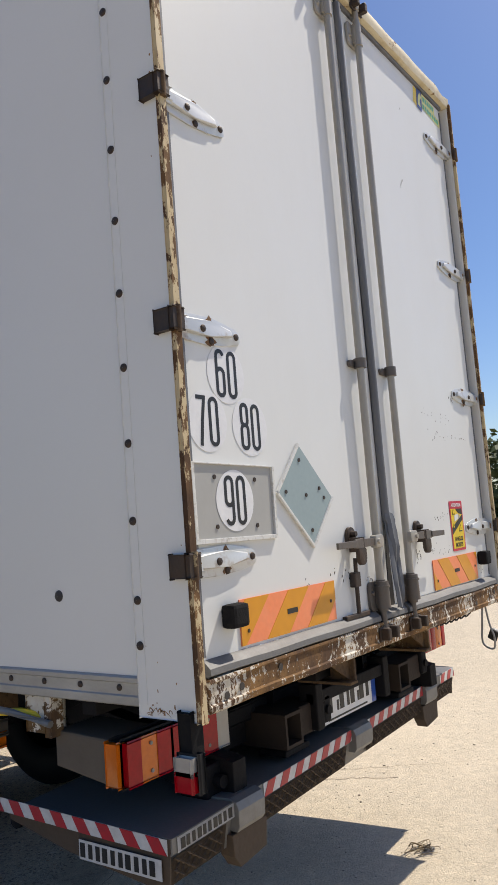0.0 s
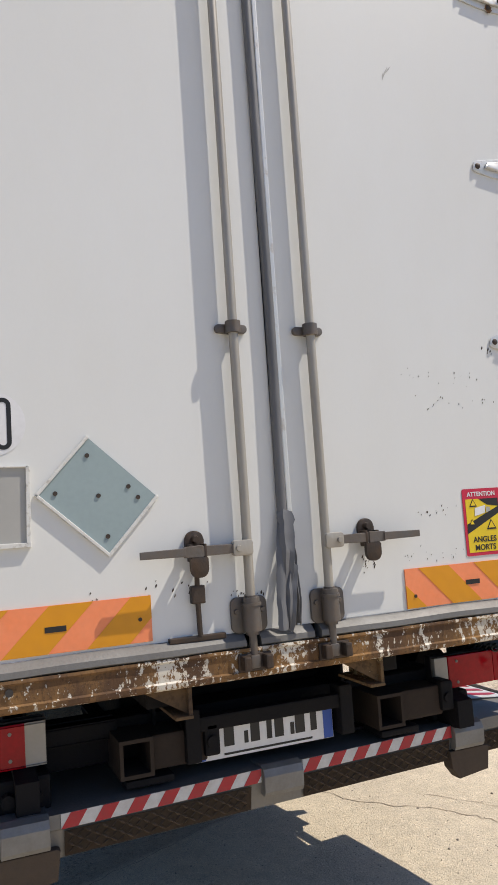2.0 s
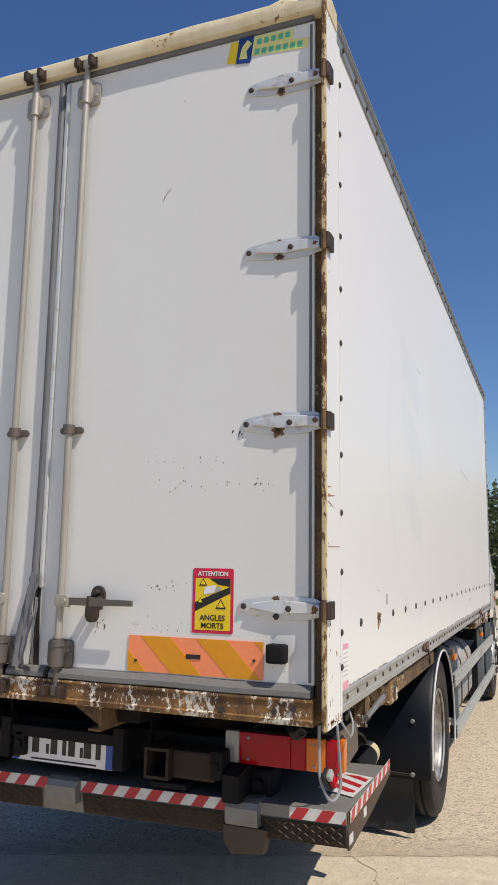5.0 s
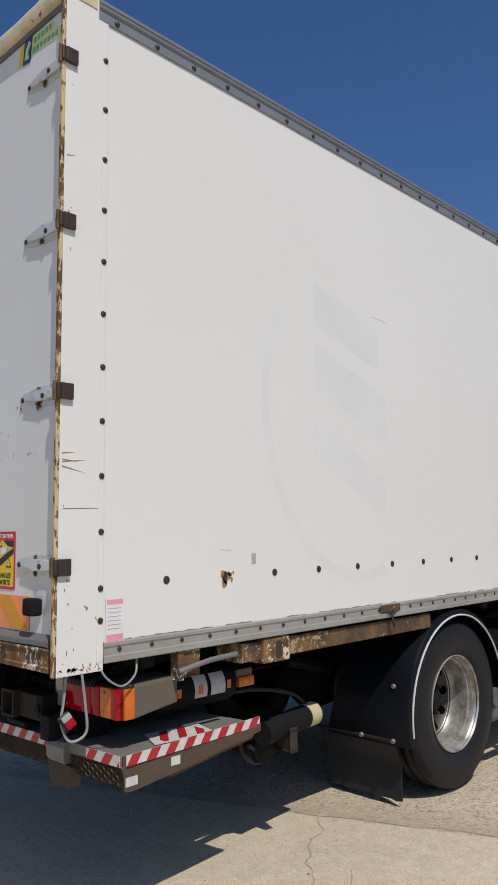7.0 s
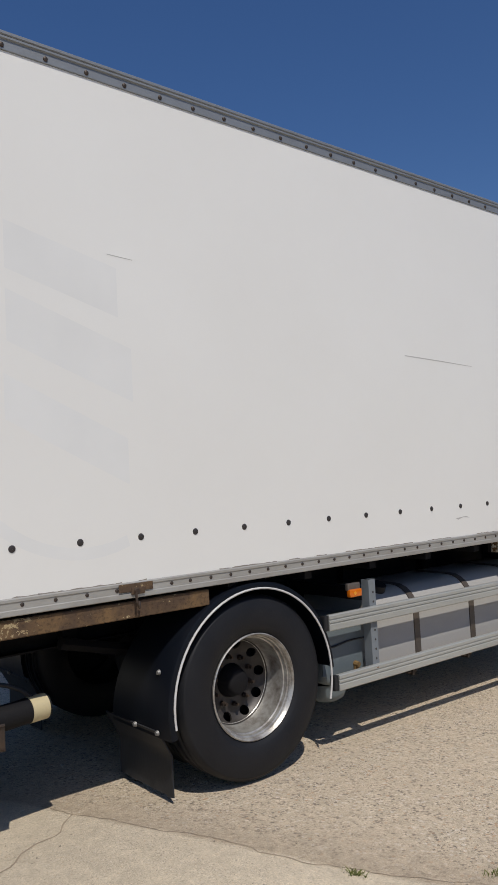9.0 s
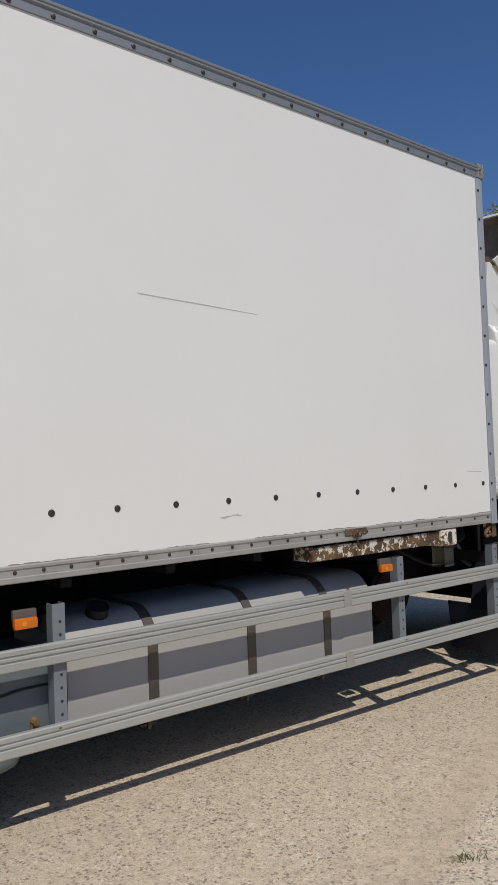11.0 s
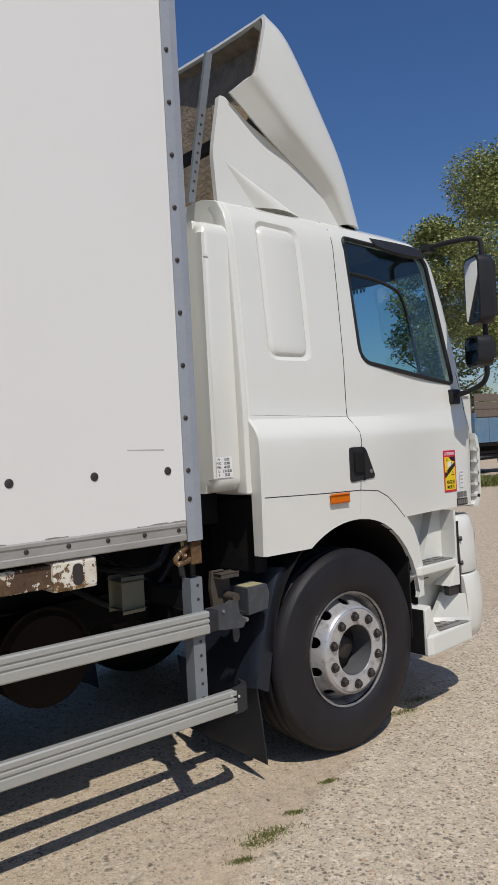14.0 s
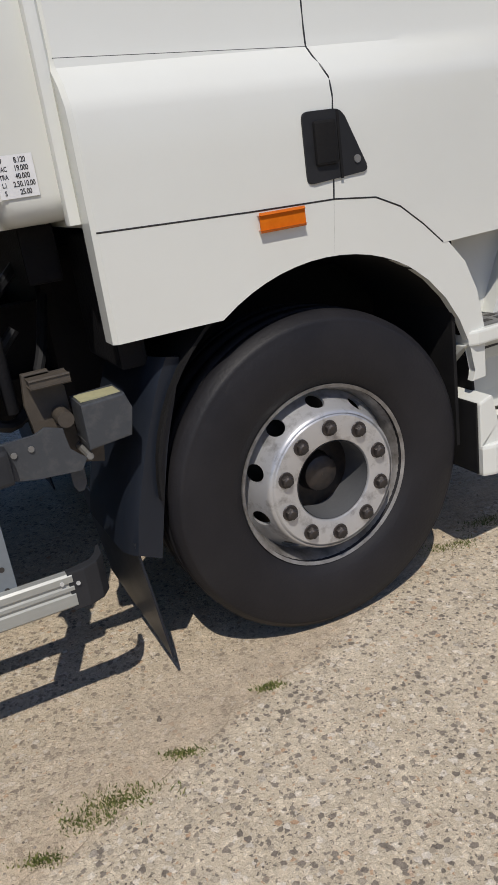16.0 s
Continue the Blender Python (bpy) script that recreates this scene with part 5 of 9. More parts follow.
def build_chassis():
    # ladder frame and cross members
    for s in (1, -1):
        bm = BM()
        prism(bm, [(s * 0.36, 0.82), (s * 0.44, 0.82), (s * 0.44, 0.83), (s * 0.37, 0.83), (s * 0.37, 1.07), (s * 0.44, 1.07), (s * 0.44, 1.08), (s * 0.36, 1.08)], "x", -0.35, -9.4)
        part("chassis_rail", bm, CHASSIS, truck, "dark steel chassis rail")
        bm = BM()
        prism(bm, [(s * 0.35, 1.08), (s * 0.45, 1.08), (s * 0.45, 1.19), (s * 0.35, 1.19)], "x", -0.1, -7.6)
        part("subframe_rail", bm, CHASSIS, truck, "dark subframe rail")
    for x in (-0.6, -1.6, -2.2, -2.975, -3.7, -4.6, -5.6, -6.6, -7.4, -8.3):
        bm = BM()
        bx(bm, x - 0.05, x + 0.05, -0.44, 0.44, 0.86, 1.04, 0.006)
        part("cross_member", bm, CHASSIS, truck, "dark cross member")
    for x in [-0.45 - 0.6 * i for i in range(12)]:
        bm = BM()
        bx(bm, x - 0.03, x + 0.03, -1.2, 1.2, 1.115, 1.188, 0.004)
        part("floor_bearer", bm, CHASSIS, truck, "dark floor bearer")
    bm = BM()
    cyl(bm, (XR, -0.9, ZR), (XR, 0.9, ZR), 0.07, seg=16)
    lathe(bm, [(0.001, -0.2), (0.14, -0.18), (0.2, -0.05), (0.2, 0.05), (0.14, 0.18), (0.001, 0.2)], 24)
    for v in bm.verts:
        if v.co.x > -1:
            v.co += Vector((XR, 0, ZR))
    cyl(bm, (XR, 0, ZR), (-5.6, 0, 0.75), 0.05, seg=12)
    part("rear_axle", bm, CHASSIS, truck, "dark rear axle and shaft", True)
    bm = BM()
    bx(bm, XW - 0.05, XW + 0.05, -0.9, 0.9, ZW - 0.1, ZW + 0.02, 0.01)
    part("front_axle", bm, CHASSIS, truck, "dark front axle beam")
    for s in (1, -1):
        bm = BM()
        tube(bm, smoothpath([(-2.1, s * 0.52, 0.86), (-2.6, s * 0.52, 0.74), (-2.975, s * 0.52, 0.70), (-3.4, s * 0.52, 0.74), (-3.85, s * 0.52, 0.86)]), 0.04, 6)
        part("leaf_spring", bm, CHASSIS, truck, "dark rear spring", True)
    # engine and gearbox mass under the cab
    bm = BM()
    bx(bm, -9.5, -8.0, -0.45, 0.45, 0.55, 1.25, 0.05)
    bx(bm, -8.0, -7.0, -0.25, 0.25, 0.6, 1.0, 0.06)
    part("engine", bm, CHASSIS, truck, "dark engine and gearbox")
    # fender half behind the front wheel, with its flap
    for s in (1, -1):
        bm = BM()
        back_edge = [(-8.16, 0.955), (-8.115, 0.87), (-8.05, 0.70), (-7.995, 0.52), (-7.97, 0.40)]
        front_edge = [(-8.215, 0.945), (-8.19, 0.86), (-8.135, 0.70), (-8.09, 0.52), (-8.055, 0.365)]
        rows = []
        for (xa, za), (xb, zb) in zip(smooth2(back_edge), smooth2(front_edge)):
            rows.append([(xb, s * 1.135, zb), (xb + 0.004, s * 1.158, zb), (xa - 0.012, s * 1.16, za), (xa, s * 1.148, za), (xa + 0.02, s * 1.10, za), (xa + 0.022, s * 0.75, za)])
        sheet(bm, rows, thick=0.010)
        part("front_fender", bm, FENDF, truck, "dark plastic fender half behind the front wheel", True)
        bm = BM()
        grid = []
        for i in range(13):
            y = 0.50 + 0.655 * i / 12
            low = 0.035 - 0.015 * i / 12 + 0.010 * noise.noise(Vector((y * 30, 5, 2)))
            grid.append([(-7.985 - 0.045 * (k / 8), s * (y + (0.008 * noise.noise(Vector((k * 2.7, 4, 1))) if i == 12 else 0)), 0.44 + (low - 0.44) * k / 8) for k in range(9)])
        sheet(bm, grid, thick=0.008)
        # darker than the rear flap: shade is put into this flap's colour
        part("mud_flap", bm, FENDF, truck, "rubber front mud flap with its shade painted in slate-black", True)
        bm = BM()
        bx(bm, -8.14, -8.06, s * 0.75, s * 1.10, 0.93, 1.30, 0.01)
        part("fender_stay", bm, CHASSIS, truck, "dark fender stay")
    # fuel tank with straps and cap, kerb side; battery box on the other
    bm = BM()
    sec = rounded(0.46, 1.12, 0.325, 0.93, (0.14, 0.10, 0.20, 0.10), 6)
    prism(bm, sec, "x", -4.08, -6.30, bev=0.012)
    tank = part("fuel_tank", bm, TANK, truck, "bright aluminium fuel tank with dark straps", True)
    for x in (-4.57, -5.245, -5.87):
        bm = BM()
        big = [(0.78 + (a - 0.78) * 1.022, 0.63 + (b - 0.63) * 1.022) for a, b in sec]
        prism(bm, big, "x", x - 0.03, x + 0.03)
        part("tank_strap", bm, STRAPM, tank, "dark steel tank strap")
        bm = BM()
        bx(bm, x - 0.010, x + 0.010, 1.0, 1.07, 0.285, 0.335, 0.003)
        bx(bm, x - 0.05, x + 0.05, 1.03, 1.06, 0.30, 0.315, 0.002)
        part("strap_bolt", bm, IRON, tank, "strap tensioner bolt")
    bm = BM()
    cyl(bm, (-4.32, 0.98, 0.92), (-4.32, 1.0, 0.965), 0.06, seg=20)
    part("fuel_cap", bm, BLACKP, tank, "black fuel cap", True)
    bm = BM()
    prism(bm, rounded(-4.06, -3.60, 0.40, 0.80, 0.07, 6), "y", 0.62, 1.13)
    bmesh.ops.bevel(bm, geom=[e for e in bm.edges if all(v.co.y > 1.12 for v in e.verts)], offset=0.035, segments=4, affect="EDGES", profile=0.5)
    air = part("air_tank", bm, AIRT, truck, "blue-grey tank with a dark band and a drain bolt", True)
    bm = BM()
    tube(bm, smoothpath([(-3.615, 1.126, 0.655), (-3.70, 1.134, 0.645), (-3.85, 1.134, 0.66), (-4.04, 1.126, 0.655)], 6), 0.007, 6)
    part("tank_band", bm, BLACKP, air, "dark band", True)
    bm = BM()
    cyl(bm, (-3.90, 1.13, 0.50), (-3.90, 1.165, 0.50), 0.022, 0.017, 8)
    bx(bm, -3.92, -3.88, 1.13, 1.145, 0.44, 0.49, 0.004)
    part("drain_bolt", bm, OCHRED, air, "rusty yellow drain bolt")
    bm = BM()
    lathe(bm, [(0.001, -0.115), (0.07, -0.11), (0.115, -0.085), (0.13, -0.05), (0.13, 0.01)], 28)
    bmesh.ops.rotate(bm, verts=bm.verts, cent=(0, 0, 0), matrix=Matrix.Rotation(radians(90), 3, "X"))
    bmesh.ops.translate(bm, verts=bm.verts, vec=(-3.745, 1.0, 0.385))
    part("spare_bowl", bm, AIRT, truck, "blue-grey dryer bowl", True)
    bm = BM()
    bx(bm, -4.2, -5.6, -1.1, -0.5, 0.4, 0.92, 0.03)
    part("battery_box", bm, CHASSIS, truck, "dark battery box")
    # silencer across the frame; long unseen box added on the far side to block light
    bm = BM()
    cyl(bm, (-7.22, -0.30, 0.60), (-7.22, 0.50, 0.60), 0.24, seg=28)
    cyl(bm, (-7.22, 0.50, 0.60), (-7.22, 0.525, 0.60), 0.225, 0.20, 28)
    part("silencer", bm, SILENC, truck, "rusty brown silencer drum under the frame", True)
    bm = BM()
    prism(bm, rounded(-7.40, -5.72, 0.34, 1.02, 0.05, 4), "y", -1.12, -0.50, bev=0.01)
    part("underside_blocker", bm, CHASSIS, truck, "unseen dark box added to block light beneath the truck")
    # pieces behind the cab: reservoir, brackets
    bm = BM()
    bx(bm, -7.44, -7.52, 0.78, 0.90, 0.84, 0.97, 0.02)
    part("fluid_bottle", bm, mat("yellowed_bottle", (0.25, 0.24, 0.17), 0.5), truck, "yellowed plastic fluid bottle")
    bm = BM()
    prism(bm, [(-7.90, 0.775), (-8.02, 0.785), (-8.035, 0.86), (-8.02, 0.905), (-7.90, 0.90)], "y", 1.10, 1.225, bev=0.006)
    b = part("hoist_box", bm, POSTD, truck, "scuffed dark grey box on a bent bracket")
    bm = BM()
    bx(bm, -7.905, -8.015, 1.13, 1.205, 0.902, 0.9055)
    part("box_label", bm, LABELM, b, "faded yellow label")
    bm = BM()
    prism(bm, [(-7.80, 0.74), (-7.84, 0.72), (-7.96, 0.69), (-7.97, 0.76), (-7.895, 0.80), (-7.895, 0.93), (-7.86, 0.985), (-7.79, 0.985), (-7.78, 0.90)], "y", 1.075, 1.10, bev=0.004)
    bx(bm, -7.80, -7.90, 1.10, 1.16, 0.955, 0.975, 0.004)
    part("bracket", bm, BROWNB, b, "rusty bracket")
    bm = BM()
    cyl(bm, (-7.865, 1.10, 0.86), (-7.865, 1.18, 0.86), 0.022, 0.022, 14)
    part("bracket_pipe", bm, BROWNB, b, "rusty pipe end", True)
    for x, z in ((-7.91, 0.79), (-7.90, 0.755)):
        bm = BM()
        cyl(bm, (x, 1.10, z), (x, 1.21, z), 0.012, 0.010, 8)
        part("bracket_bolt", bm, GALV, b, "bolt", True)
    bm = BM()
    prism(bm, [(-7.66, 0.85), (-7.77, 0.85), (-7.80, 0.865), (-7.845, 0.85), (-7.85, 0.79), (-7.89, 0.755), (-7.87, 0.725), (-7.76, 0.735), (-7.66, 0.752)], "y", 1.205, 1.217, bev=0.002)
    part("rail_bracket", bm, POSTD, b, "dark bent plate on the rail end")
    for x, z in ((-7.71, 0.815), (-7.755, 0.82)):
        bm = BM()
        cyl(bm, (x, 1.216, z), (x, 1.222, z), 0.009, 0.008, 8)
        part("bracket_bolt", bm, GALV, b, "bolt", True)
    bm = BM()
    prism(bm, [(-7.845, 0.74), (-7.885, 0.74), (-7.884, 0.67), (-7.872, 0.65), (-7.856, 0.65), (-7.847, 0.67)], "y", 1.16, 1.166)
    part("rag", bm, POSTD, b, "grey torn strip hanging from the bracket")
    bm = BM()
    cyl(bm, (-7.76, 0.98, 0.86), (-7.76, 0.98, 1.34), 0.02, seg=10)
    part("cab_damper", bm, CHASSIS, truck, "dark cab damper", True)
    for pts in ([(-7.45, 0.6, 1.1), (-7.6, 0.8, 0.95), (-7.75, 0.9, 0.8), (-7.9, 0.7, 0.9), (-8.0, 0.5, 1.1)], [(-7.3, 0.5, 0.95), (-7.5, 0.7, 0.82), (-7.65, 0.75, 0.85), (-7.85, 0.75, 1.05)], [(-7.3, 0.5, 1.05), (-7.5, 0.95, 1.02), (-7.72, 0.85, 1.1), (-7.95, 0.6, 1.25)]):
        bm = BM()
        tube(bm, smoothpath(pts), 0.018, 8)
        part("air_hose", bm, BLACKP, truck, "black air hose", True)


build_chassis()

# ---- the truck: tail lift, rear lamps, plate ----
def lift_x(y):
    return -0.215 - 0.05 * y


def stripes(parent, length, height, m, lab, step=0.1, lean=0.03, first=0.0):
    """A reflective strip: white base plate with slanted red bars."""
    base = part("reflective_strip", plate([(0, 0), (length, 0), (length, height), (0, height)], 0.002), WHITER, parent, lab, at=m)
    k = first
    while k < length:
        poly = clip([(k, 0), (k + step * 0.5, 0), (k + step * 0.5 + lean, height), (k + lean, height)], 0, length, 0, height)
        if len(poly) > 2:
            part("red_bar", plate(poly, 0.0012, z0=0.0021), RED, base)
        k += step
    return base


def build_lift():
    top = 0.80
    # deck: folded steel platform with a sloped under-edge
    bm = BM()
    n = 20
    ys = [-1.185 + (1.24 + 1.185) * i / n for i in range(n + 1)]
    rows = []
    for y in ys:
        x = lift_x(y)
        rows.append([(-0.86 - 0.09 * (y + 1.2), y, top - 0.035), (-0.86 - 0.09 * (y + 1.2), y, top - 0.02), (x - 0.02, y, top), (x, y, top), (x, y, top - 0.042), (x - 0.010, y, top - 0.05), (x - 0.028, y, 0.665), (x - 0.08, y, 0.655), (x - 0.42, y, 0.69)])
    sheet(bm, rows, thick=0.006)
    lift = part("tail_lift", bm, PLATF, truck, "grey steel tail lift platform folded under the rear", False)
    # brown front plate with raised tread dots at the outer ends
    for y0, y1 in ((-1.18, -0.92), (-0.70, -0.08), (0.12, 0.755), (0.905, 1.235)):
        bm = BM()
        m = []
        for y in (y0, y1):
            x = lift_x(y)
            m.append([(x - 0.004, y, top - 0.052), (x - 0.021, y, 0.668)])
        V = [bm.verts.new(p) for p in (m[0][0], m[0][1], m[1][1], m[1][0])]
        f = bm.faces.new(V)
        bmesh.ops.solidify(bm, geom=[f], thickness=0.004)
        part("edge_plate", bm, BROWN, lift, "brown weathered edge plate")
        bm = BM()
        i = 0
        y = y0 + 0.02
        while y < y1 - 0.015:
            for j in range(4):
                t = (j + 0.5) / 4
                x = lift_x(y) - 0.004 - 0.014 * t + 0.003
                z = top - 0.056 - 0.066 * t
                a = 0.011 if (i + j) % 2 else -0.011
                p = Vector((x, y, z))
                q = [p + Vector((0, -0.013, -a * 0.8)), p + Vector((0, -0.002, -0.004)), p + Vector((0, 0.013, a * 0.8)), p + Vector((0, 0.002, 0.004))]
                ridge = p + Vector((0.0045, 0, 0))
                vs = [bm.verts.new(c) for c in q] + [bm.verts.new(ridge)]
                for k in range(4):
                    bm.faces.new((vs[k], vs[(k + 1) % 4], vs[4]))
            y += 0.026
            i += 1
        part("tread_relief", bm, BROWN, lift, "raised tread pattern")
    # strips along the rear edge and the two ends
    for y0, y1 in ((-0.71, -0.045), (0.115, 0.76), (1.02, 1.238)):
        a, b = Vector((lift_x(y0), y0, top - 0.043)), Vector((lift_x(y1), y1, top - 0.043))
        ex = (b - a).normalized()
        ez = Vector((0, 0, 1))
        nrm = ex.cross(ez)
        m = Matrix((ex, ez, nrm)).transposed().to_4x4()
        m.translation = a + nrm * 0.001
        stripes(truck, (b - a).length, 0.043, m, "red and white reflective strip with worn film")
    a, b = Vector((-0.30, 1.2475, top - 0.043)), Vector((-1.08, 1.2285, top - 0.052))
    ex = (b - a).normalized()
    ez = Vector((0, 0, 1))
    m = Matrix((ex, ez, ex.cross(ez) * -1)).transposed().to_4x4()
    m = Matrix(((ex.x, 0, 0.02, a.x), (ex.y, 0, 1, a.y), (ex.z, 1, 0, a.z), (0, 0, 0, 1)))
    stripes(truck, (b - a).length, 0.043, m, "red and white reflective strip on the platform end")
    a = Vector((-0.17, -1.190, top - 0.045))
    m = Matrix(((-1, 0, 0, a.x), (-0.06, 0, -1, a.y), (0, 1, 0, a.z), (0, 0, 0, 1)))
    stripes(truck, 0.72, 0.043, m, "red and white reflective strip on the platform end")
    # end cheeks
    for y, x0, x1 in ((1.2435, -0.285, -1.085), (-1.187, -0.16, -0.88)):
        bm = BM()
        s = 1 if y > 0 else -1
        prism(bm, [(x0, top - 0.002), (x1, top - 0.02), (x1, top - 0.055), (x0 - 0.42, 0.69), (x0 - 0.05, 0.655), (x0 - 0.012, 0.66)], "y", y - s * 0.006, y)
        part("end_cheek", bm, BROWN, lift, "brown folded end cheek")
    # lettering plates become plain bars
    bm = BM()
    for y0, y1, z0, z1 in ((-1.165, -0.885, top - 0.044, top - 0.002),):
        pts = [(lift_x(y) + 0.0035, y, z) for y, z in ((y0, z0), (y1, z0), (y1, z1), (y0, z1))]
        f = bm.faces.new([bm.verts.new(p) for p in pts])
        bmesh.ops.solidify(bm, geom=[f], thickness=0.0015)
    sign = part("maker_strip", bm, WHITER, truck, "white maker strip with dark lettering bars")
    for i in range(10):
        y = -1.15 + 0.026 * i
        part("letter_bar", bx(BM(), lift_x(y) + 0.0036, lift_x(y) + 0.0048, y, y + (0.014 if i % 3 else 0.018), top - 0.038, top - 0.009), INK, sign)
    bm = BM()
    bx(bm, -0.53, -0.19, -1.1965, -1.195, 0.685, 0.742)
    sign = part("maker_strip", bm, WHITER, truck, "white maker strip with dark lettering bars")
    for i in range(10):
        x = -0.215 - 0.032 * i
        part("letter_bar", bx(BM(), x - (0.017 if i % 3 else 0.021), x, -1.1982, -1.1968, 0.693, 0.734), INK, sign)
    # white paper remnants on the kerb-side cheek
    for x, z, w in ((-0.33, 0.695, 0.06), (-0.56, 0.725, 0.05)):
        bm = BM()
        bx(bm, x - w / 2, x + w / 2, 1.2437, 1.2447, z - 0.018, z + 0.018)
        part("label_remnant", bm, WHITER, lift, "torn white label remnant")
    # hinge covers: bright rounded brackets over the edge
    for y0, y1 in ((-0.885, -0.745), (-0.04, 0.105), (0.765, 0.90)):
        bm = BM()
        yc = (y0 + y1) / 2
        x = lift_x(yc)
        prof = [(x - 0.10, top + 0.004), (x - 0.01, top + 0.008), (x + 0.016, top - 0.002), (x + 0.026, top - 0.025), (x + 0.024, top - 0.075), (x + 0.014, top - 0.09), (x - 0.03, top - 0.09), (x - 0.03, top - 0.02), (x - 0.10, top - 0.012)]
        prism(bm, prof, "y", y0, y1, bev=0.003)
        part("hinge_cover", bm, GALV, lift, "bright worn hinge cover")
        if y0 != -0.04:
            bm = BM()
            prism(bm, [(y0 - 0.015, top - 0.095), (y1 + 0.02, top - 0.095), (y1 + 0.03, 0.70), (y1 + 0.02, 0.615), (y0 + 0.02, 0.60), (y0 - 0.01, 0.64)], "x", x - 0.05, x + 0.006, bev=0.004)
            part("hinge_plate", bm, BROWN, lift, "brown hinge plate")
            bm = BM()
            for a in (y0 + 0.03, y1 - 0.03):
                cyl(bm, (x - 0.09, a, top + 0.045), (x - 0.05, a, top + 0.045), 0.022, seg=8)
            bx(bm, x - 0.20, x - 0.08, y0 - 0.02, y1 + 0.02, top - 0.005, top + 0.10, 0.012)
            part("arm_clevis", bm, CHASSIS, lift, "dark arm clevis with bolts")
    # chevron plate lying on the deck
    m = Matrix(((-0.95, 0.1, 0, -0.50), (0.05, 0.75, 0, 1.03), (0.02, 0, 1, top - 0.004), (0, 0, 0, 1)))
    chev = part("chevron_plate", plate([(0.03, 0), (0.36, 0), (0.40, 0.17), (0.10, 0.17)], 0.003), WHITER, truck, "white plate with red diagonal bars", at=pose(-0.44, 1.215, top - 0.0005, 0, 1.1, 178))
    for k in (0.17, 0.27, 0.37):
        poly = clip([(k - 0.10, 0.012), (k - 0.055, 0.012), (k + 0.045, 0.158), (k, 0.158)], 0.09, 0.35, 0.004, 0.166)
        if len(poly) > 2:
            part("red_bar", plate(poly, 0.0012, z0=0.0032), RED, chev)
    # lift arms, torsion tube, motor and drum under the box
    bm = BM()
    bx(bm, -0.52, -0.38, -0.80, 0.80, 0.86, 1.0, 0.012)
    part("torsion_tube", bm, CHASSIS, lift, "dark lift cross tube")
    for y in (-0.80, 0.80):
        bm = BM()
        prism(bm, [(-0.20, 0.80), (-0.20, 0.90), (-0.9, 1.04), (-1.0, 1.0), (-0.95, 0.9), (-0.35, 0.78)], "y", y - 0.035, y + 0.035, bev=0.004)
        part("lift_arm", bm, CHASSIS, lift, "dark lift arm")
    for y in (-0.52, 0.42):
        bm = BM()
        for y0, y1, z0, z1 in ((y, y + 0.012, 0.85, 0.97), (y + 0.098, y + 0.11, 0.85, 0.97), (y + 0.012, y + 0.098, 0.85, 0.862), (y + 0.012, y + 0.098, 0.958, 0.97)):
            bx(bm, -0.62, -0.20, y0, y1, z0, z1)
        part("square_tube", bm, IRONB, lift, "hollow brown square tube")
        bm = BM()
        bx(bm, -0.60, -0.585, y + 0.012, y + 0.098, 0.862, 0.958)
        part("tube_end", bm, CHASSIS, lift, "")
        bm = BM()
        bx(bm, -0.50, -0.23, y + 0.11, y + 0.30, 0.855, 0.965, 0.01)
        part("gear_case", bm, IRONB, lift, "brown bolted case")
        bm = BM()
        bx(bm, -0.30, -0.21, y + 0.285, y + 0.34, 0.87, 0.98, 0.012)
        cyl(bm, (-0.212, y + 0.31, 0.92), (-0.20, y + 0.31, 0.92), 0.018, seg=10)
        part("case_lug", bm, CHASSIS, lift, "dark lug with a bore")
        bm = BM()
        bx(bm, -0.34, -0.22, y + 0.02, y + 0.18, 0.815, 0.838, 0.006)
        part("lock_bar", bm, CHASSIS, lift, "dark locking bar")
    bm = BM()
    cyl(bm, (-0.62, 0.95, 0.93), (-1.15, 0.92, 0.93), 0.095, seg=24)
    drum = part("pump_drum", bm, CHASSIS, truck, "dark cylindrical pump drum with labels", True)
    for x0, x1, mm in ((-0.86, -0.94, WHITER), (-0.965, -1.06, WHITER)):
        bm = BM()
        rows = [[(x, 0.937 + 0.0965 * math.cos(radians(a)), 0.93 + 0.0965 * math.sin(radians(a))) for x in (x0, x1)] for a in range(-20, 45, 8)]
        sheet(bm, rows, thick=0.001)
        part("drum_label", bm, mm, drum, "white drum label")
    for i in range(9):
        x = -0.70 - 0.046 * i
        if i not in (2, 3, 5, 6, 7):
            part("letter_bar", bx(BM(), x - 0.026, x, 1.036, 1.0375, 0.915, 0.955), LENSA, drum, "orange lettering bar")
    # cylinder with a cream band
    bm = BM()
    cyl(bm, (-1.33, 1.02, 0.645), (-1.80, 0.98, 0.665), 0.062, seg=20)
    c = part("lift_cylinder", bm, CHASSIS, truck, "dark cylinder with a cream band", True)
    bm = BM()
    cyl(bm, (-1.70, 0.99, 0.661), (-1.79, 0.982, 0.664), 0.0635, seg=20)
    part("cream_band", bm, mat("cream_band", (0.55, 0.47, 0.28), 0.6), c, "cream band", True)
    bm = BM()
    bx(bm, -1.50, -1.54, 0.9, 1.07, 0.53, 0.64, 0.01)
    part("cylinder_bracket", bm, IRON, c, "bracket")
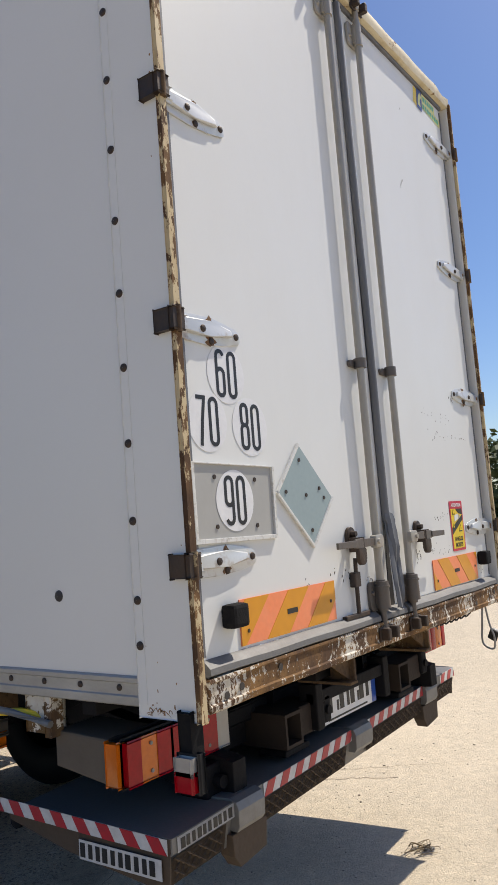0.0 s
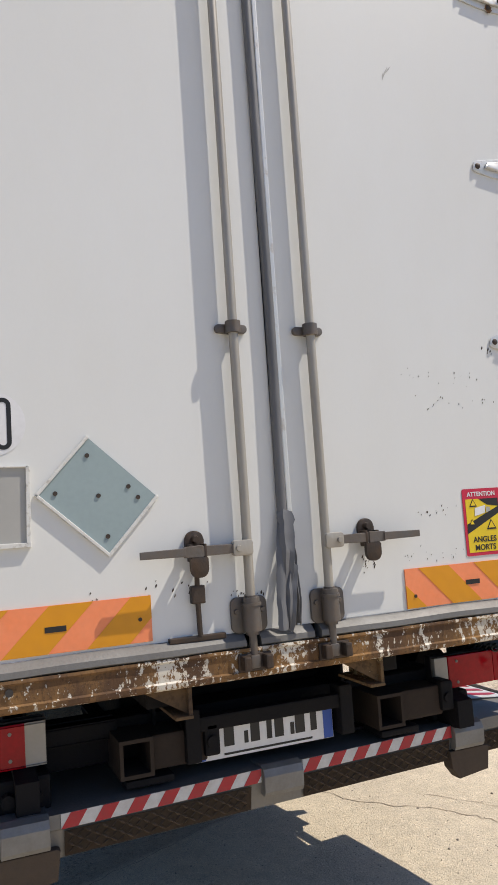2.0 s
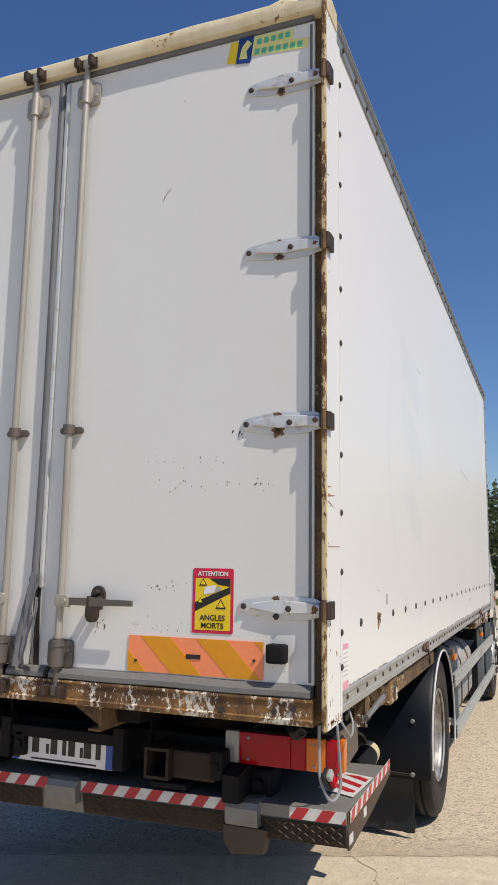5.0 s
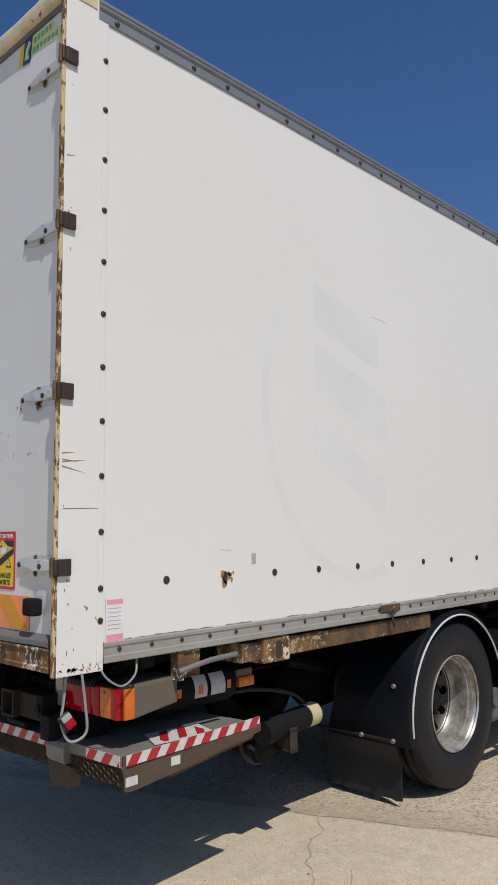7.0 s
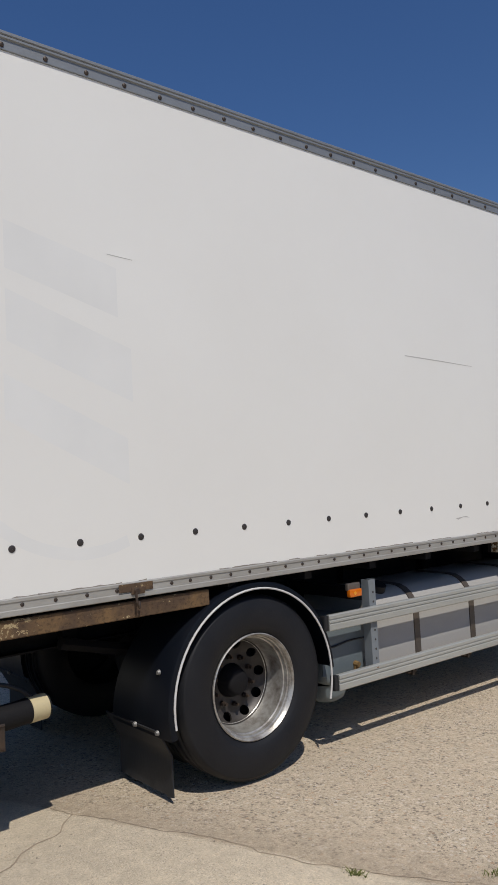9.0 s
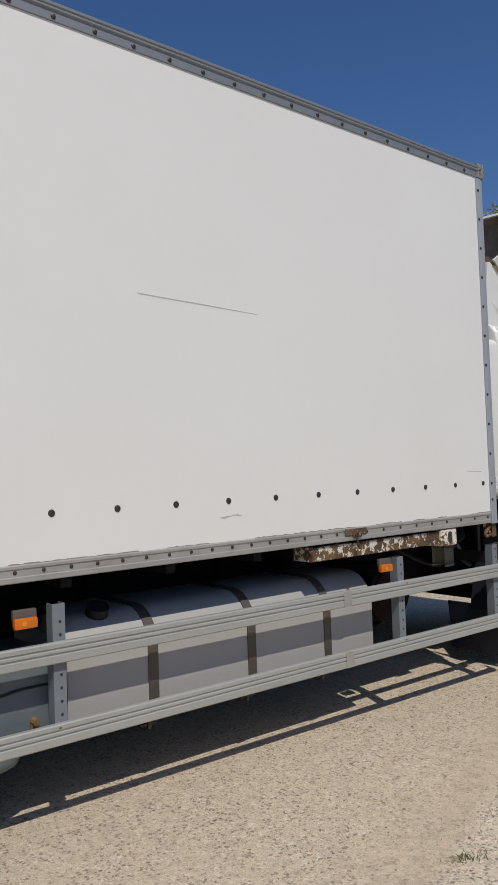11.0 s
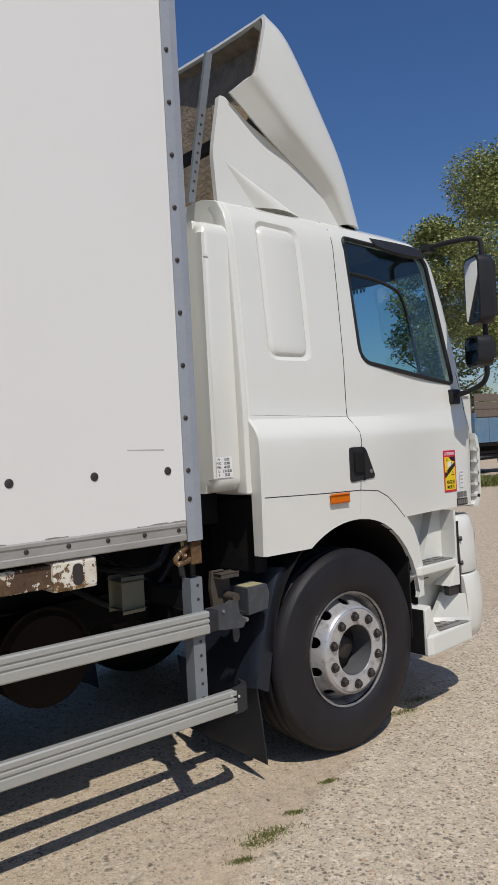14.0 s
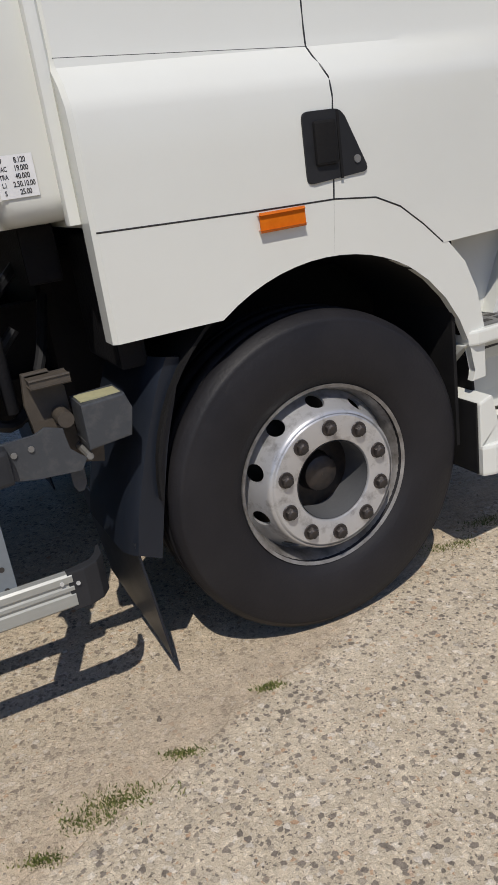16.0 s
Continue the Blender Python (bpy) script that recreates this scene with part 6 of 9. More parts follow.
    for pts in ([(-1.25, 0.93, 0.66), (-1.28, 0.93, 0.54), (-1.38, 0.93, 0.475), (-1.50, 0.92, 0.49), (-1.58, 0.92, 0.60)], [(-1.75, 0.98, 0.70), (-1.6, 0.98, 0.80), (-1.3, 0.95, 0.86), (-1.05, 0.8, 0.82)], [(-1.3, 0.95, 0.58), (-1.40, 0.95, 0.52), (-1.47, 0.92, 0.53), (-1.45, 0.85, 0.64)]):
        bm = BM()
        tube(bm, smoothpath(pts), 0.011, 8)
        part("hydraulic_hose", bm, BLACKP, lift, "black hydraulic hose", True)
    bm = BM()
    tube(bm, [(-0.70, 1.02, 0.60), (-1.26, 1.0, 0.655)], 0.026, 12)
    part("support_arm", bm, BROWN, lift, "brown tubular arm under the platform", True)
    bm = BM()
    lathe(bm, [(0.001, 0.03), (0.03, 0.028), (0.045, 0.02), (0.06, 0.02), (0.085, 0.012), (0.085, -0.02)], 24)
    part("roller", bm, CHASSIS, lift, "dark round pulley below the cylinder", True, pose(-1.42, 0.95, 0.555))
    bm = BM()
    tube(bm, [(-1.45, -0.75, 0.5), (-1.45, 0.9, 0.52)], 0.035, 12)
    part("lower_tube", bm, CHASSIS, lift, "dark lower tube", True)


build_lift()


def tail_lamp(s):
    """A long lamp cluster in a dark case, side marker on its outer end."""
    y0, y1, z0, z1, x = 0.735, 1.205, 0.922, 1.052, -0.30
    bm = BM()
    bx(bm, x - 0.055, x - 0.012, s * y0, s * y1, z0, z1, 0.008)
    lamp = part("tail_lamp", bm, BLACKP, truck, "long tail lamp with red, amber and clear lenses")
    for a, b, mm, nm in ((0.738, 0.80, LENSW, "clear_lens"), (0.801, 1.016, LENSR, "red_lens"), (1.017, 1.077, LENSR, "red_lens"), (1.078, 1.157, LENSA, "amber_lens"), (1.158, 1.203, LENSR, "red_lens")):
        bm = BM()
        bx(bm, x - 0.014, x + (0.012 if nm != "red_lens" else 0.014), s * a, s * b, z0 + 0.004, z1 - 0.004, 0.006)
        part(nm, bm, mm, lamp, "", True)
    bm = BM()
    for a in (0.84, 1.11):
        for z in (z0 + 0.025, z1 - 0.025):
            cyl(bm, (x + 0.012, s * a, z), (x + 0.0165, s * a, z), 0.006, seg=8)
    part("lens_screw", bm, GALV, lamp)
    bm = BM()
    bx(bm, x - 0.062, x - 0.012, s * 1.203, s * 1.222, z0 + 0.004, z1 - 0.004, 0.006)
    part("side_lens", bm, LENSA, lamp, "amber side lens", True)
    bm = BM()
    prism(bm, [(x - 0.30, z0 + 0.03), (x - 0.058, z0 - 0.002), (x - 0.058, z1 + 0.002), (x - 0.30, z1 + 0.01)], "y", s * 1.02, s * 1.21, bev=0.008)
    part("lamp_housing", bm, mat("dusty_brown_housing", (0.13, 0.105, 0.078), 0.8, bump=0.1), lamp, "dusty brown lamp housing")
    bm = BM()
    bx(bm, x - 0.12, x - 0.05, s * 0.5, s * 0.8, 0.95, 1.0, 0.006)
    part("lamp_arm", bm, CHASSIS, lamp, "dark lamp arm")


for s in (1, -1):
    tail_lamp(s)


def hanging_lamp(s, hang):
    """A small outline lamp dangling on its cable below the corner post."""
    bm = BM()
    p = (Vector((-0.03, s * 1.245, 0.98)) if hang else Vector((0.0, s * 1.268, 1.02)))
    if hang:
        bm2 = BM()
        tube(bm2, smoothpath([(-0.05, s * 1.20, 1.15), (-0.035, s * 1.205, 1.04), (-0.02, s * 1.215, 0.97), (-0.04, s * 1.245, 0.905), (-0.10, s * 1.262, 0.93), (-0.095, s * 1.262, 1.03), (-0.08, s * 1.258, 1.15)]), 0.0055, 6)
        part("lamp_cable", bm2, CABLE, truck, "grey looped lamp cable", True)
        bm2 = BM()
        tube(bm2, smoothpath([(-0.17, s * 1.24, 1.16), (-0.20, s * 1.26, 1.11), (-0.27, s * 1.26, 1.075), (-0.34, s * 1.25, 1.11), (-0.37, s * 1.22, 1.17)]), 0.0045, 6)
        part("lamp_cable", bm2, CABLE, truck, "grey looped lamp cable", True)
        bm2 = BM()
        pts = []
        for i in range(150):
            a = i * 0.9
            t = i / 149
            pts.append((-0.10 - 0.5 * t + 0.012 * math.cos(a), s * (1.12 - 0.25 * t) + 0.016 * math.sin(a), 1.11 - 0.06 * math.sin(3.1 * t) + 0.016 * math.sin(a + 1.57)))
        tube(bm2, pts, 0.0045, 5)
        part("coiled_cable", bm2, BLACKP, truck, "black coiled cable", True)
    m = Matrix.Translation(p) @ pose(0, 0, 0, 20 if hang else 0, 30 if hang else 0, 0 if s > 0 else 180) @ Matrix.Scale(0.72 if hang else 1.0, 4)
    bx(bm, -0.035, 0.035, -0.02, 0.0, -0.045, 0.045, 0.006, m=m)
    l = part("outline_lamp", bm, BLACKP, truck, "small red and clear outline lamp" + (" dangling on its cable" if hang else " on a rubber arm"))
    bm = BM()
    bx(bm, -0.028, 0.028, 0.0, 0.022, -0.038, 0.002, 0.006, m=m)
    part("red_lens", bm, LENSR, l, "", True)
    bm = BM()
    bx(bm, -0.028, 0.028, 0.0, 0.022, 0.003, 0.038, 0.006, m=m)
    part("clear_lens", bm, LENSW, l, "", True)
    if not hang:
        bm = BM()
        bx(bm, -0.03, 0.015, s * 1.225, s * 1.262, 1.05, 1.17, 0.006)
        part("rubber_arm", bm, RUBBER, l, "black rubber lamp arm")


hanging_lamp(1, True)
hanging_lamp(-1, False)


def number_plate():
    bm = BM()
    bx(bm, -0.246, -0.240, -0.262, 0.254, 0.848, 0.958, 0.002)
    p = part("number_plate", bm, DISC, truck, "white registration plate with blue end bands")
    for y0, y1 in ((-0.26, -0.225), (0.216, 0.252)):
        part("blue_band", bx(BM(), -0.2398, -0.2385, y0, y1, 0.850, 0.956), BLUEV, p)
    # characters as plain bars
    for y, w in ((-0.20, 0.045), (-0.14, 0.045), (-0.078, 0.018), (-0.045, 0.042), (0.008, 0.024), (0.045, 0.042), (0.095, 0.018), (0.125, 0.046), (0.178, 0.03)):
        part("character_bar", bx(BM(), -0.2398, -0.2385, y - w * 0.4, y + w * 0.4, 0.885, 0.948 if w > 0.02 else 0.925), INK, p)
    part("text_bar", bx(BM(), -0.2398, -0.2388, -0.16, 0.17, 0.857, 0.864), INK, p)
    bm = BM()
    bx(bm, -0.25, -0.21, -0.30, 0.30, 0.952, 1.0, 0.006)
    for y in (-0.30, 0.27):
        bx(bm, -0.28, -0.2, y, y + 0.05, 0.86, 1.03, 0.006)
    part("plate_holder", bm, CHASSIS, truck, "dark plate holder bar with lamps")
    for y in (-0.34, 0.33):
        bm = BM()
        k = 1 if y > 0 else -1
        bx(bm, -0.22, 0.0, y - 0.006, y + 0.006, 1.066, 1.155, 0.002)
        bx(bm, -0.22, 0.004, y - 0.04 - 0.01, y + 0.006, 1.058, 1.068, 0.002)
        prism(bm, [(y - 0.006, 1.154), (y - 0.006, 1.07), (y - 0.15, 1.154)], "x", -0.03, -0.022)
        part("frame_bracket", bm, RUSTD, truck, "rusty angled frame bracket")


number_plate()

# ---- the truck: cab ----
def lerp(a, b, t):
    return a + (b - a) * t


def pw(v, pts):
    """Piecewise linear through (v, value) pairs."""
    if v <= pts[0][0]:
        return pts[0][1]
    for (a, fa), (b, fb) in zip(pts, pts[1:]):
        if v <= b:
            return fa + (fb - fa) * (v - a) / (b - a)
    return pts[-1][1]


XB = -8.02


def cab_front(z):
    return pw(z, [(1.0, -9.955), (1.4, -9.985), (1.72, -9.99), (2.0, -9.955), (2.4, -9.85), (2.65, -9.76), (2.74, -9.69), (2.79, -9.60), (2.83, -9.42)])


def cab_side(x, z):
    """Half width of the cab at a place along it and a height."""
    base = pw(z, [(1.0, 1.218), (1.03, 1.222), (1.30, 1.230), (1.55, 1.232), (1.60, 1.226), (1.645, 1.200), (1.69, 1.157), (1.72, 1.152), (2.0, 1.142), (2.4, 1.118), (2.62, 1.102), (2.70, 1.085), (2.76, 1.05), (2.80, 0.98), (2.83, 0.88)])
    thin = pw(z, [(1.0, 1.150), (1.6, 1.148), (1.72, 1.122), (2.0, 1.098), (2.4, 1.082), (2.62, 1.07), (2.70, 1.055), (2.76, 1.02), (2.80, 0.95), (2.83, 0.85)])
    t = min(1.0, max(0.0, (-8.75 - x) / 0.85))
    t = t * t * (3 - 2 * t)
    y = lerp(base, thin, t)
    xf = cab_front(z)
    d = x - xf
    r = 0.16
    if d < r:
        y -= r - math.sqrt(max(0.0, r * r - (r - d) ** 2))
    return y


def cab_slice(z, inset=0.0):
    xf, xb = cab_front(z) + inset, XB - inset
    right = []
    n = 40
    for i in range(n + 1):
        t = i / n
        x = lerp(xb, xf, 1 - (1 - t) ** 1.7)
        y = cab_side(max(x - inset, cab_front(z)), z) - inset
        if i == 0:
            y -= 0.012
        right.append((x, max(0.05, y), z))
        if i == 0:
            right.append((x - 0.012, max(0.05, y + 0.012), z))
    return right + [(x, -y, z) for x, y, z in reversed(right)]


def loft(bm, slices):
    V = [[bm.verts.new(p) for p in s] for s in slices]
    n = len(V[0])
    for a, b in zip(V, V[1:]):
        for k in range(n):
            bm.faces.new((a[k], a[(k + 1) % n], b[(k + 1) % n], b[k]))
    bm.faces.new(V[0])
    bm.faces.new(V[-1])
    return bm


def fillet(poly, r, n=5):
    """The polygon with its corners rounded."""
    out = []
    m = len(poly)
    for i in range(m):
        p, a, b = Vector(poly[i]), Vector(poly[i - 1]), Vector(poly[(i + 1) % m])
        rr = r[i] if isinstance(r, (list, tuple)) else r
        u, v = (a - p).normalized(), (b - p).normalized()
        p0, p1 = p + u * rr, p + v * rr
        for k in range(n + 1):
            t = k / n
            q = p0 * (1 - t) ** 2 + p * 2 * t * (1 - t) + p1 * t * t
            out.append((q.x, q.y))
    return out


WINDOW = fillet([(-8.825, 2.695), (-9.600, 2.675), (-9.785, 1.880), (-8.875, 2.000)], [0.045, 0.07, 0.05, 0.09])


def on_side(x, z, off=0.0, s=1):
    return (x, s * (cab_side(x, z) + off), z)


def seam(pts, parent, s, name="panel_gap", r=0.0028, off=-0.0008, mm=None):
    fine = []
    for (x0, z0), (x1, z1) in zip(pts, pts[1:]):
        k = max(2, int(math.hypot(x1 - x0, z1 - z0) / 0.05))
        fine += [(lerp(x0, x1, i / k), lerp(z0, z1, i / k)) for i in range(k)]
    fine.append(pts[-1])
    bm = BM()
    tube(bm, [on_side(x, z, off, s) for x, z in fine], r, 6)
    return part(name, bm, mm or INK, parent, "dark panel gap" if mm is None else "", True)


def press(s, layers):
    """A block with the outline of the pressed side field, layer by layer (growth, depth), bent to the cab's side."""
    bm = BM()
    rings = []
    for grow, off in layers:
        poly = fillet([(-8.205 + grow, 2.665 + grow), (-8.445 - grow, 2.655 + grow), (-8.455 - grow, 2.02 - grow), (-8.215 + grow, 2.02 - grow)], 0.05 + grow * 0.6, 6)
        rings.append([bm.verts.new((x, off, z)) for x, z in poly])
    for a, b in zip(rings, rings[1:]):
        for k in range(len(a)):
            bm.faces.new((a[k], a[(k + 1) % len(a)], b[(k + 1) % len(a)], b[k]))
    bm.faces.new(rings[0])
    bm.faces.new(rings[-1])
    for q in range(24):
        bmesh.ops.bisect_plane(bm, geom=bm.verts[:] + bm.edges[:] + bm.faces[:], plane_co=(0, 0, 1.985 + 0.031 * q), plane_no=(0, 0, 1))
    for v in bm.verts:
        v.co.y = s * (cab_side(v.co.x, v.co.z) + v.co.y)
    return bm


def build_cab():
    zs = [1.03, 1.06, 1.15, 1.30, 1.45, 1.55, 1.58, 1.60, 1.62, 1.645, 1.67, 1.69, 1.705, 1.72, 1.8, 1.9, 2.0, 2.2, 2.4, 2.55, 2.62, 2.66, 2.70, 2.73, 2.76, 2.78, 2.80, 2.815, 2.83]
    bm = loft(BM(), [cab_slice(z) for z in zs])
    cab = part("cab_body", bm, CABW, truck, "glossy white day cab with roof deflector")
    inner = loft(BM(), [cab_slice(z, 0.045) for z in (1.12, 1.3, 1.55, 1.7, 2.0, 2.4, 2.62, 2.70, 2.75)])
    arch = BM()
    cyl(arch, (-8.675, -2, 0.555), (-8.675, 2, 0.555), 0.585, seg=72)
    low = BM()
    bx(low, -10.2, -9.12, -2, 2, 0.9, 1.105)
    win = prism(BM(), WINDOW, "y", -2, 2)
    shield = prism(BM(), rounded(-0.98, 0.98, 1.83, 2.62, 0.08, 4), "x", -10.3, -9.45)
    tail = bx(BM(), -8.30, -7.90, -1.145, 1.145, 0.9, 1.325)
    cut(cab, [inner, arch, low, win, shield, tail] + [press(s, ((0.036, 0.03), (0.036, 0.0008), (0.014, -0.013))) for s in (1, -1)])
    me = cab.data
    for p in me.polygons:
        p.use_smooth = True
    me.set_sharp_from_angle(angle=radians(28))
    # dark trim on the inner skin
    me.materials.append(GREYI)
    me.materials.append(RUBBER)
    for p in me.polygons:
        c = p.center
        if 1.1 < c.z < 2.775 and cab_front(c.z) + 0.035 < c.x < XB - 0.035 and abs(c.y) < cab_side(c.x, c.z) - 0.035:
            p.material_index = 1
        if abs(c.y) < 1.15 and c.z < 1.335 and c.x > -8.32 or math.hypot(c.x + 8.675, c.z - 0.555) < 0.60 and abs(c.y) < 1.205:
            p.material_index = 2
    # wheel-arch lining
    for s in (1, -1):
        bm = BM()
        rows = [[(x, s * min(1.185, cab_side(max(x, -9.9), 1.1) - 0.035), z), (x, s * 0.7, z)] for x, z in arc(-8.675, 0.555, 0.60, 0, 184, 30)]
        sheet(bm, rows, thick=0.01)
        part("arch_lining", bm, RUBBER, cab, "black wheel arch lining", True)
    for s in (1, -1):
        # door: gaps, glass, rubber, handle
        seam([(-8.735, 2.785), (-8.73, 2.4), (-8.728, 2.0), (-8.718, 1.69), (-8.720, 1.66), (-8.738, 1.605), (-8.740, 1.56), (-8.716, 1.295)], cab, s)
        seam([(-8.716, 1.29), (-8.705, 1.148)], cab, s, r=0.0009)
        seam([(XB - 0.01, 1.712), (-8.722, 1.690)], cab, s, r=0.0012)
        seam([(XB - 0.01, 1.312), (-8.45, 1.298), (-8.72, 1.293), (-8.86, 1.278), (-8.95, 1.24), (-9.04, 1.175), (-9.12, 1.108)], cab, s, r=0.0026)
        seam([(-9.905, 1.105), (-9.90, 1.45), (-9.87, 1.75), (-9.83, 1.95)], cab, s, r=0.0026)
        glass_poly = [(x, z) for x, z in WINDOW]
        bm = BM()
        vs = [bm.verts.new((x, s * (cab_side(x, z) - 0.018), z)) for x, z in glass_poly]
        f = bm.faces.new(vs)
        bmesh.ops.triangulate(bm, faces=[f])
        bmesh.ops.solidify(bm, geom=bm.faces[:], thickness=0.004)
        g = part("door_window", bm, GLASS, cab, "tinted door window reflecting the sky")
        g.visible_shadow = False
        bm = BM()
        tube(bm, [on_side(x, z, -0.004, s) for x, z in WINDOW + WINDOW[:1]], 0.0135, 8)
        part("window_rubber", bm, BLACKP, cab, "black window rubber", True)
        bm = BM()
        bar = smoothpath([(-8.86, 0, 2.50), (-9.05, 0, 2.49), (-9.25, 0, 2.46), (-9.34, 0, 2.42), (-9.39, 0, 2.32), (-9.44, 0, 2.12), (-9.485, 0, 1.93)], 5)
        tube(bm, [on_side(p.x, p.z, -0.022, s) for p in bar], 0.011, 8)
        part("window_divider", bm, BLACKP, cab, "black quarter-window divider", True)
        # sun band above the door
        bm = BM()
        rows = []
        for i in range(13):
            x = lerp(-9.10, -9.63, i / 12)
            zt = lerp(2.735, 2.735, i / 12)
            k = math.sin(math.pi * min(1, (i + 0.6) / 12.6)) ** 0.5
            rows.append([(x, s * (cab_side(x, zt) + 0.002), zt), (x, s * (cab_side(x, zt) + 0.03 * k), zt - 0.005), (x, s * (cab_side(x, 2.66) + 0.045 * k), 2.70 - 0.045 * k), (x, s * (cab_side(x, 2.66) + 0.03 * k), 2.695 - 0.055 * k)])
        sheet(bm, rows, thick=0.004)
        part("wind_deflector", bm, BLACKP, cab, "smoked black wind deflector over the door", True)
        # handle
        bm = BM()
        poly = fillet([(-8.635, 1.525), (-8.76, 1.525), (-8.84, 1.355), (-8.635, 1.34)], [0.02, 0.025, 0.02, 0.02], 4)
        prism(bm, poly, "y", 0.0, 0.012, bev=0.003)
        for v in bm.verts:
            v.co.y = s * (cab_side(v.co.x, v.co.z) + v.co.y - 0.006)
        h = part("door_handle", bm, BLACKP, truck, "black recessed door handle")
        bm = BM()
        bx(bm, -8.735, -8.665, s * 1.232, s * 1.248, 1.385, 1.50, 0.008)
        bx(bm, -8.75, -8.742, s * 1.2335, s * 1.239, 1.345, 1.52)
        part("pull", bm, RUBBER, h, "black pull lever")
        bm = BM()
        cyl(bm, on_side(-8.80, 1.39, 0.004, s), on_side(-8.80, 1.39, 0.009, s), 0.011, seg=14)
        part("lock_barrel", bm, GALV, h, "lock barrel")
        # amber repeater
        bm = BM()
        bx(bm, -8.478, -8.605, s * 1.226, s * 1.243, 1.246, 1.285, 0.007)
        part("side_repeater", bm, LENSA, cab, "amber side repeater lamp", True)
        # raised field inside the pressed frame
        pf = part("pressed_panel", press(s, ((0.011, -0.02), (0.011, -0.0125), (-0.004, -0.001), (-0.010, 0.001))), CABW, cab, "pressed raised body panel")
        for p in pf.data.polygons:
            p.use_smooth = True
        pf.data.set_sharp_from_angle(angle=radians(24))
        # rear lip of the side fairing
        bm = BM()
        rows = []
        for z in [1.335 + (2.765 - 1.335) * i / 24 for i in range(25)]:
            y = min(1.155, cab_side(-8.3, max(z, 1.72))) + 0.002
            rows.append([(XB - 0.012, s * (y - 0.02), z), (XB + 0.004, s * y, z), (XB + 0.018, s * (y + 0.001), z), (XB + 0.030, s * (y - 0.006), z), (XB + 0.034, s * (y - 0.02), z), (XB + 0.02, s * (y - 0.10), z)])
        sheet(bm, rows, thick=0.004)
        part("fairing_lip", bm, CABW, cab, "white rear lip of the side fairing", True)
        # arch leg ahead of the wheel
        bm = BM()
        inner_arc = arc(-8.675, 0.555, 0.585, 180 - 38, 180 - 172, 10)
        inner_arc = [(-8.675 - 0.585 * math.cos(radians(a)), 0.555 + 0.585 * math.sin(radians(a))) for a in (66, 58, 50, 40, 30, 20, 10)]
        leg = inner_arc + [(-9.235, 0.62), (-9.30, 0.62), (-9.30, 0.80), (-9.27, 0.93), (-9.22, 1.03), (-9.135, 1.115), (-9.05, 1.18), (-8.96, 1.19)]
        prism(bm, leg, "y", 1.17, 1.2, bev=0.004)
        for v in bm.verts:
            v.co.y = s * (v.co.y - 1.2 + cab_side(min(v.co.x, -9.0), 1.1) - 0.0012)
        part("arch_leg", bm, CABW, cab, "white wheel arch leg", False)
    # rear wall bulge behind the fairing
    bm = BM()
    prism(bm, rounded(-1.10, 1.10, 1.345, 2.655, 0.07, 6), "x", -8.03, -7.83)
    es = [e for e in bm.edges if all(abs(v.co.x + 7.83) < 1e-4 for v in e.verts)]
    bmesh.ops.bevel(bm, geom=es, offset=0.045, segments=4, affect="EDGES", profile=0.5)
    rear = part("rear_wall", bm, CABW, truck, "white rounded rear cab wall", True)
    for s in (1, -1):
        bm = BM()
        bx(bm, -7.865, -7.835, s * 1.099, s * 1.104, 2.47, 2.485, 0.001)
        part("pressed_mark", bm, CABW, rear)
    bm = BM()
    bx(bm, -8.0, -7.90, -0.9, 0.9, 1.18, 1.345, 0.01)
    part("cab_mount", bm, CHASSIS, truck, "dark cab mount beam")
    # windscreen and interior
    bm = BM()
    rows = [[(cab_front(z) + 0.012 + (0.16 - math.sqrt(max(0, 0.16 ** 2 - max(0, abs(y) - 0.94) ** 2))) * 0.5, y, z) for y in (-1.0, -0.8, -0.4, 0, 0.4, 0.8, 1.0)] for z in (1.80, 2.0, 2.2, 2.4, 2.64)]
    sheet(bm, rows, thick=0.005)
    g = part("windscreen", bm, GLASS, cab, "tinted windscreen", True)
    g.visible_shadow = False
    bm = BM()
    bx(bm, -9.9, -9.45, -1.0, 1.0, 1.55, 1.86, 0.06)
    part("dashboard", bm, GREYI, cab, "grey dashboard")
    for y in (-0.55, 0.55):
        bm = BM()
        bx(bm, -9.2, -8.7, y - 0.26, y + 0.26, 1.50, 1.66, 0.05)
        bx(bm, -8.80, -8.64, y - 0.25, y + 0.25, 1.6, 2.25, 0.05)
        bx(bm, -8.78, -8.68, y - 0.14, y + 0.14, 2.27, 2.45, 0.04)
        part("seat", bm, GREYI, cab, "dark grey cab seat")
    bm = BM()
    ring = [(-9.36 + 0.22 * math.cos(a) * 0.35, -0.55 + 0.22 * math.sin(a), 1.98 + 0.22 * math.cos(a) * 0.9) for a in [2 * math.pi * k / 28 for k in range(29)]]
    tube(bm, ring, 0.015, 8)
    cyl(bm, (-9.36, -0.55, 1.98), (-9.55, -0.55, 1.80), 0.03, seg=10)
    part("steering_wheel", bm, BLACKP, cab, "black steering wheel", True)
    # mirrored lettering stuck on the inside of the windscreen
    bm = BM()
    for i in range(3):
        y0 = 0.455 - 0.066 * i
        for k in range(4):
            ya, yb = y0 - 0.014 * k, y0 - 0.014 * (k + 1)
            za, zb = (2.632, 2.584) if k % 2 == 0 else (2.584, 2.632)
            prism(bm, [(ya + 0.005, za), (ya - 0.005, za), (yb - 0.005, zb), (yb + 0.005, zb)], "x", -9.750, -9.748)
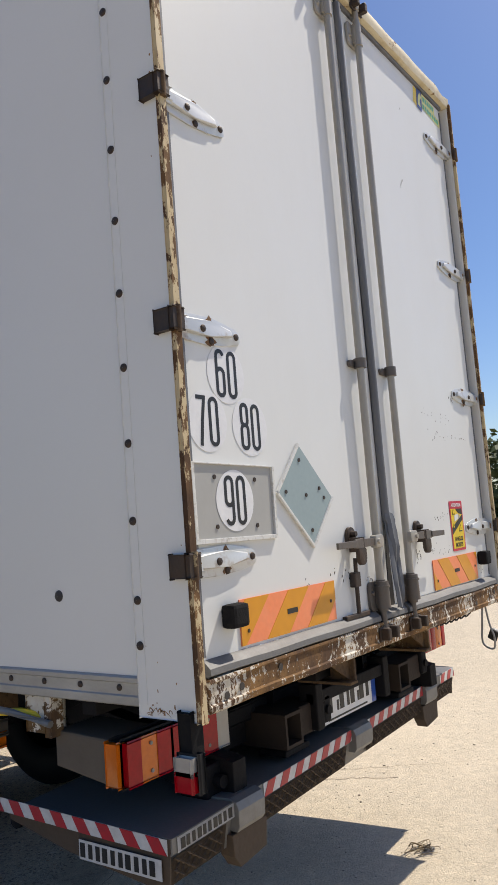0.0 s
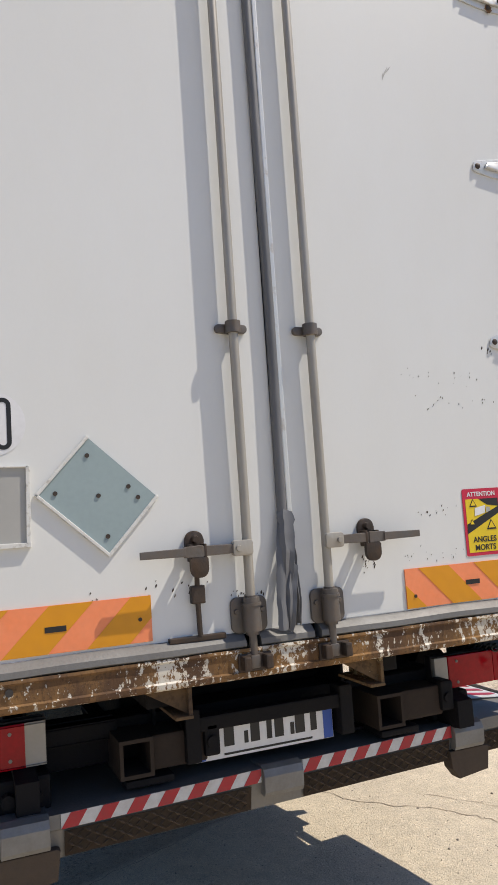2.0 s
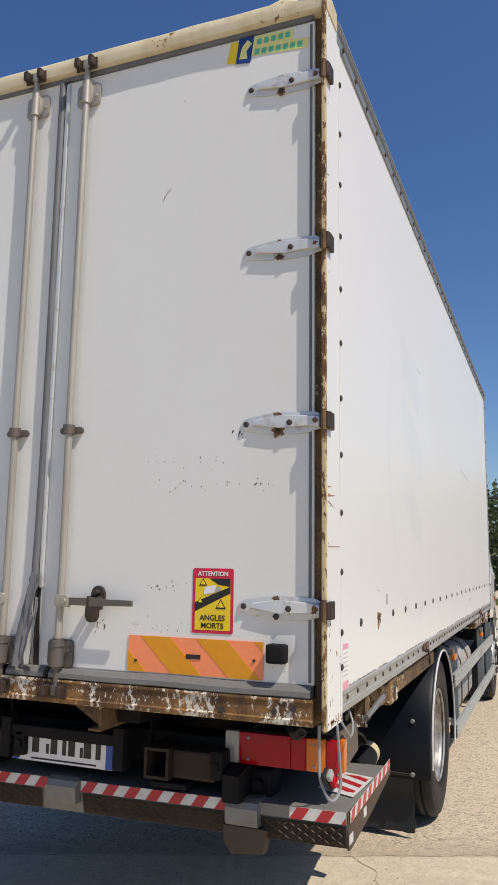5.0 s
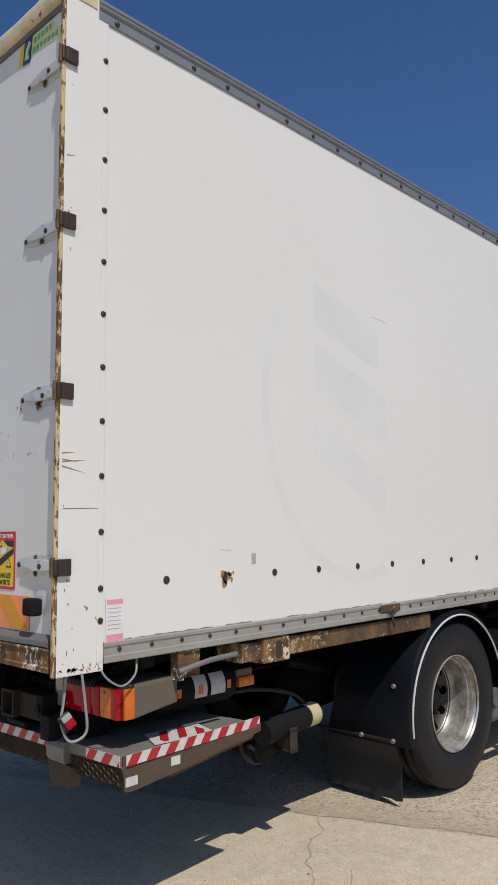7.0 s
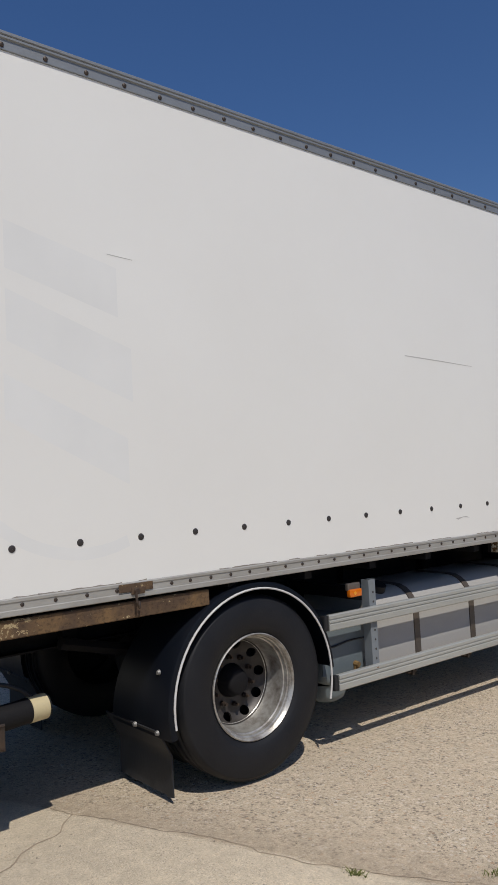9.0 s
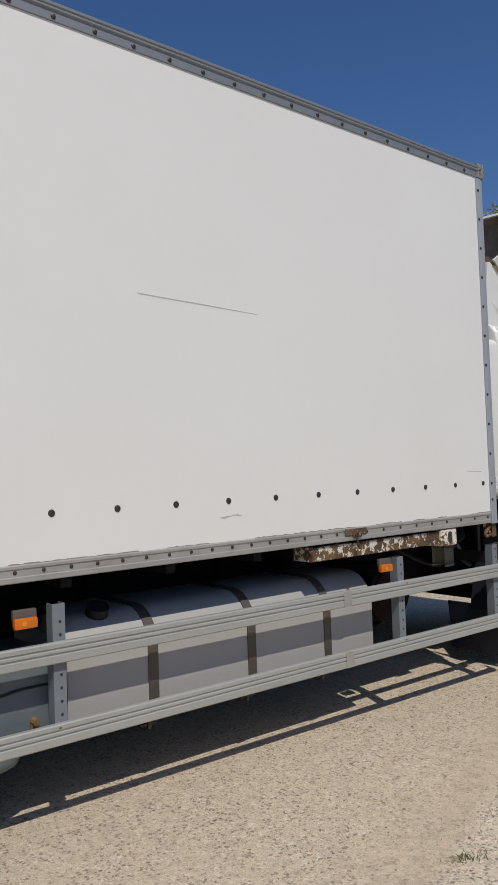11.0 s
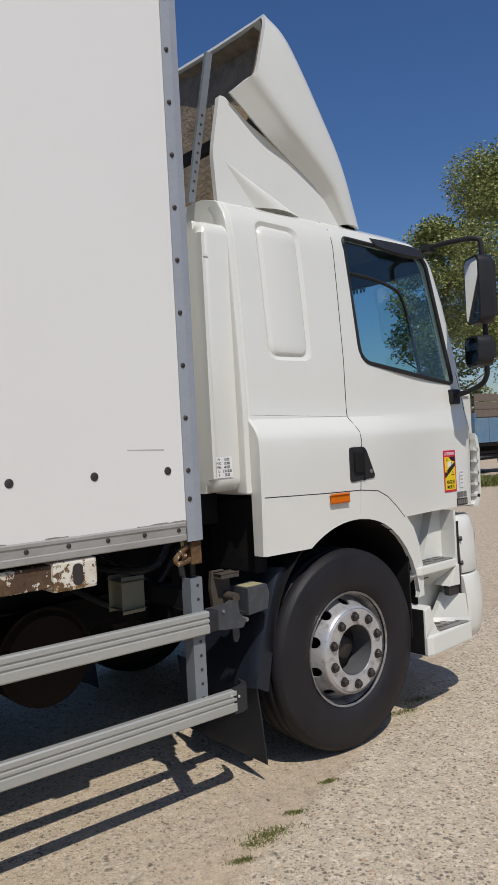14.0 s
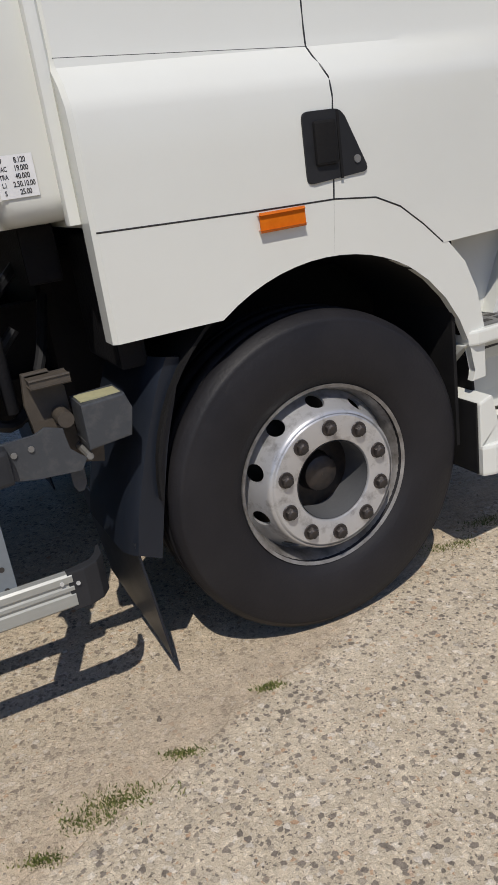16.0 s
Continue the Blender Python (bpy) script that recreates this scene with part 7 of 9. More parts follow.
    for y0, y1, z1 in ((0.252, 0.240, 2.594), (0.232, 0.222, 2.640), (0.205, 0.180, 2.622)):
        prism(bm, [(y0, 2.584), (y1, 2.584), (y1, z1), (y0, z1)], "x", -9.750, -9.748)
    part("screen_lettering", bm, GREENV, cab, "green mirrored lettering on the windscreen")


build_cab()


def build_cab_front():
    """Bumper, steps, grille corner, lamps."""
    bm = BM()
    def corner_slices(levels):
        out = []
        for z, xf, hw, back in levels:
            right = [(back, hw - 0.01, z), (-9.75, hw, z), (-9.83, hw - 0.012, z), (-9.88, hw - 0.035, z), (lerp(-9.88, xf, 0.6), hw - 0.075, z), (lerp(-9.88, xf, 0.9), hw - 0.13, z), (xf, hw - 0.2, z)]
            out.append(right + [(x, -y, zz) for x, y, zz in reversed(right)])
        return out
    loft(bm, corner_slices(((0.272, -9.86, 1.15, -9.70), (0.30, -9.93, 1.185, -9.695), (0.36, -9.98, 1.205, -9.69), (0.48, -10.01, 1.213, -9.685), (0.58, -10.01, 1.208, -9.68), (0.655, -9.995, 1.195, -9.68), (0.676, -9.97, 1.185, -9.68), (0.682, -9.95, 1.17, -9.69))))
    bump = part("bumper", bm, CABW, truck, "white front bumper with headlamps", True)
    bm = BM()
    loft(bm, corner_slices(((0.688, -9.95, 1.165, -9.70), (0.692, -9.965, 1.178, -9.685), (0.71, -9.985, 1.187, -9.676), (0.85, -9.98, 1.18, -9.675), (0.96, -9.965, 1.172, -9.675), (1.015, -9.945, 1.158, -9.68), (1.04, -9.92, 1.14, -9.69), (1.052, -9.88, 1.11, -9.71))))
    part("lamp_panel", bm, CABW, bump, "white lamp surround above the bumper", True)
    for s in (1, -1):
        bm = BM()
        bx(bm, -9.955, -9.885, s * 1.01, s * 1.105, 0.77, 0.93, 0.02)
        part("headlamp", bm, LENSW, bump, "clear headlamp corner")
        bm = BM()
        for z in (0.76, 0.91):
            cyl(bm, (-9.672, s * 1.165, z), (-9.688, s * 1.180, z), 0.014, seg=8)
        bx(bm, -9.674, -9.660, s * 1.05, s * 1.168, 0.57, 1.02)
        part("edge_gap", bm, INK, bump, "dark bumper gap")
    for s in (1, -1):
        bm = BM()
        prism(bm, [(-9.20, 1.10), (-9.66, 1.10), (-9.66, 0.42), (-9.20, 0.42)], "y", s * 0.98, s * 1.0)
        prism(bm, [(-9.66, 1.0), (-9.64, 1.0), (-9.64, 1.16), (-9.66, 1.16)] if s > 0 else [(-9.66, -1.0), (-9.64, -1.0), (-9.64, -1.16), (-9.66, -1.16)], "z", 0.70, 1.09)
        prism(bm, [(-9.64, 1.09), (-9.64, 0.72), (-9.44, 0.80), (-9.56, 1.09)], "y", s * 1.0, s * 1.06)
        well = part("step_well", bm, CABW, truck, "white cab step well with two treads")
        bm = BM()
        prism(bm, [(-9.165, s * 0.72), (-9.165, s * 1.165), (-9.178, s * 1.165), (-9.178, s * 0.72)], "z", 0.40, 1.10)
        prism(bm, [(-9.206, s * 0.90), (-9.206, s * 1.218), (-9.213, s * 1.218), (-9.213, s * 0.90)], "z", 0.295, 0.555)
        part("splash_liner", bm, RUBBER, well, "black splash liner ahead of the wheel")
        bm = BM()
        prism(bm, [(-9.22, s * 1.0), (-9.645, s * 1.0), (-9.645, s * 1.155), (-9.62, s * 1.175), (-9.25, s * 1.195), (-9.22, s * 1.18)], "z", 0.745, 0.795, bev=0.008)
        part("upper_step", bm, CABW, well, "white upper step")
        bm = BM()
        prism(bm, [(-9.215, s * 0.98), (-9.69, s * 0.98), (-9.71, s * 1.17), (-9.69, s * 1.215), (-9.26, s * 1.25), (-9.215, s * 1.235)], "z", 0.285, 0.400, bev=0.012)
        prism(bm, fillet([(-9.215, 0.39), (-9.215, 0.555), (-9.275, 0.575), (-9.30, 0.44), (-9.37, 0.39)], [0.004, 0.008, 0.014, 0.03, 0.004], 3), "y", s * 1.06, s * 1.228, bev=0.008)
        rows = []
        for z, xb, yb in ((0.399, -9.46, 1.03), (0.404, -9.51, 1.04), (0.425, -9.54, 1.05), (0.46, -9.555, 1.06), (0.52, -9.58, 1.075), (0.572, -9.605, 1.085)):
            rows.append([(xb, s * (yb - 0.03), z)] + [(lerp(xb, -9.705, u), s * lerp(yb, 1.205, u ** 0.85), z) for u in (0.0, 0.15, 0.35, 0.6, 0.85, 1.0)])
        sheet(bm, rows, thick=0.006)
        part("lower_step", bm, CABW, well, "white lower step moulding")
        for x0, x1, y0, y1, z in ((-9.27, -9.61, 1.03, 1.165, 0.7955), (-9.375, -9.672, 1.05, 1.215, 0.4005)):
            bm = BM()
            bx(bm, x1, x0, s * y0, s * y1, z, z + 0.006, 0.002)
            t = part("tread_plate", bm, GALV, truck, "grey perforated tread plate")
            for i in range(4):
                for j in range(2):
                    xx = lerp(x0, x1, 0.2 + 0.2 * i)
                    yy = lerp(y0, y1, 0.32 + 0.36 * j)
                    part("tread_slot", bx(BM(), xx - 0.03, xx + 0.012, s * (yy - 0.014), s * (yy + 0.014), z + 0.006, z + 0.0072), HOLE, t)
        # solid dark block stands for the shade inside the opening
        bm = BM()
        prism(bm, rounded(-9.674, -9.555, 0.570, 0.630, 0.012, 3), "y", s * 1.125, s * 1.160)
        part("step_shadow_gap", bm, HOLE, well, "dark block for the shaded recess")
        bm = BM()
        prism(bm, [(s * 1.17, 0.748), (s * 0.99, 0.748), (s * 0.99, 0.50), (s * 1.005, 0.50), (s * 1.03, 0.63), (s * 1.06, 0.655)], "x", -9.21, -9.648, bev=0.004)
        part("step_riser", bm, CABW, well, "white moulded riser under the upper step")
        bm = BM()
        prism(bm, [(-9.658, 0.755), (-9.658, 0.628), (-9.55, 0.632), (-9.62, 0.755)], "y", s * 1.06, s * 1.172, bev=0.004)
        part("step_cheek", bm, CABW, well, "white end cheek under the upper step")
        bm = BM()
        prism(bm, [(-9.245, 0.715), (-9.245, 0.70), (-9.40, 0.705), (-9.40, 0.72)], "y", s * 1.10, s * 1.128)
        part("grip_slot", bm, HOLE, well, "dark slot under the step")
        # air vanes on the front corner
        bm = BM()
        prism(bm, [(-9.93, 1.085), (-9.985, 1.085), (-10.02, 1.16), (-10.03, 1.46), (-10.01, 1.54), (-9.985, 1.56), (-9.985, 1.52), (-10.0, 1.44), (-9.995, 1.18), (-9.96, 1.12), (-9.93, 1.10)], "y", s * 0.93, s * 1.115, bev=0.004)
        for i in range(5):
            z = 1.15 + 0.075 * i
            prism(bm, [(-9.955, z), (-10.005, z - 0.01), (-10.005, z + 0.012), (-9.955, z + 0.016)], "y", s * 0.94, s * 1.115)
        bmesh.ops.translate(bm, verts=bm.verts, vec=(0.006, 0.008 * s, 0))
        part("corner_vane", bm, CABW, truck, "white slatted corner air vane")
    bm = BM()
    bx(bm, -10.0, -9.98, -0.9, 0.9, 1.10, 1.68, 0.006)
    part("grille", bm, BLACKP, truck, "black front grille")


build_cab_front()


def build_deflector():
    def along(pts, v):
        q = smoothpath(pts, 10)
        k = v * (len(q) - 1)
        i = min(len(q) - 2, int(k))
        return q[i].lerp(q[i + 1], k - i)
    E = [(-8.123, 1.02, 3.348), (-8.338, 1.02, 3.194), (-8.544, 1.0, 3.089), (-8.75, 0.99, 2.972), (-8.90, 0.98, 2.80)]
    R = [(-8.239, 1.10, 3.455), (-8.46, 1.09, 3.28), (-8.66, 1.07, 3.13), (-8.83, 1.05, 2.99), (-8.96, 1.03, 2.80)]
    C = [(-8.356, 1.06, 3.794), (-8.516, 1.06, 3.69), (-8.758, 1.05, 3.359), (-8.926, 1.03, 3.116), (-9.075, 1.0, 2.80)]
    T = [(-8.46, 0, 3.93), (-8.90, 0, 3.74), (-9.25, 0, 3.35), (-9.44, 0, 3.0), (-9.50, 0, 2.80)]
    rows, lin = [], []
    nv = 30
    for j in range(nv + 1):
        v = j / nv
        e, q, c, t = along(E, v), along(R, v), along(C, v), along(T, v)
        half = smoothpath([e, e.lerp(q, 0.6), q, q.lerp(c, 0.45) + Vector((0, 0.012, 0)), c, c.lerp(t, 0.12) + Vector((-0.015, 0, 0.02)), c.lerp(t, 0.45), c.lerp(t, 0.75), t], 4)
        row = half + [Vector((p.x, -p.y, p.z)) for p in reversed(half[:-1])]
        rows.append(row)
        lin.append([Vector((p.x - 0.006, p.y * 0.962, p.z - 0.034 * min(1.0, max(0.0, (1.09 - abs(p.y)) / 0.2)))) for p in row[7:-7]])
    bm = BM()
    sheet(bm, rows, thick=0.024)
    d = part("roof_deflector", bm, CABW, truck, "white curved roof air deflector", True)
    bm = BM()
    sheet(bm, lin[:-3], thick=0.004)
    part("lining", bm, FOAM, d, "stained brown fibre lining", True)
    for s in (1, -1):
        bm = BM()
        out = fillet([(-8.03, 2.775), (-8.015, 3.04), (-8.075, 3.335), (-8.11, 3.335), (-8.262, 3.235), (-8.33, 3.205), (-8.615, 3.108), (-8.945, 2.79)], [0.01, 0.05, 0.011, 0.011, 0.02, 0.02, 0.05, 0.01], 4)
        prism(bm, out, "y", s * 0.962, s * 0.990)
        fin = part("deflector_fin", bm, CABW, truck, "white triangular deflector side fin")
        bm = BM()
        rows = []
        for i in range(13):
            t = i / 12
            x0, z0 = lerp(-8.07, -8.27, t), lerp(3.02, 2.80, t)
            x1, z1 = lerp(-8.09, -8.60, t), lerp(3.005, 2.80, t)
            rows.append([(lerp(x0, x1, u), s * (0.989 + 0.045 * t * math.sin(math.pi * u) ** 1.2), lerp(z0, z1, u)) for u in [k / 8 for k in range(9)]])
        sheet(bm, rows, thick=0.003)
        part("fin_flare", bm, CABW, fin, "", True)
        bm = BM()
        prism(bm, [(-7.924, 2.80), (-7.964, 2.80), (-8.128, 3.60), (-8.088, 3.60)], "y", s * 0.87, s * 0.89)
        strut = part("strut", bm, POSTM, d, "grey perforated strut")
        for i in range(9):
            z = 2.86 + 0.05 * i
            bm = BM()
            cyl(bm, (0, 0.0002, 0), (0, 0.0012, 0), 0.007, seg=8)
            part("strut_hole", bm, HOLE, strut, at=pose(-7.944 - 0.205 * (z - 2.80), s * 0.89, z, 0, 0, 0 if s > 0 else 180))
    bm = BM()
    rows = [[(x, y, z) for y in (-0.93, -0.4, 0.0, 0.4, 0.93)] for x, z in ((-8.50, 3.86), (-8.46, 3.5), (-8.44, 3.1), (-8.42, 2.79))]
    sheet(bm, rows, thick=0.01)
    part("bulkhead", bm, FOAM, d, "brown stained inner bulkhead")
    for s in (1, -1):
        bm = BM()
        prism(bm, [(-8.06, 2.79), (-8.07, 3.30), (-8.14, 3.34), (-8.45, 3.34), (-8.45, 2.79)] if s > 0 else [(-7.96, 2.79), (-7.99, 3.50), (-8.30, 3.58), (-8.45, 3.58), (-8.45, 2.79)], "y", s * 0.925, s * 0.935)
        part("side_lining", bm, FOAM, d, "brown fibre side lining")
    bm = BM()
    bx(bm, -8.3, -8.26, -0.92, 0.92, 3.2, 3.26, 0.004)
    part("deflector_brace", bm, CHASSIS, d, "dark brace")


build_deflector()


def build_mirrors(s):
    """Two mirror heads on a bent tubular arm."""
    bm = BM()
    pts = smoothpath([(-9.66, s * 1.06, 2.745), (-9.70, s * 1.20, 2.755), (-9.745, s * 1.34, 2.75), (-9.765, s * 1.37, 2.70), (-9.765, s * 1.37, 2.4), (-9.765, s * 1.37, 2.0), (-9.765, s * 1.36, 1.90), (-9.76, s * 1.30, 1.845), (-9.76, s * 1.13, 1.80)], 6)
    tube(bm, pts, 0.0165, 10)
    arm = part("mirror_arm", bm, BLACKP, truck, "black tubular mirror arm with two mirrors", True)
    bm = BM()
    bx(bm, -9.80, -9.72, s * 1.07, s * 1.15, 1.75, 1.845, 0.012)
    part("arm_mount", bm, BLACKP, arm, "black arm mount")
    bm = BM()
    bx(bm, -9.70, -9.62, s * 1.03, s * 1.085, 2.715, 2.765, 0.01)
    part("arm_mount", bm, BLACKP, arm, "black arm mount")
    for z0, z1, x0, x1, y0, y1 in ((2.22, 2.625, -9.715, -9.82, 1.275, 1.465), (1.965, 2.145, -9.69, -9.80, 1.27, 1.45)):
        bm = BM()
        prism(bm, [(s * a, b) for a, b in rounded(y0, y1, z0, z1, 0.045, 5)], "x", x1, x0)
        es = [e for e in bm.edges if all(abs(v.co.x - x1) < 1e-4 for v in e.verts)]
        bmesh.ops.bevel(bm, geom=es, offset=0.035, segments=3, affect="EDGES", profile=0.5)
        m = Matrix.Translation((x0, s * y0, z0)) @ pose(0, 0, 0, 0, 0, -s * 30) @ Matrix.Translation((-x0, -s * y0, -z0))
        for v in bm.verts:
            v.co = m @ v.co
        head = part("mirror_head", bm, BLACKP, truck, "black mirror housing", True)
        bm = BM()
        prism(bm, [(s * a, b) for a, b in rounded(y0 + 0.014, y1 - 0.014, z0 + 0.014, z1 - 0.014, 0.035, 5)], "x", x0, x0 + 0.004)
        for v in bm.verts:
            v.co = m @ v.co
        part("mirror_glass", bm, MIRROR, head, "mirror glass")


build_mirrors(1)
build_mirrors(-1)

# ---- the truck: plates, discs and stickers ----
def marker_board(y0, y1, z0, z1, s):
    """Orange and ochre striped rear marking board."""
    w, h = y1 - y0, z1 - z0
    b = part("marker_board", plate([(0, 0), (w, 0), (w, h), (0, h)], 0.004), ORANGE, truck, "orange and ochre striped marker board, riveted", at=rear_at(y0, z0, 0.0005))
    step = 0.235
    for k in range(-2, 4):
        x = k * step + (0.055 if s > 0 else 0.13)
        poly = [(x + (h if s > 0 else 0), 0), (x + 0.125 + (h if s > 0 else 0), 0), (x + 0.125 + (0 if s > 0 else h), h), (x + (0 if s > 0 else h), h)]
        poly = clip(poly, 0, w, 0, h)
        if len(poly) > 2:
            part("ochre_stripe", plate(poly, 0.0012, z0=0.0041), OCHRE, b, "ochre stripe")
    part("maker_mark", plate([(w / 2 - 0.03, h * 0.44), (w / 2 + 0.03, h * 0.44), (w / 2 + 0.03, h * 0.56), (w / 2 - 0.03, h * 0.56)], 0.001, z0=0.0055), INK, b, "dark mark bar")
    for x in (0.035, w - 0.035):
        part("screw", plate(disc_poly(0.006, 10), 0.002, z0=0.0055), IRON, b, at=pose(x, h * 0.3 if x < 0.1 else h * 0.5, 0))


marker_board(0.447, 1.006, 1.297, 1.431, 1)
marker_board(-1.006, -0.447, 1.300, 1.434, -1)
for y in (1.028, -1.092):
    bm = BM()
    bx(bm, 0.0, 0.05, y, y + 0.075, 1.362, 1.43, 0.012)
    part("rubber_buffer", bm, RUBBER, truck, "black rubber door buffer")

for text, y, z in (("60", -0.984, 2.114), ("70", -1.090, 1.962), ("80", -0.878, 1.957), ("90", -0.991, 1.727)):
    x = 0.0006 if text != "90" else 0.0065
    d = part("speed_disc", plate(disc_poly(0.092, 48), 0.0008), DISC, truck, f"white round speed disc reading {text}", at=rear_at(y, z, x))
    for ch, cx in zip(text, (-0.029, 0.029)):
        bm = BM()
        digit(bm, ch, cx, 0.034, 0.137, 0.0125)
        part("digit", bm, INK, d, "black narrow digit", at=pose(0, 0, 0.0009))
part("backing_plate", plate([(-1.182, 1.614), (-0.790, 1.610), (-0.786, 1.832), (-1.184, 1.838)], 0.004), GREYPL, truck, "warm grey riveted backing plate", at=rear_at(0, 0, 0.002))
bm = BM()
for poly in ([(-1.190, 1.606), (-0.784, 1.602), (-0.784, 1.616), (-1.190, 1.620)], [(-0.797, 1.612), (-0.785, 1.612), (-0.780, 1.834), (-0.792, 1.834)], [(-1.190, 1.616), (-1.178, 1.616), (-1.180, 1.840), (-1.192, 1.840)], [(-1.185, 1.835), (-0.785, 1.829), (-0.785, 1.834), (-1.185, 1.840)]):
    prism(bm, poly, "x", 0.001, 0.013, bev=0.0015)
part("plate_edge", bm, EDGEW, truck, "scuffed white metal frame of the plate")
rv = None
for y, z in ((-1.085, 1.797), (-0.885, 1.790), (-1.085, 1.652), (-0.887, 1.648)):
    mm = rear_at(y, z, 0.006)
    rv = again(rv, mm) if rv else part("plate_rivet", plate(disc_poly(0.007, 10), 0.003), IRON, truck, "dark plate rivet", at=mm)

# oblong hazard plate holder hung on its corner
m = rear_at(-0.588, 1.738, 0.003) @ pose(0, 0, 0, 0, 0, -42.5)
dia = part("hazard_plate", plate(rounded(-0.136, 0.136, -0.111, 0.111, 0.006, 3), 0.004), TEALPL, truck, "blank grey-green hazard plate with rivets", at=m)
bm = BM()
for a, b, c, d in ((-0.142, -0.132, -0.117, 0.113), (0.132, 0.142, -0.117, 0.113), (-0.142, 0.142, -0.118, -0.108)):
    bx(bm, a, b, c, d, -0.002, 0.009, 0.002)
part("edge_trim", bm, EDGEW, dia, "white edge trim")
rv = None
for x, y in ((0, 0), (-0.102, 0.069), (-0.100, -0.075), (0.051, 0.078), (0.094, 0.072), (0.098, -0.074)):
    mm = pose(x, y, 0.004)
    rv = again(rv, mm) if rv else part("rivet", plate(disc_poly(0.0068, 10), 0.003), IRON, dia, "dark rivet", at=mm)


def warning_sticker(m, w, h, label):
    """Blind-spot warning: crimson frame, black and yellow field with a small truck, two lines of words."""
    st = part("warning_sticker", plate(rounded(-w / 2, w / 2, -h / 2, h / 2, 0.008, 4), 0.001), MAGENTA, truck, label, at=m)
    iw, top = w * 0.43, h * 0.345
    part("yellow_field", plate([(-iw, -h * 0.45), (iw, -h * 0.45), (iw, top), (-iw, top)], 0.0006, z0=0.0011), YELLOW, st)
    part("dark_wedge", plate([(-iw, -h * 0.03), (-iw, -h * 0.17), (iw, h * 0.12), (iw, h * 0.22), (0, h * 0.10)], 0.0005, z0=0.0018), INK, st)
    part("dark_wedge", plate([(-iw * 0.2, top), (iw, top), (iw, h * 0.22), (iw * 0.3, h * 0.25)], 0.0005, z0=0.0018), INK, st)
    part("truck_icon", plate([(-w * 0.22, h * 0.09), (w * 0.06, h * 0.13), (w * 0.08, h * 0.245), (-w * 0.20, h * 0.21)], 0.0006, z0=0.0025), DISC, st)
    part("truck_icon", plate([(w * 0.085, h * 0.135), (w * 0.20, h * 0.155), (w * 0.19, h * 0.215), (w * 0.095, h * 0.22)], 0.0005, z0=0.0032), GREYPL, st)
    for cx, cy, r in ((-w * 0.24, h * 0.285, 0.10), (w * 0.20, -h * 0.05, 0.13), (-w * 0.30, h * 0.0, 0.08)):
        r *= w
        tri = [(cx - r, cy - r * 0.8), (cx + r, cy - r * 0.8), (cx, cy + r * 0.9)]
        part("triangle_icon", plate(tri, 0.0005, z0=0.0025), INK, st)
        part("triangle_icon", plate([((a - cx) * 0.66 + cx, (b - cy) * 0.66 + cy) for a, b in tri], 0.0005, z0=0.0031), YELLOW, st)
    letters("lettering", "ATTENTION", h * 0.095, pose(0, h * 0.415, 0.0016), DISC, st, "", w / 0.168 * 0.98, 0.0005, 0.0004)
    letters("lettering", "ANGLES", h * 0.118, pose(0, -h * 0.265, 0.0024), INK, st, "", w / 0.168 * 1.0, 0.0005, 0.0004)
    letters("lettering", "MORTS", h * 0.118, pose(0, -h * 0.385, 0.0024), INK, st, "", w / 0.168 * 1.0, 0.0005, 0.0004)


warning_sticker(rear_at(0.800, 1.572, 0.0012), 0.168, 0.240, "crimson and yellow blind-spot warning sticker on the rear door")
xs_, zs_ = -9.640, 1.334
ya, yb = cab_side(-9.58, zs_), cab_side(-9.70, zs_)
yaw_ = math.degrees(math.atan2(ya - yb, 0.12))
m = Matrix.Translation((xs_, (ya + yb) / 2 + 0.0025, zs_)) @ pose(0, 0, 0, 0, 0, yaw_) @ side_at(0, 0, 0)
warning_sticker(m, 0.125, 0.258, "crimson and yellow blind-spot warning sticker on the cab door")
small = Matrix.Translation((-9.76, cab_side(-9.76, 1.22) + 0.0025, 1.28)) @ pose(0, 0, 0, 0, 0, yaw_ + 2) @ side_at(0, 0, 0)
b = part("small_sticker", plate(rounded(-0.022, 0.022, -0.055, 0.055, 0.006, 3), 0.0008), DISC, truck, "pale small sticker with grey bars", at=small)
for i in range(4):
    part("text_bar", plate([(-0.016, 0.035 - 0.022 * i), (0.016, 0.035 - 0.022 * i), (0.016, 0.044 - 0.022 * i), (-0.016, 0.044 - 0.022 * i)], 0.0004, z0=0.0009), GREYPL, b)
badge = Matrix.Translation((-9.755, cab_side(-9.755, 1.17) + 0.0025, 1.165)) @ pose(0, 0, 0, 0, 0, yaw_ + 2) @ side_at(0, 0, 0)
b = part("model_badge", plate([(-0.058, -0.052), (0.058, -0.052), (0.058, -0.008), (-0.058, -0.008)], 0.002), IRON, truck, "dark model badge with pale bars", at=badge)
for i in range(5):
    part("character_bar", plate([(-0.05 + 0.021 * i, -0.044), (-0.034 + 0.021 * i, -0.044), (-0.034 + 0.021 * i, -0.016), (-0.05 + 0.021 * i, -0.016)], 0.0008, z0=0.0021), GALV, b)
for i in range(3):
    part("maker_bar", plate([(-0.05 + 0.036 * i, 0.0), (-0.02 + 0.036 * i, 0.0), (-0.02 + 0.036 * i, 0.034), (-0.05 + 0.036 * i, 0.034)], 0.0015), GALV, b)

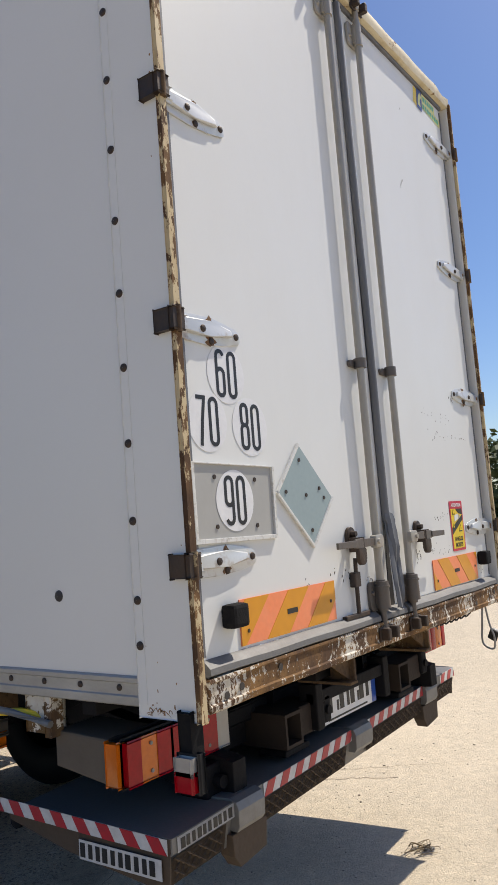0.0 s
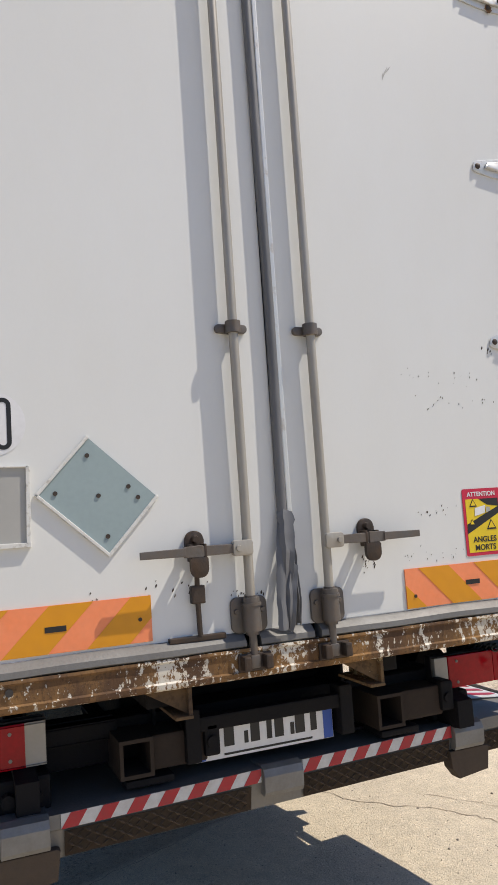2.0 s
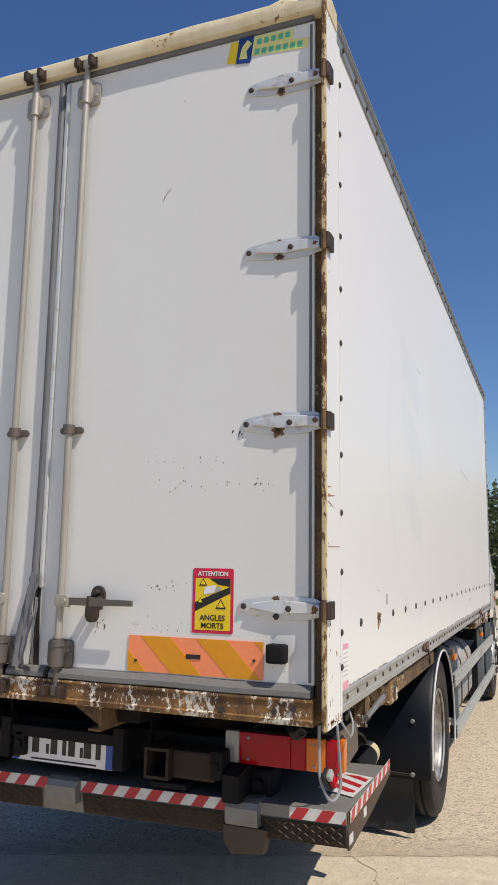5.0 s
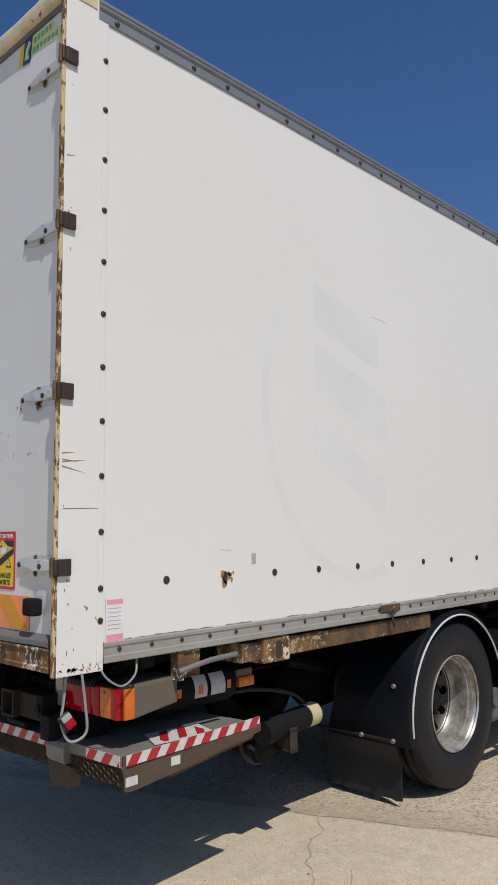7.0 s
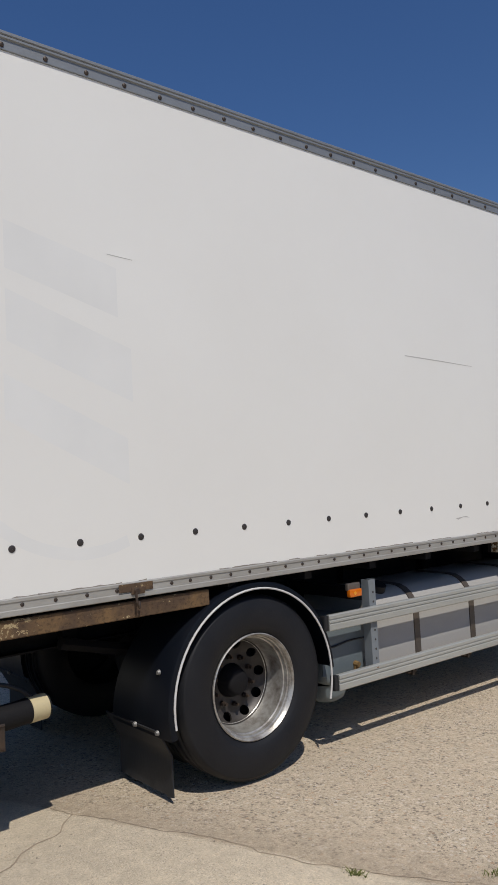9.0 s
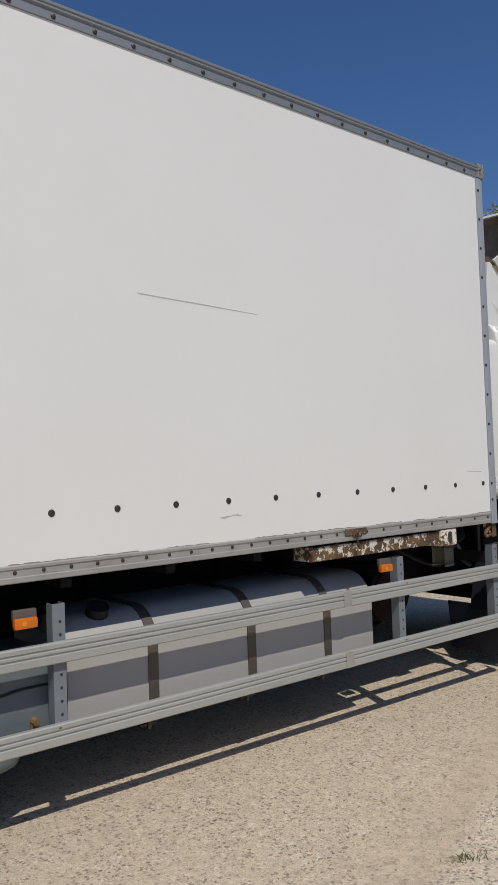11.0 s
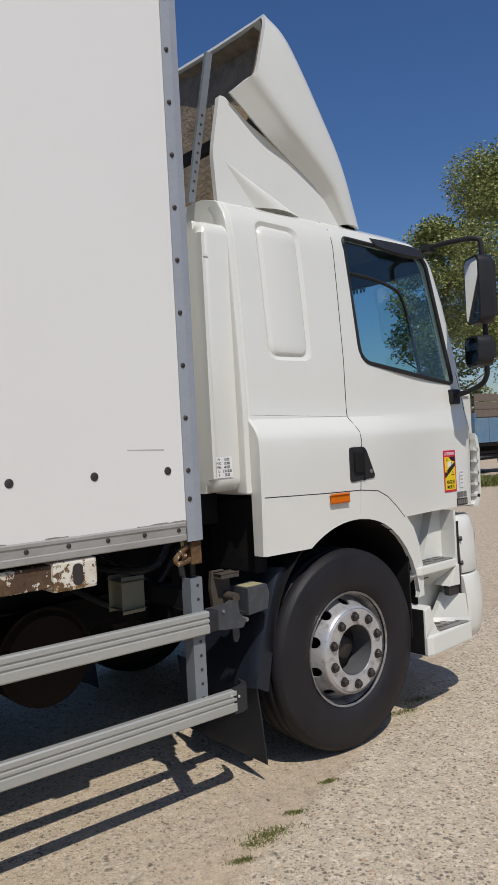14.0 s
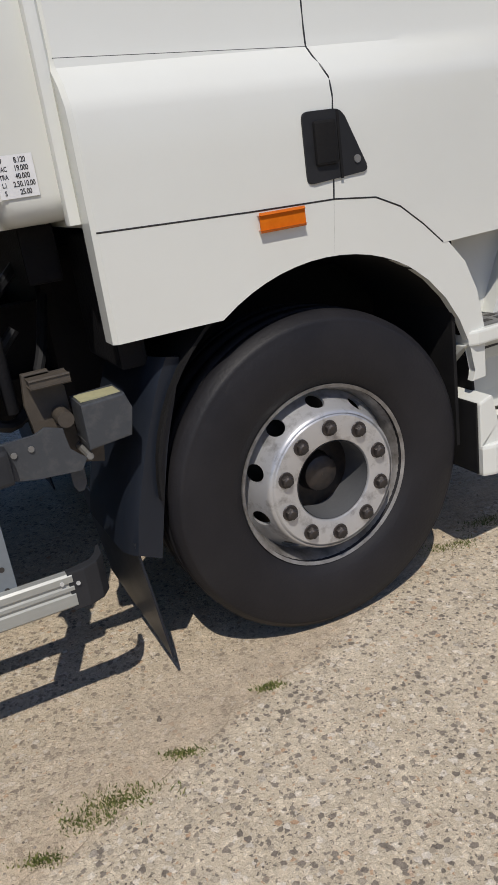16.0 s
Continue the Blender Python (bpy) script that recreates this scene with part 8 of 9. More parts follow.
# torn dealer sticker near the header
b = part("dealer_sticker", plate([(0.905, 3.795), (1.165, 3.772), (1.172, 3.815), (1.10, 3.825), (1.11, 3.868), (0.93, 3.880)], 0.001), PALEY, truck, "torn yellow and navy dealer sticker with green bars", at=rear_at(0, 0, 0.0012))
part("yellow_patch", plate([(0.812, 3.785), (0.86, 3.772), (0.90, 3.78), (0.90, 3.87), (0.83, 3.876)], 0.0008), YELLOW, b)
part("navy_patch", plate([(0.852, 3.772), (0.918, 3.764), (0.935, 3.882), (0.868, 3.886)], 0.0008, z0=0.0012), NAVY, b)
part("pale_curve", plate([(0.868, 3.79), (0.905, 3.785), (0.90, 3.82), (0.925, 3.85), (0.905, 3.87), (0.88, 3.84)], 0.0006, z0=0.0022), PALEY, b)
for i, (y, z) in enumerate([(0.945 + 0.031 * k, 3.838) for k in range(5)] + [(0.935 + 0.031 * k, 3.795 - 0.002 * k) for k in range(7)]):
    part("green_bar", plate([(y, z), (y + 0.022, z - 0.001), (y + 0.024, z + 0.024), (y + 0.003, z + 0.026)], 0.0006, z0=0.0012), GREENV, b)

# weight table on the cab's rear corner
m = side_at(-7.895, 1.468, 1.1035)
b = part("weight_table", plate([(-0.048, -0.05), (0.048, -0.05), (0.048, 0.05), (-0.048, 0.05)], 0.0008), DISC, truck, "white weight table with black figures", at=m)
for i, (k, v) in enumerate((("PV", "8.120"), ("PTAC", "19.000"), ("PTRA", "40.000"), ("L.l", "2.50.10.00"), ("S", "25.00"))):
    z = 0.037 - 0.0185 * i
    letters("lettering", k, 0.016, pose(-0.033, z, 0.0012), INK, b, "", 0.72, 0.0003, 0.0003)
    letters("lettering", v, 0.018, pose(0.016, z, 0.0012), INK, b, "", 0.72, 0.0004, 0.0003)
# pink and white paper label low on the box side
b = part("paper_label", plate([(-0.045, -0.09), (0.045, -0.09), (0.045, 0.09), (-0.045, 0.09)], 0.0008), DISC, truck, "white and pink paper label with faint bars", at=side_at(-0.238, 1.335, 1.2485))
part("pink_band", plate([(-0.04, 0.062), (0.04, 0.062), (0.04, 0.082), (-0.04, 0.082)], 0.0005, z0=0.0009), PINK, b)
part("pink_band", plate([(-0.04, -0.086), (0.04, -0.086), (0.04, -0.055), (-0.04, -0.055)], 0.0005, z0=0.0009), PINK, b)
for i in range(6):
    part("text_bar", plate([(-0.035, 0.045 - 0.016 * i), (0.03, 0.045 - 0.016 * i), (0.03, 0.048 - 0.016 * i), (-0.035, 0.048 - 0.016 * i)], 0.0004, z0=0.0009), GREYPL, b)

# ---- wear, scratches and ghosts of old lettering ----
GHOST = mat("cleaner_paint_ghost", (0.712, 0.722, 0.708), 0.34, col2=(0.664, 0.666, 0.642), scale=1, amount=0.4, bscale=4)
DIRTY = mat("dirty_sealant", (0.16, 0.14, 0.115), 0.8, col2=(0.36, 0.34, 0.30), scale=20, amount=0.45, grain=0.4)
SCUFF = mat("grey_scuff", (0.42, 0.41, 0.39), 0.6, col2=(0.5, 0.49, 0.47), scale=40, amount=0.4)
RUSTS = mat("rust_stain", (0.22, 0.10, 0.035), 0.85, col2=(0.42, 0.26, 0.12), scale=30, amount=0.4, bump=0.2)


def chips():
    rng = random.Random(31)
    spots = []
    # scrape rows on the right door
    for y0, y1, z, n, sz in ((0.50, 0.86, 2.10, 16, 0.004), (0.55, 1.12, 2.01, 24, 0.005), (0.42, 0.80, 1.62, 12, 0.005), (0.45, 0.75, 1.47, 22, 0.003), (0.40, 0.75, 1.26 + 0.03, 0, 0.003), (0.86, 0.92, 2.215, 6, 0.007), (0.28, 0.34, 1.46, 14, 0.007), (-0.66, -0.60, 1.445, 8, 0.006), (-0.38, -0.26, 1.44, 10, 0.006), (-0.2, -0.08, 1.40, 12, 0.006), (-0.46, -0.42, 1.455, 4, 0.006), (0.95, 1.1, 1.33, 5, 0.003)):
        for _ in range(n):
            spots.append((rng.uniform(y0, y1), z + rng.gauss(0, 0.014), sz * rng.uniform(0.2, 0.6), rng.uniform(1.0, 2.6)))
    bm = BM()
    for y, z, r, tall in spots:
        poly = [(y + a + b * 0.3, z + b) for a, b in ragged(r, rng, 7, tall)]
        prism(bm, poly, "x", 0.0002, 0.0009)
    o = part("paint_chips", bm, IRON, truck, "dark paint chips on the doors")
    o["kind"] = "stuff"
    # chips along the corner posts
    for s in (1, -1):
        bm = BM()
        for _ in range(30 if s > 0 else 12):
            z = 1.16 + 0.45 * rng.random() ** 1.6 if rng.random() < 0.7 else rng.uniform(1.2, 3.9)
            x = rng.uniform(-0.17, 0.01) if z < 1.4 else rng.uniform(-0.02, 0.012)
            r = rng.uniform(0.0012, 0.0042)
            poly = [(x + a, z + b) for a, b in ragged(r, rng, 9, rng.uniform(0.8, 3.0))]
            prism(bm, poly, "y", s * 1.2512, s * 1.2519)
        for z0 in (1.15, 1.16, 1.155):
            for _ in range(5):
                x = rng.uniform(-0.178, 0.014)
                poly = [(x + a, z0 + abs(b)) for a, b in ragged(rng.uniform(0.005, 0.016), rng, 9, 1.4)]
                prism(bm, poly, "y", s * 1.2512, s * 1.2521)
        o = part("rust_chips", bm, RUSTS, truck, "rust chips on the corner post")
        o["kind"] = "stuff"
        if s < 0:
            continue
        # long scratches
        bm = BM()
        for z, n in ((3.22, 1), (1.98, 4)):
            for _ in range(n):
                zz = z + rng.gauss(0, 0.03)
                L = rng.uniform(0.03, 0.12)
                prism(bm, [(0.016, zz), (0.016 - L, zz - rng.uniform(-0.02, 0.02)), (0.016, zz + 0.005)], "y", s * 1.2512, s * 1.2519)
        prism(bm, [(0.01, 1.775), (-0.15, 1.779), (-0.15, 1.781), (0.01, 1.778)], "y", s * 1.2512, s * 1.2519)
        part("scratches", bm, RUSTS, truck, "rusty scratches on the corner post")["kind"] = "stuff"
    # cracked sealant and dirt along the top of the floor rail
    bm = BM()
    x = -0.20
    while x > -7.50:
        L = rng.uniform(0.015, 0.22)
        if rng.random() < 0.62:
            n = max(2, int(L / 0.02))
            top = [(x - L * i / n, 1.2545 + rng.uniform(0.0005, 0.006)) for i in range(n + 1)]
            prism(bm, top + [(x - L, 1.2535), (x, 1.2535)], "y", 1.2452, 1.2472)
        x -= L
    part("sealant_line", bm, DIRTY, truck, "ragged dirty sealant above the floor rail")["kind"] = "stuff"
    # torn hole in the side skin
    bm = BM()
    for dx, dz, r, t in ((0, 0, 0.040, 1.0), (0.012, -0.03, 0.02, 1.6), (-0.028, 0.01, 0.016, 0.8), (-0.04, -0.02, 0.008, 1.5), (-0.05, 0.015, 0.006, 2)):
        prism(bm, [(-0.86 + dx + a, 1.475 + dz + b) for a, b in ragged(r, rng, 11, t)], "y", 1.2452, 1.2466)
    tear = part("torn_skin", bm, RUSTS, truck, "torn rusty hole in the side skin")
    part("hole", prism(BM(), [(-0.86 + a, 1.478 + b) for a, b in ragged(0.018, rng, 9, 1.4)], "y", 1.2467, 1.2473), HOLE, tear, "dark hole")
    bm = BM()
    bx(bm, -1.063, -1.035, 1.2452, 1.2475, 1.525, 1.575, 0.001)
    part("riveted_patch", bm, GREYPL, truck, "small grey riveted patch")
    bm = BM()
    prism(bm, [(-0.83, 1.60), (-0.90, 1.592), (-0.90, 1.590), (-0.83, 1.597)], "y", 1.2452, 1.2459)
    prism(bm, [(-4.47, 2.585), (-4.9, 2.570), (-5.28, 2.553), (-5.28, 2.550), (-4.9, 2.563), (-4.47, 2.578)], "y", 1.2452, 1.2458)
    prism(bm, [(-2.10, 2.95), (-2.25, 2.94), (-2.25, 2.937), (-2.10, 2.946)], "y", 1.2452, 1.2458)
    prism(bm, [(-7.28, 1.578), (-7.46, 1.572), (-7.46, 1.565), (-7.28, 1.573)], "y", 1.2452, 1.2458)
    prism(bm, [(-4.95, 1.39), (-5.08, 1.40), (-5.12, 1.385), (-5.04, 1.393), (-4.98, 1.378)], "y", 1.2452, 1.2458)
    part("scuff_marks", bm, SCUFF, truck, "grey scuff marks on the side")["kind"] = "stuff"
    # door scratch
    bm = BM()
    for y, z, a, L in ((0.545, 3.245, 1.1, 0.06), (0.56, 3.26, 0.9, 0.04), (0.535, 3.23, 1.4, 0.03), (0.62, 3.66, 1.2, 0.015)):
        d = Vector((math.cos(a), math.sin(a))) * L / 2
        nn = Vector((-d.y, d.x)).normalized() * 0.003
        prism(bm, [(y - d.x, z - d.y), (y + nn.x, z + nn.y), (y + d.x, z + d.y), (y - nn.x, z - nn.y)], "x", 0.0002, 0.0009)
    part("door_gouge", bm, SCUFF, truck, "small gouge in the door paint")["kind"] = "stuff"


chips()


def left_side_bits():
    bm = BM()
    tube(bm, smoothpath([(-0.62, -1.22, 1.10), (-0.72, -1.24, 1.115), (-0.9, -1.24, 1.10), (-1.1, -1.22, 1.12)]), 0.012, 6)
    part("strap_bar", bm, YELLOW, truck, "yellow release bar under the box", True)
    for s in (1, -1):
        bm = BM()
        bx(bm, -0.60, -0.70, s * 1.17, s * 1.235, 1.06, 1.168, 0.006)
        bx(bm, -0.575, -0.60, s * 1.20, s * 1.245, 1.05, 1.165, 0.004)
        t = part("lock_block", bm, RUSTF, truck, "rusty white lock block with a bar")
        bm = BM()
        tube(bm, [(-0.57, s * 1.25, 1.09), (-0.75, s * 1.26, 1.115), (-0.92, s * 1.25, 1.12)], 0.012, 8)
        part("lock_bar", bm, GALV, t, "", True)
    # bracket under the front corner
    for s in (1, -1):
        bm = BM()
        bx(bm, -7.585, -7.63, s * 1.16, s * 1.235, 1.065, 1.165, 0.006)
        tube(bm, smoothpath([(-7.595, s * 1.215, 1.145), (-7.55, s * 1.225, 1.13), (-7.505, s * 1.225, 1.095), (-7.52, s * 1.222, 1.072), (-7.56, s * 1.222, 1.075), (-7.60, s * 1.22, 1.085)], 6), 0.012, 8)
        cyl(bm, (-7.545, s * 1.20, 1.105), (-7.545, s * 1.235, 1.105), 0.016, 0.013, 10)
        part("front_lock", bm, CASTR, truck, "rusty cream hook lock under the front corner", True)


left_side_bits()


def ghosts():
    """Faint shapes where an old emblem was peeled from the side panel."""
    for (x0, z0), (x1, z1), h in (((-1.55, 2.80), (-2.15, 2.62), 0.26), ((-1.55, 2.45), (-2.22, 2.18), 0.28), ((-1.53, 2.08), (-2.18, 1.75), 0.24)):
        bm = BM()
        bm.faces.new([bm.verts.new((x, 1.2452, z)) for x, z in ((x0, z0), (x1, z1), (x1, z1 + h), (x0, z0 + h * 0.9))])
        part("ghost_bar", bm, GHOST, truck, "faint ghost of a peeled emblem")
    bm = BM()
    rows = []
    for a in range(150, 292, 6):
        c, d = math.cos(radians(a)), math.sin(radians(a))
        rows.append([(-1.92 - 0.80 * c, 1.2452, 2.34 + 0.95 * d), (-1.92 - 0.74 * c, 1.2452, 2.34 + 0.89 * d)])
    sheet(bm, rows)
    part("ghost_arc", bm, GHOST, truck, "faint ghost of a peeled ring")


ghosts()

# ---- surroundings ----
BARK = mat("bark", (0.11, 0.085, 0.06), 0.9, col2=(0.17, 0.14, 0.11), scale=8, amount=0.5, bump=0.6, bscale=30)


def leaf_material(name, a, b):
    m = bpy.data.materials.new(name)
    m.use_nodes = True
    nt = m.node_tree
    p = nt.nodes["Principled BSDF"]
    geo = nt.nodes.new("ShaderNodeNewGeometry")
    mix = nt.nodes.new("ShaderNodeMix")
    mix.data_type = "RGBA"
    mix.inputs[6].default_value, mix.inputs[7].default_value = (*a, 1), (*b, 1)
    nt.links.new(geo.outputs["Random Per Island"], mix.inputs[0])
    nt.links.new(mix.outputs[2], p.inputs["Base Color"])
    p.inputs["Roughness"].default_value = 0.55
    p.inputs["Specular IOR Level"].default_value = 0.3
    return m


LEAF = leaf_material("poplar_leaves", (0.080, 0.118, 0.034), (0.35, 0.36, 0.125))
LEAFD = leaf_material("dark_wood_leaves", (0.045, 0.07, 0.026), (0.13, 0.15, 0.055))
LEAFY = leaf_material("yellow_green_leaves", (0.14, 0.19, 0.03), (0.24, 0.25, 0.05))


def crown(rng, blobs, count, size):
    """Many small leaf clumps scattered through overlapping masses, denser at their skins."""
    vs, fs = [], []
    total = sum(r[0] * r[1] * r[2] for _, r in blobs)
    for c, r in blobs:
        for _ in range(int(count * r[0] * r[1] * r[2] / total)):
            d = Vector((rng.gauss(0, 1), rng.gauss(0, 1), rng.gauss(0, 1))).normalized()
            k = rng.random() ** 0.4 * (0.85 + 0.3 * rng.random())
            p = Vector(c) + Vector((d.x * r[0] * k, d.y * r[1] * k, d.z * r[2] * k))
            s = size * (0.6 + 0.8 * rng.random())
            u = Vector((rng.gauss(0, 1), rng.gauss(0, 1), rng.gauss(0, 0.6))).normalized()
            w = u.cross(Vector((rng.gauss(0, 1), rng.gauss(0, 1), rng.gauss(0, 1)))).normalized()
            i = len(vs)
            vs += [p - u * s, p + w * s * 0.55 + u * s * 0.1, p + u * s, p - w * s * 0.55 + u * s * 0.1]
            fs.append((i, i + 1, i + 2, i + 3))
    me = bpy.data.meshes.new("crown")
    me.from_pydata([tuple(v) for v in vs], [], fs)
    return me


def tree(seed, x, y, h, w, leaf, leaves, size, label, base=0.25, lean=0.0):
    rng = random.Random(seed)
    z = ground_z(x)
    t = thing("tree", label, "tree", "trees round the yard", (x, y, z))
    bm = BM()
    trunk = smoothpath([(0, 0, -0.1), (rng.uniform(-0.1, 0.1), 0, h * 0.3), (lean * 0.4, rng.uniform(-0.2, 0.2), h * 0.6), (lean, 0, h * 0.9)], 4)
    for a, b in zip(trunk, trunk[1:]):
        k = 1 - (a.z / h)
        cyl(bm, a, b, h * 0.018 * max(0.15, k), h * 0.018 * max(0.12, 1 - b.z / h), 9)
    limbs = []
    for i in range(11):
        z0 = h * (base * 0.8 + 0.06 * i)
        a = i * 2.4 + rng.random()
        L = w * 0.5 * (1 - abs(i / 11 - 0.35) * 0.8)
        p0 = Vector((0, 0, z0))
        p1 = p0 + Vector((math.cos(a) * L, math.sin(a) * L, L * 0.7))
        cyl(bm, p0, p1, h * 0.006, h * 0.0015, 6)
        limbs.append(p1)
    part("trunk", bm, BARK, t, "", True)
    blobs = []
    slim = w < 5
    for i in range(48 if slim else 34):
        k = rng.random()
        zz = h * (base + (1 - base) * k)
        rad = w * 0.5 * math.sin(math.pi * min(1, 0.16 + 0.8 * k)) ** 0.8
        a = rng.random() * 6.28
        rr = rad * rng.random() ** 0.5 * 0.85
        b = w * (rng.uniform(0.2, 0.34) if slim else rng.uniform(0.10, 0.2))
        blobs.append(((math.cos(a) * rr + lean * k, math.sin(a) * rr, min(zz, h - b * 0.8)), (b, b, b * rng.uniform(0.8, 1.2))))
    o = new("crown", crown(rng, blobs, leaves, size))
    o.data.materials.append(leaf)
    o.parent = t
    return t


def far_wood():
    """The wood behind the yard: a belt of many clumped crowns, kept as one mass."""
    rng = random.Random(5)
    blobs = []
    for i in range(240):
        x = -62 + rng.uniform(-6, 6)
        y = -5 + i * 0.30 + rng.uniform(-1, 1)
        top = 8.2 + 2.2 * noise.noise(Vector((y * 0.13, 0, 3))) + 1.2 * noise.noise(Vector((y * 0.5, 2, 3)))
        for k in range(3):
            r = rng.uniform(1.2, 2.2)
            blobs.append(((x + rng.uniform(-2, 2), y, max(r * 0.6, top * (k + 0.75) / 3 - r * 0.5) + ground_z(-60)), (r, r, r * 0.9)))
    o = new("woodland", crown(rng, blobs, 190000, 0.17))
    o.data.materials.append(LEAFD)
    tagged(o, "dense dark green woodland belt behind the yard", "woodland", kind="stuff")
    blobs = []
    for i in range(130):
        x = -38 + i * 0.5 + rng.uniform(-1, 1)
        y = 48 + rng.uniform(-3, 3)
        top = 6.4 + 1.6 * noise.noise(Vector((x * 0.13, 4, 3)))
        for k in range(2):
            r = rng.uniform(1.4, 2.4)
            blobs.append(((x, y, max(r * 0.6, top * (k + 0.8) / 2 - r * 0.5)), (r, r, r * 0.9)))
    o = new("woodland", crown(rng, blobs, 30000, 0.28))
    o.data.materials.append(LEAFD)
    tagged(o, "green woodland belt across the far end of the yard", "woodland", kind="stuff")


def fence():
    """Dark mesh screen on posts along the yard's edge."""
    f = thing("screen_fence", "dark navy privacy screen fence with small tears", "fence", at=(-21.0, 8.6, ground_z(-21)))
    screen = mat("navy_screen_mesh", (0.008, 0.009, 0.022), 0.85, col2=(0.014, 0.015, 0.03), scale=1.5, amount=0.4, bump=0.2, bscale=40)
    a, b = Vector((-34.0, 1.3, 0)), Vector((-11.0, 14.1, 0))
    n = 48
    rows = []
    for i in range(n + 1):
        p = a.lerp(b, i / n) - Vector((-21.0, 8.6, 0))
        wob = 0.05 * noise.noise(Vector((i * 0.5, 0, 1)))
        sag = 0.04 * abs(math.sin(i * math.pi / 4))
        rows.append([(p.x + wob, p.y + wob, ground_z(p.x - 21) - ground_z(-21) + z - (sag if z > 1 else 0)) for z in (0.16, 0.7, 1.3, 1.9, 2.22)])
    bm = BM()
    sheet(bm, rows, thick=0.01)
    part("screen", bm, screen, f, "dark navy mesh screen", True)
    post = None
    for i in range(0, 13):
        p = a.lerp(b, i / 12) - Vector((-21.0, 8.6, 0))
        m = Matrix.Translation((p.x - 0.06, p.y - 0.06, ground_z(p.x - 21) - ground_z(-21)))
        if post is None:
            bm = BM()
            cyl(bm, (0, 0, 0), (0, 0, 2.25), 0.03, seg=10)
            post = part("post", bm, CHASSIS, f, "", True, m)
        else:
            again(post, m)
    bm = BM()
    rng = random.Random(3)
    for i in range(9):
        p = a.lerp(b, 0.35 + 0.3 * rng.random()) - Vector((-21.0, 8.6, 0)) + Vector((0.06, -0.08, 0))
        z = rng.uniform(0.5, 1.5)
        bx(bm, p.x, p.x + 0.01, p.y, p.y + 0.04, z, z + rng.uniform(0.08, 0.16))
    part("tear", bm, WHITER, f, "pale tears")


def parked_van(x, y, yaw, kind):
    """Vehicles whose roofs show over the screen."""
    z = ground_z(x)
    if kind == "van":
        v = thing("van", "white delivery van parked behind the screen fence", "van", at=(x, y, z))
        prof = [(-2.6, 0.45), (-2.6, 2.3), (-2.4, 2.45), (1.2, 2.5), (1.6, 2.35), (2.2, 1.55), (2.8, 1.35), (2.9, 0.9), (2.85, 0.45)]
    else:
        v = thing("lorry", "white lorry cab parked behind the screen fence", "lorry", at=(x, y, z))
        prof = [(-1.3, 0.5), (-1.3, 2.95), (-1.1, 3.1), (0.4, 3.15), (0.75, 3.0), (1.0, 2.2), (1.1, 1.4), (1.1, 0.5)]
    v.rotation_euler = (0, 0, radians(yaw))
    bm = BM()
    prism(bm, prof, "y", -1.0, 1.0, bev=0.08)
    part("body", bm, CABW, v, "white body")
    bm = BM()
    if kind == "van":
        prism(bm, [(1.25, 2.3), (1.58, 2.22), (2.1, 1.6), (1.25, 1.6)], "y", -1.006, 1.006)
    else:
        prism(bm, [(-0.2, 2.7), (0.6, 2.7), (0.85, 1.9), (-0.2, 1.9)], "y", -1.006, 1.006)
        bx(bm, 0.55, 0.95, -0.85, 0.85, 1.9, 2.75, 0.03)
    part("window", bm, GREYI, v, "dark windows")
    for xx in ((-1.6, 1.9) if kind == "van" else (0.1,)):
        for yy in (-0.9, 0.9):
            bm = BM()
            cyl(bm, (xx, yy - 0.12, 0.4), (xx, yy + 0.12, 0.4), 0.4, seg=20)
            part("wheel", bm, TYRE, v, "black wheel", True)


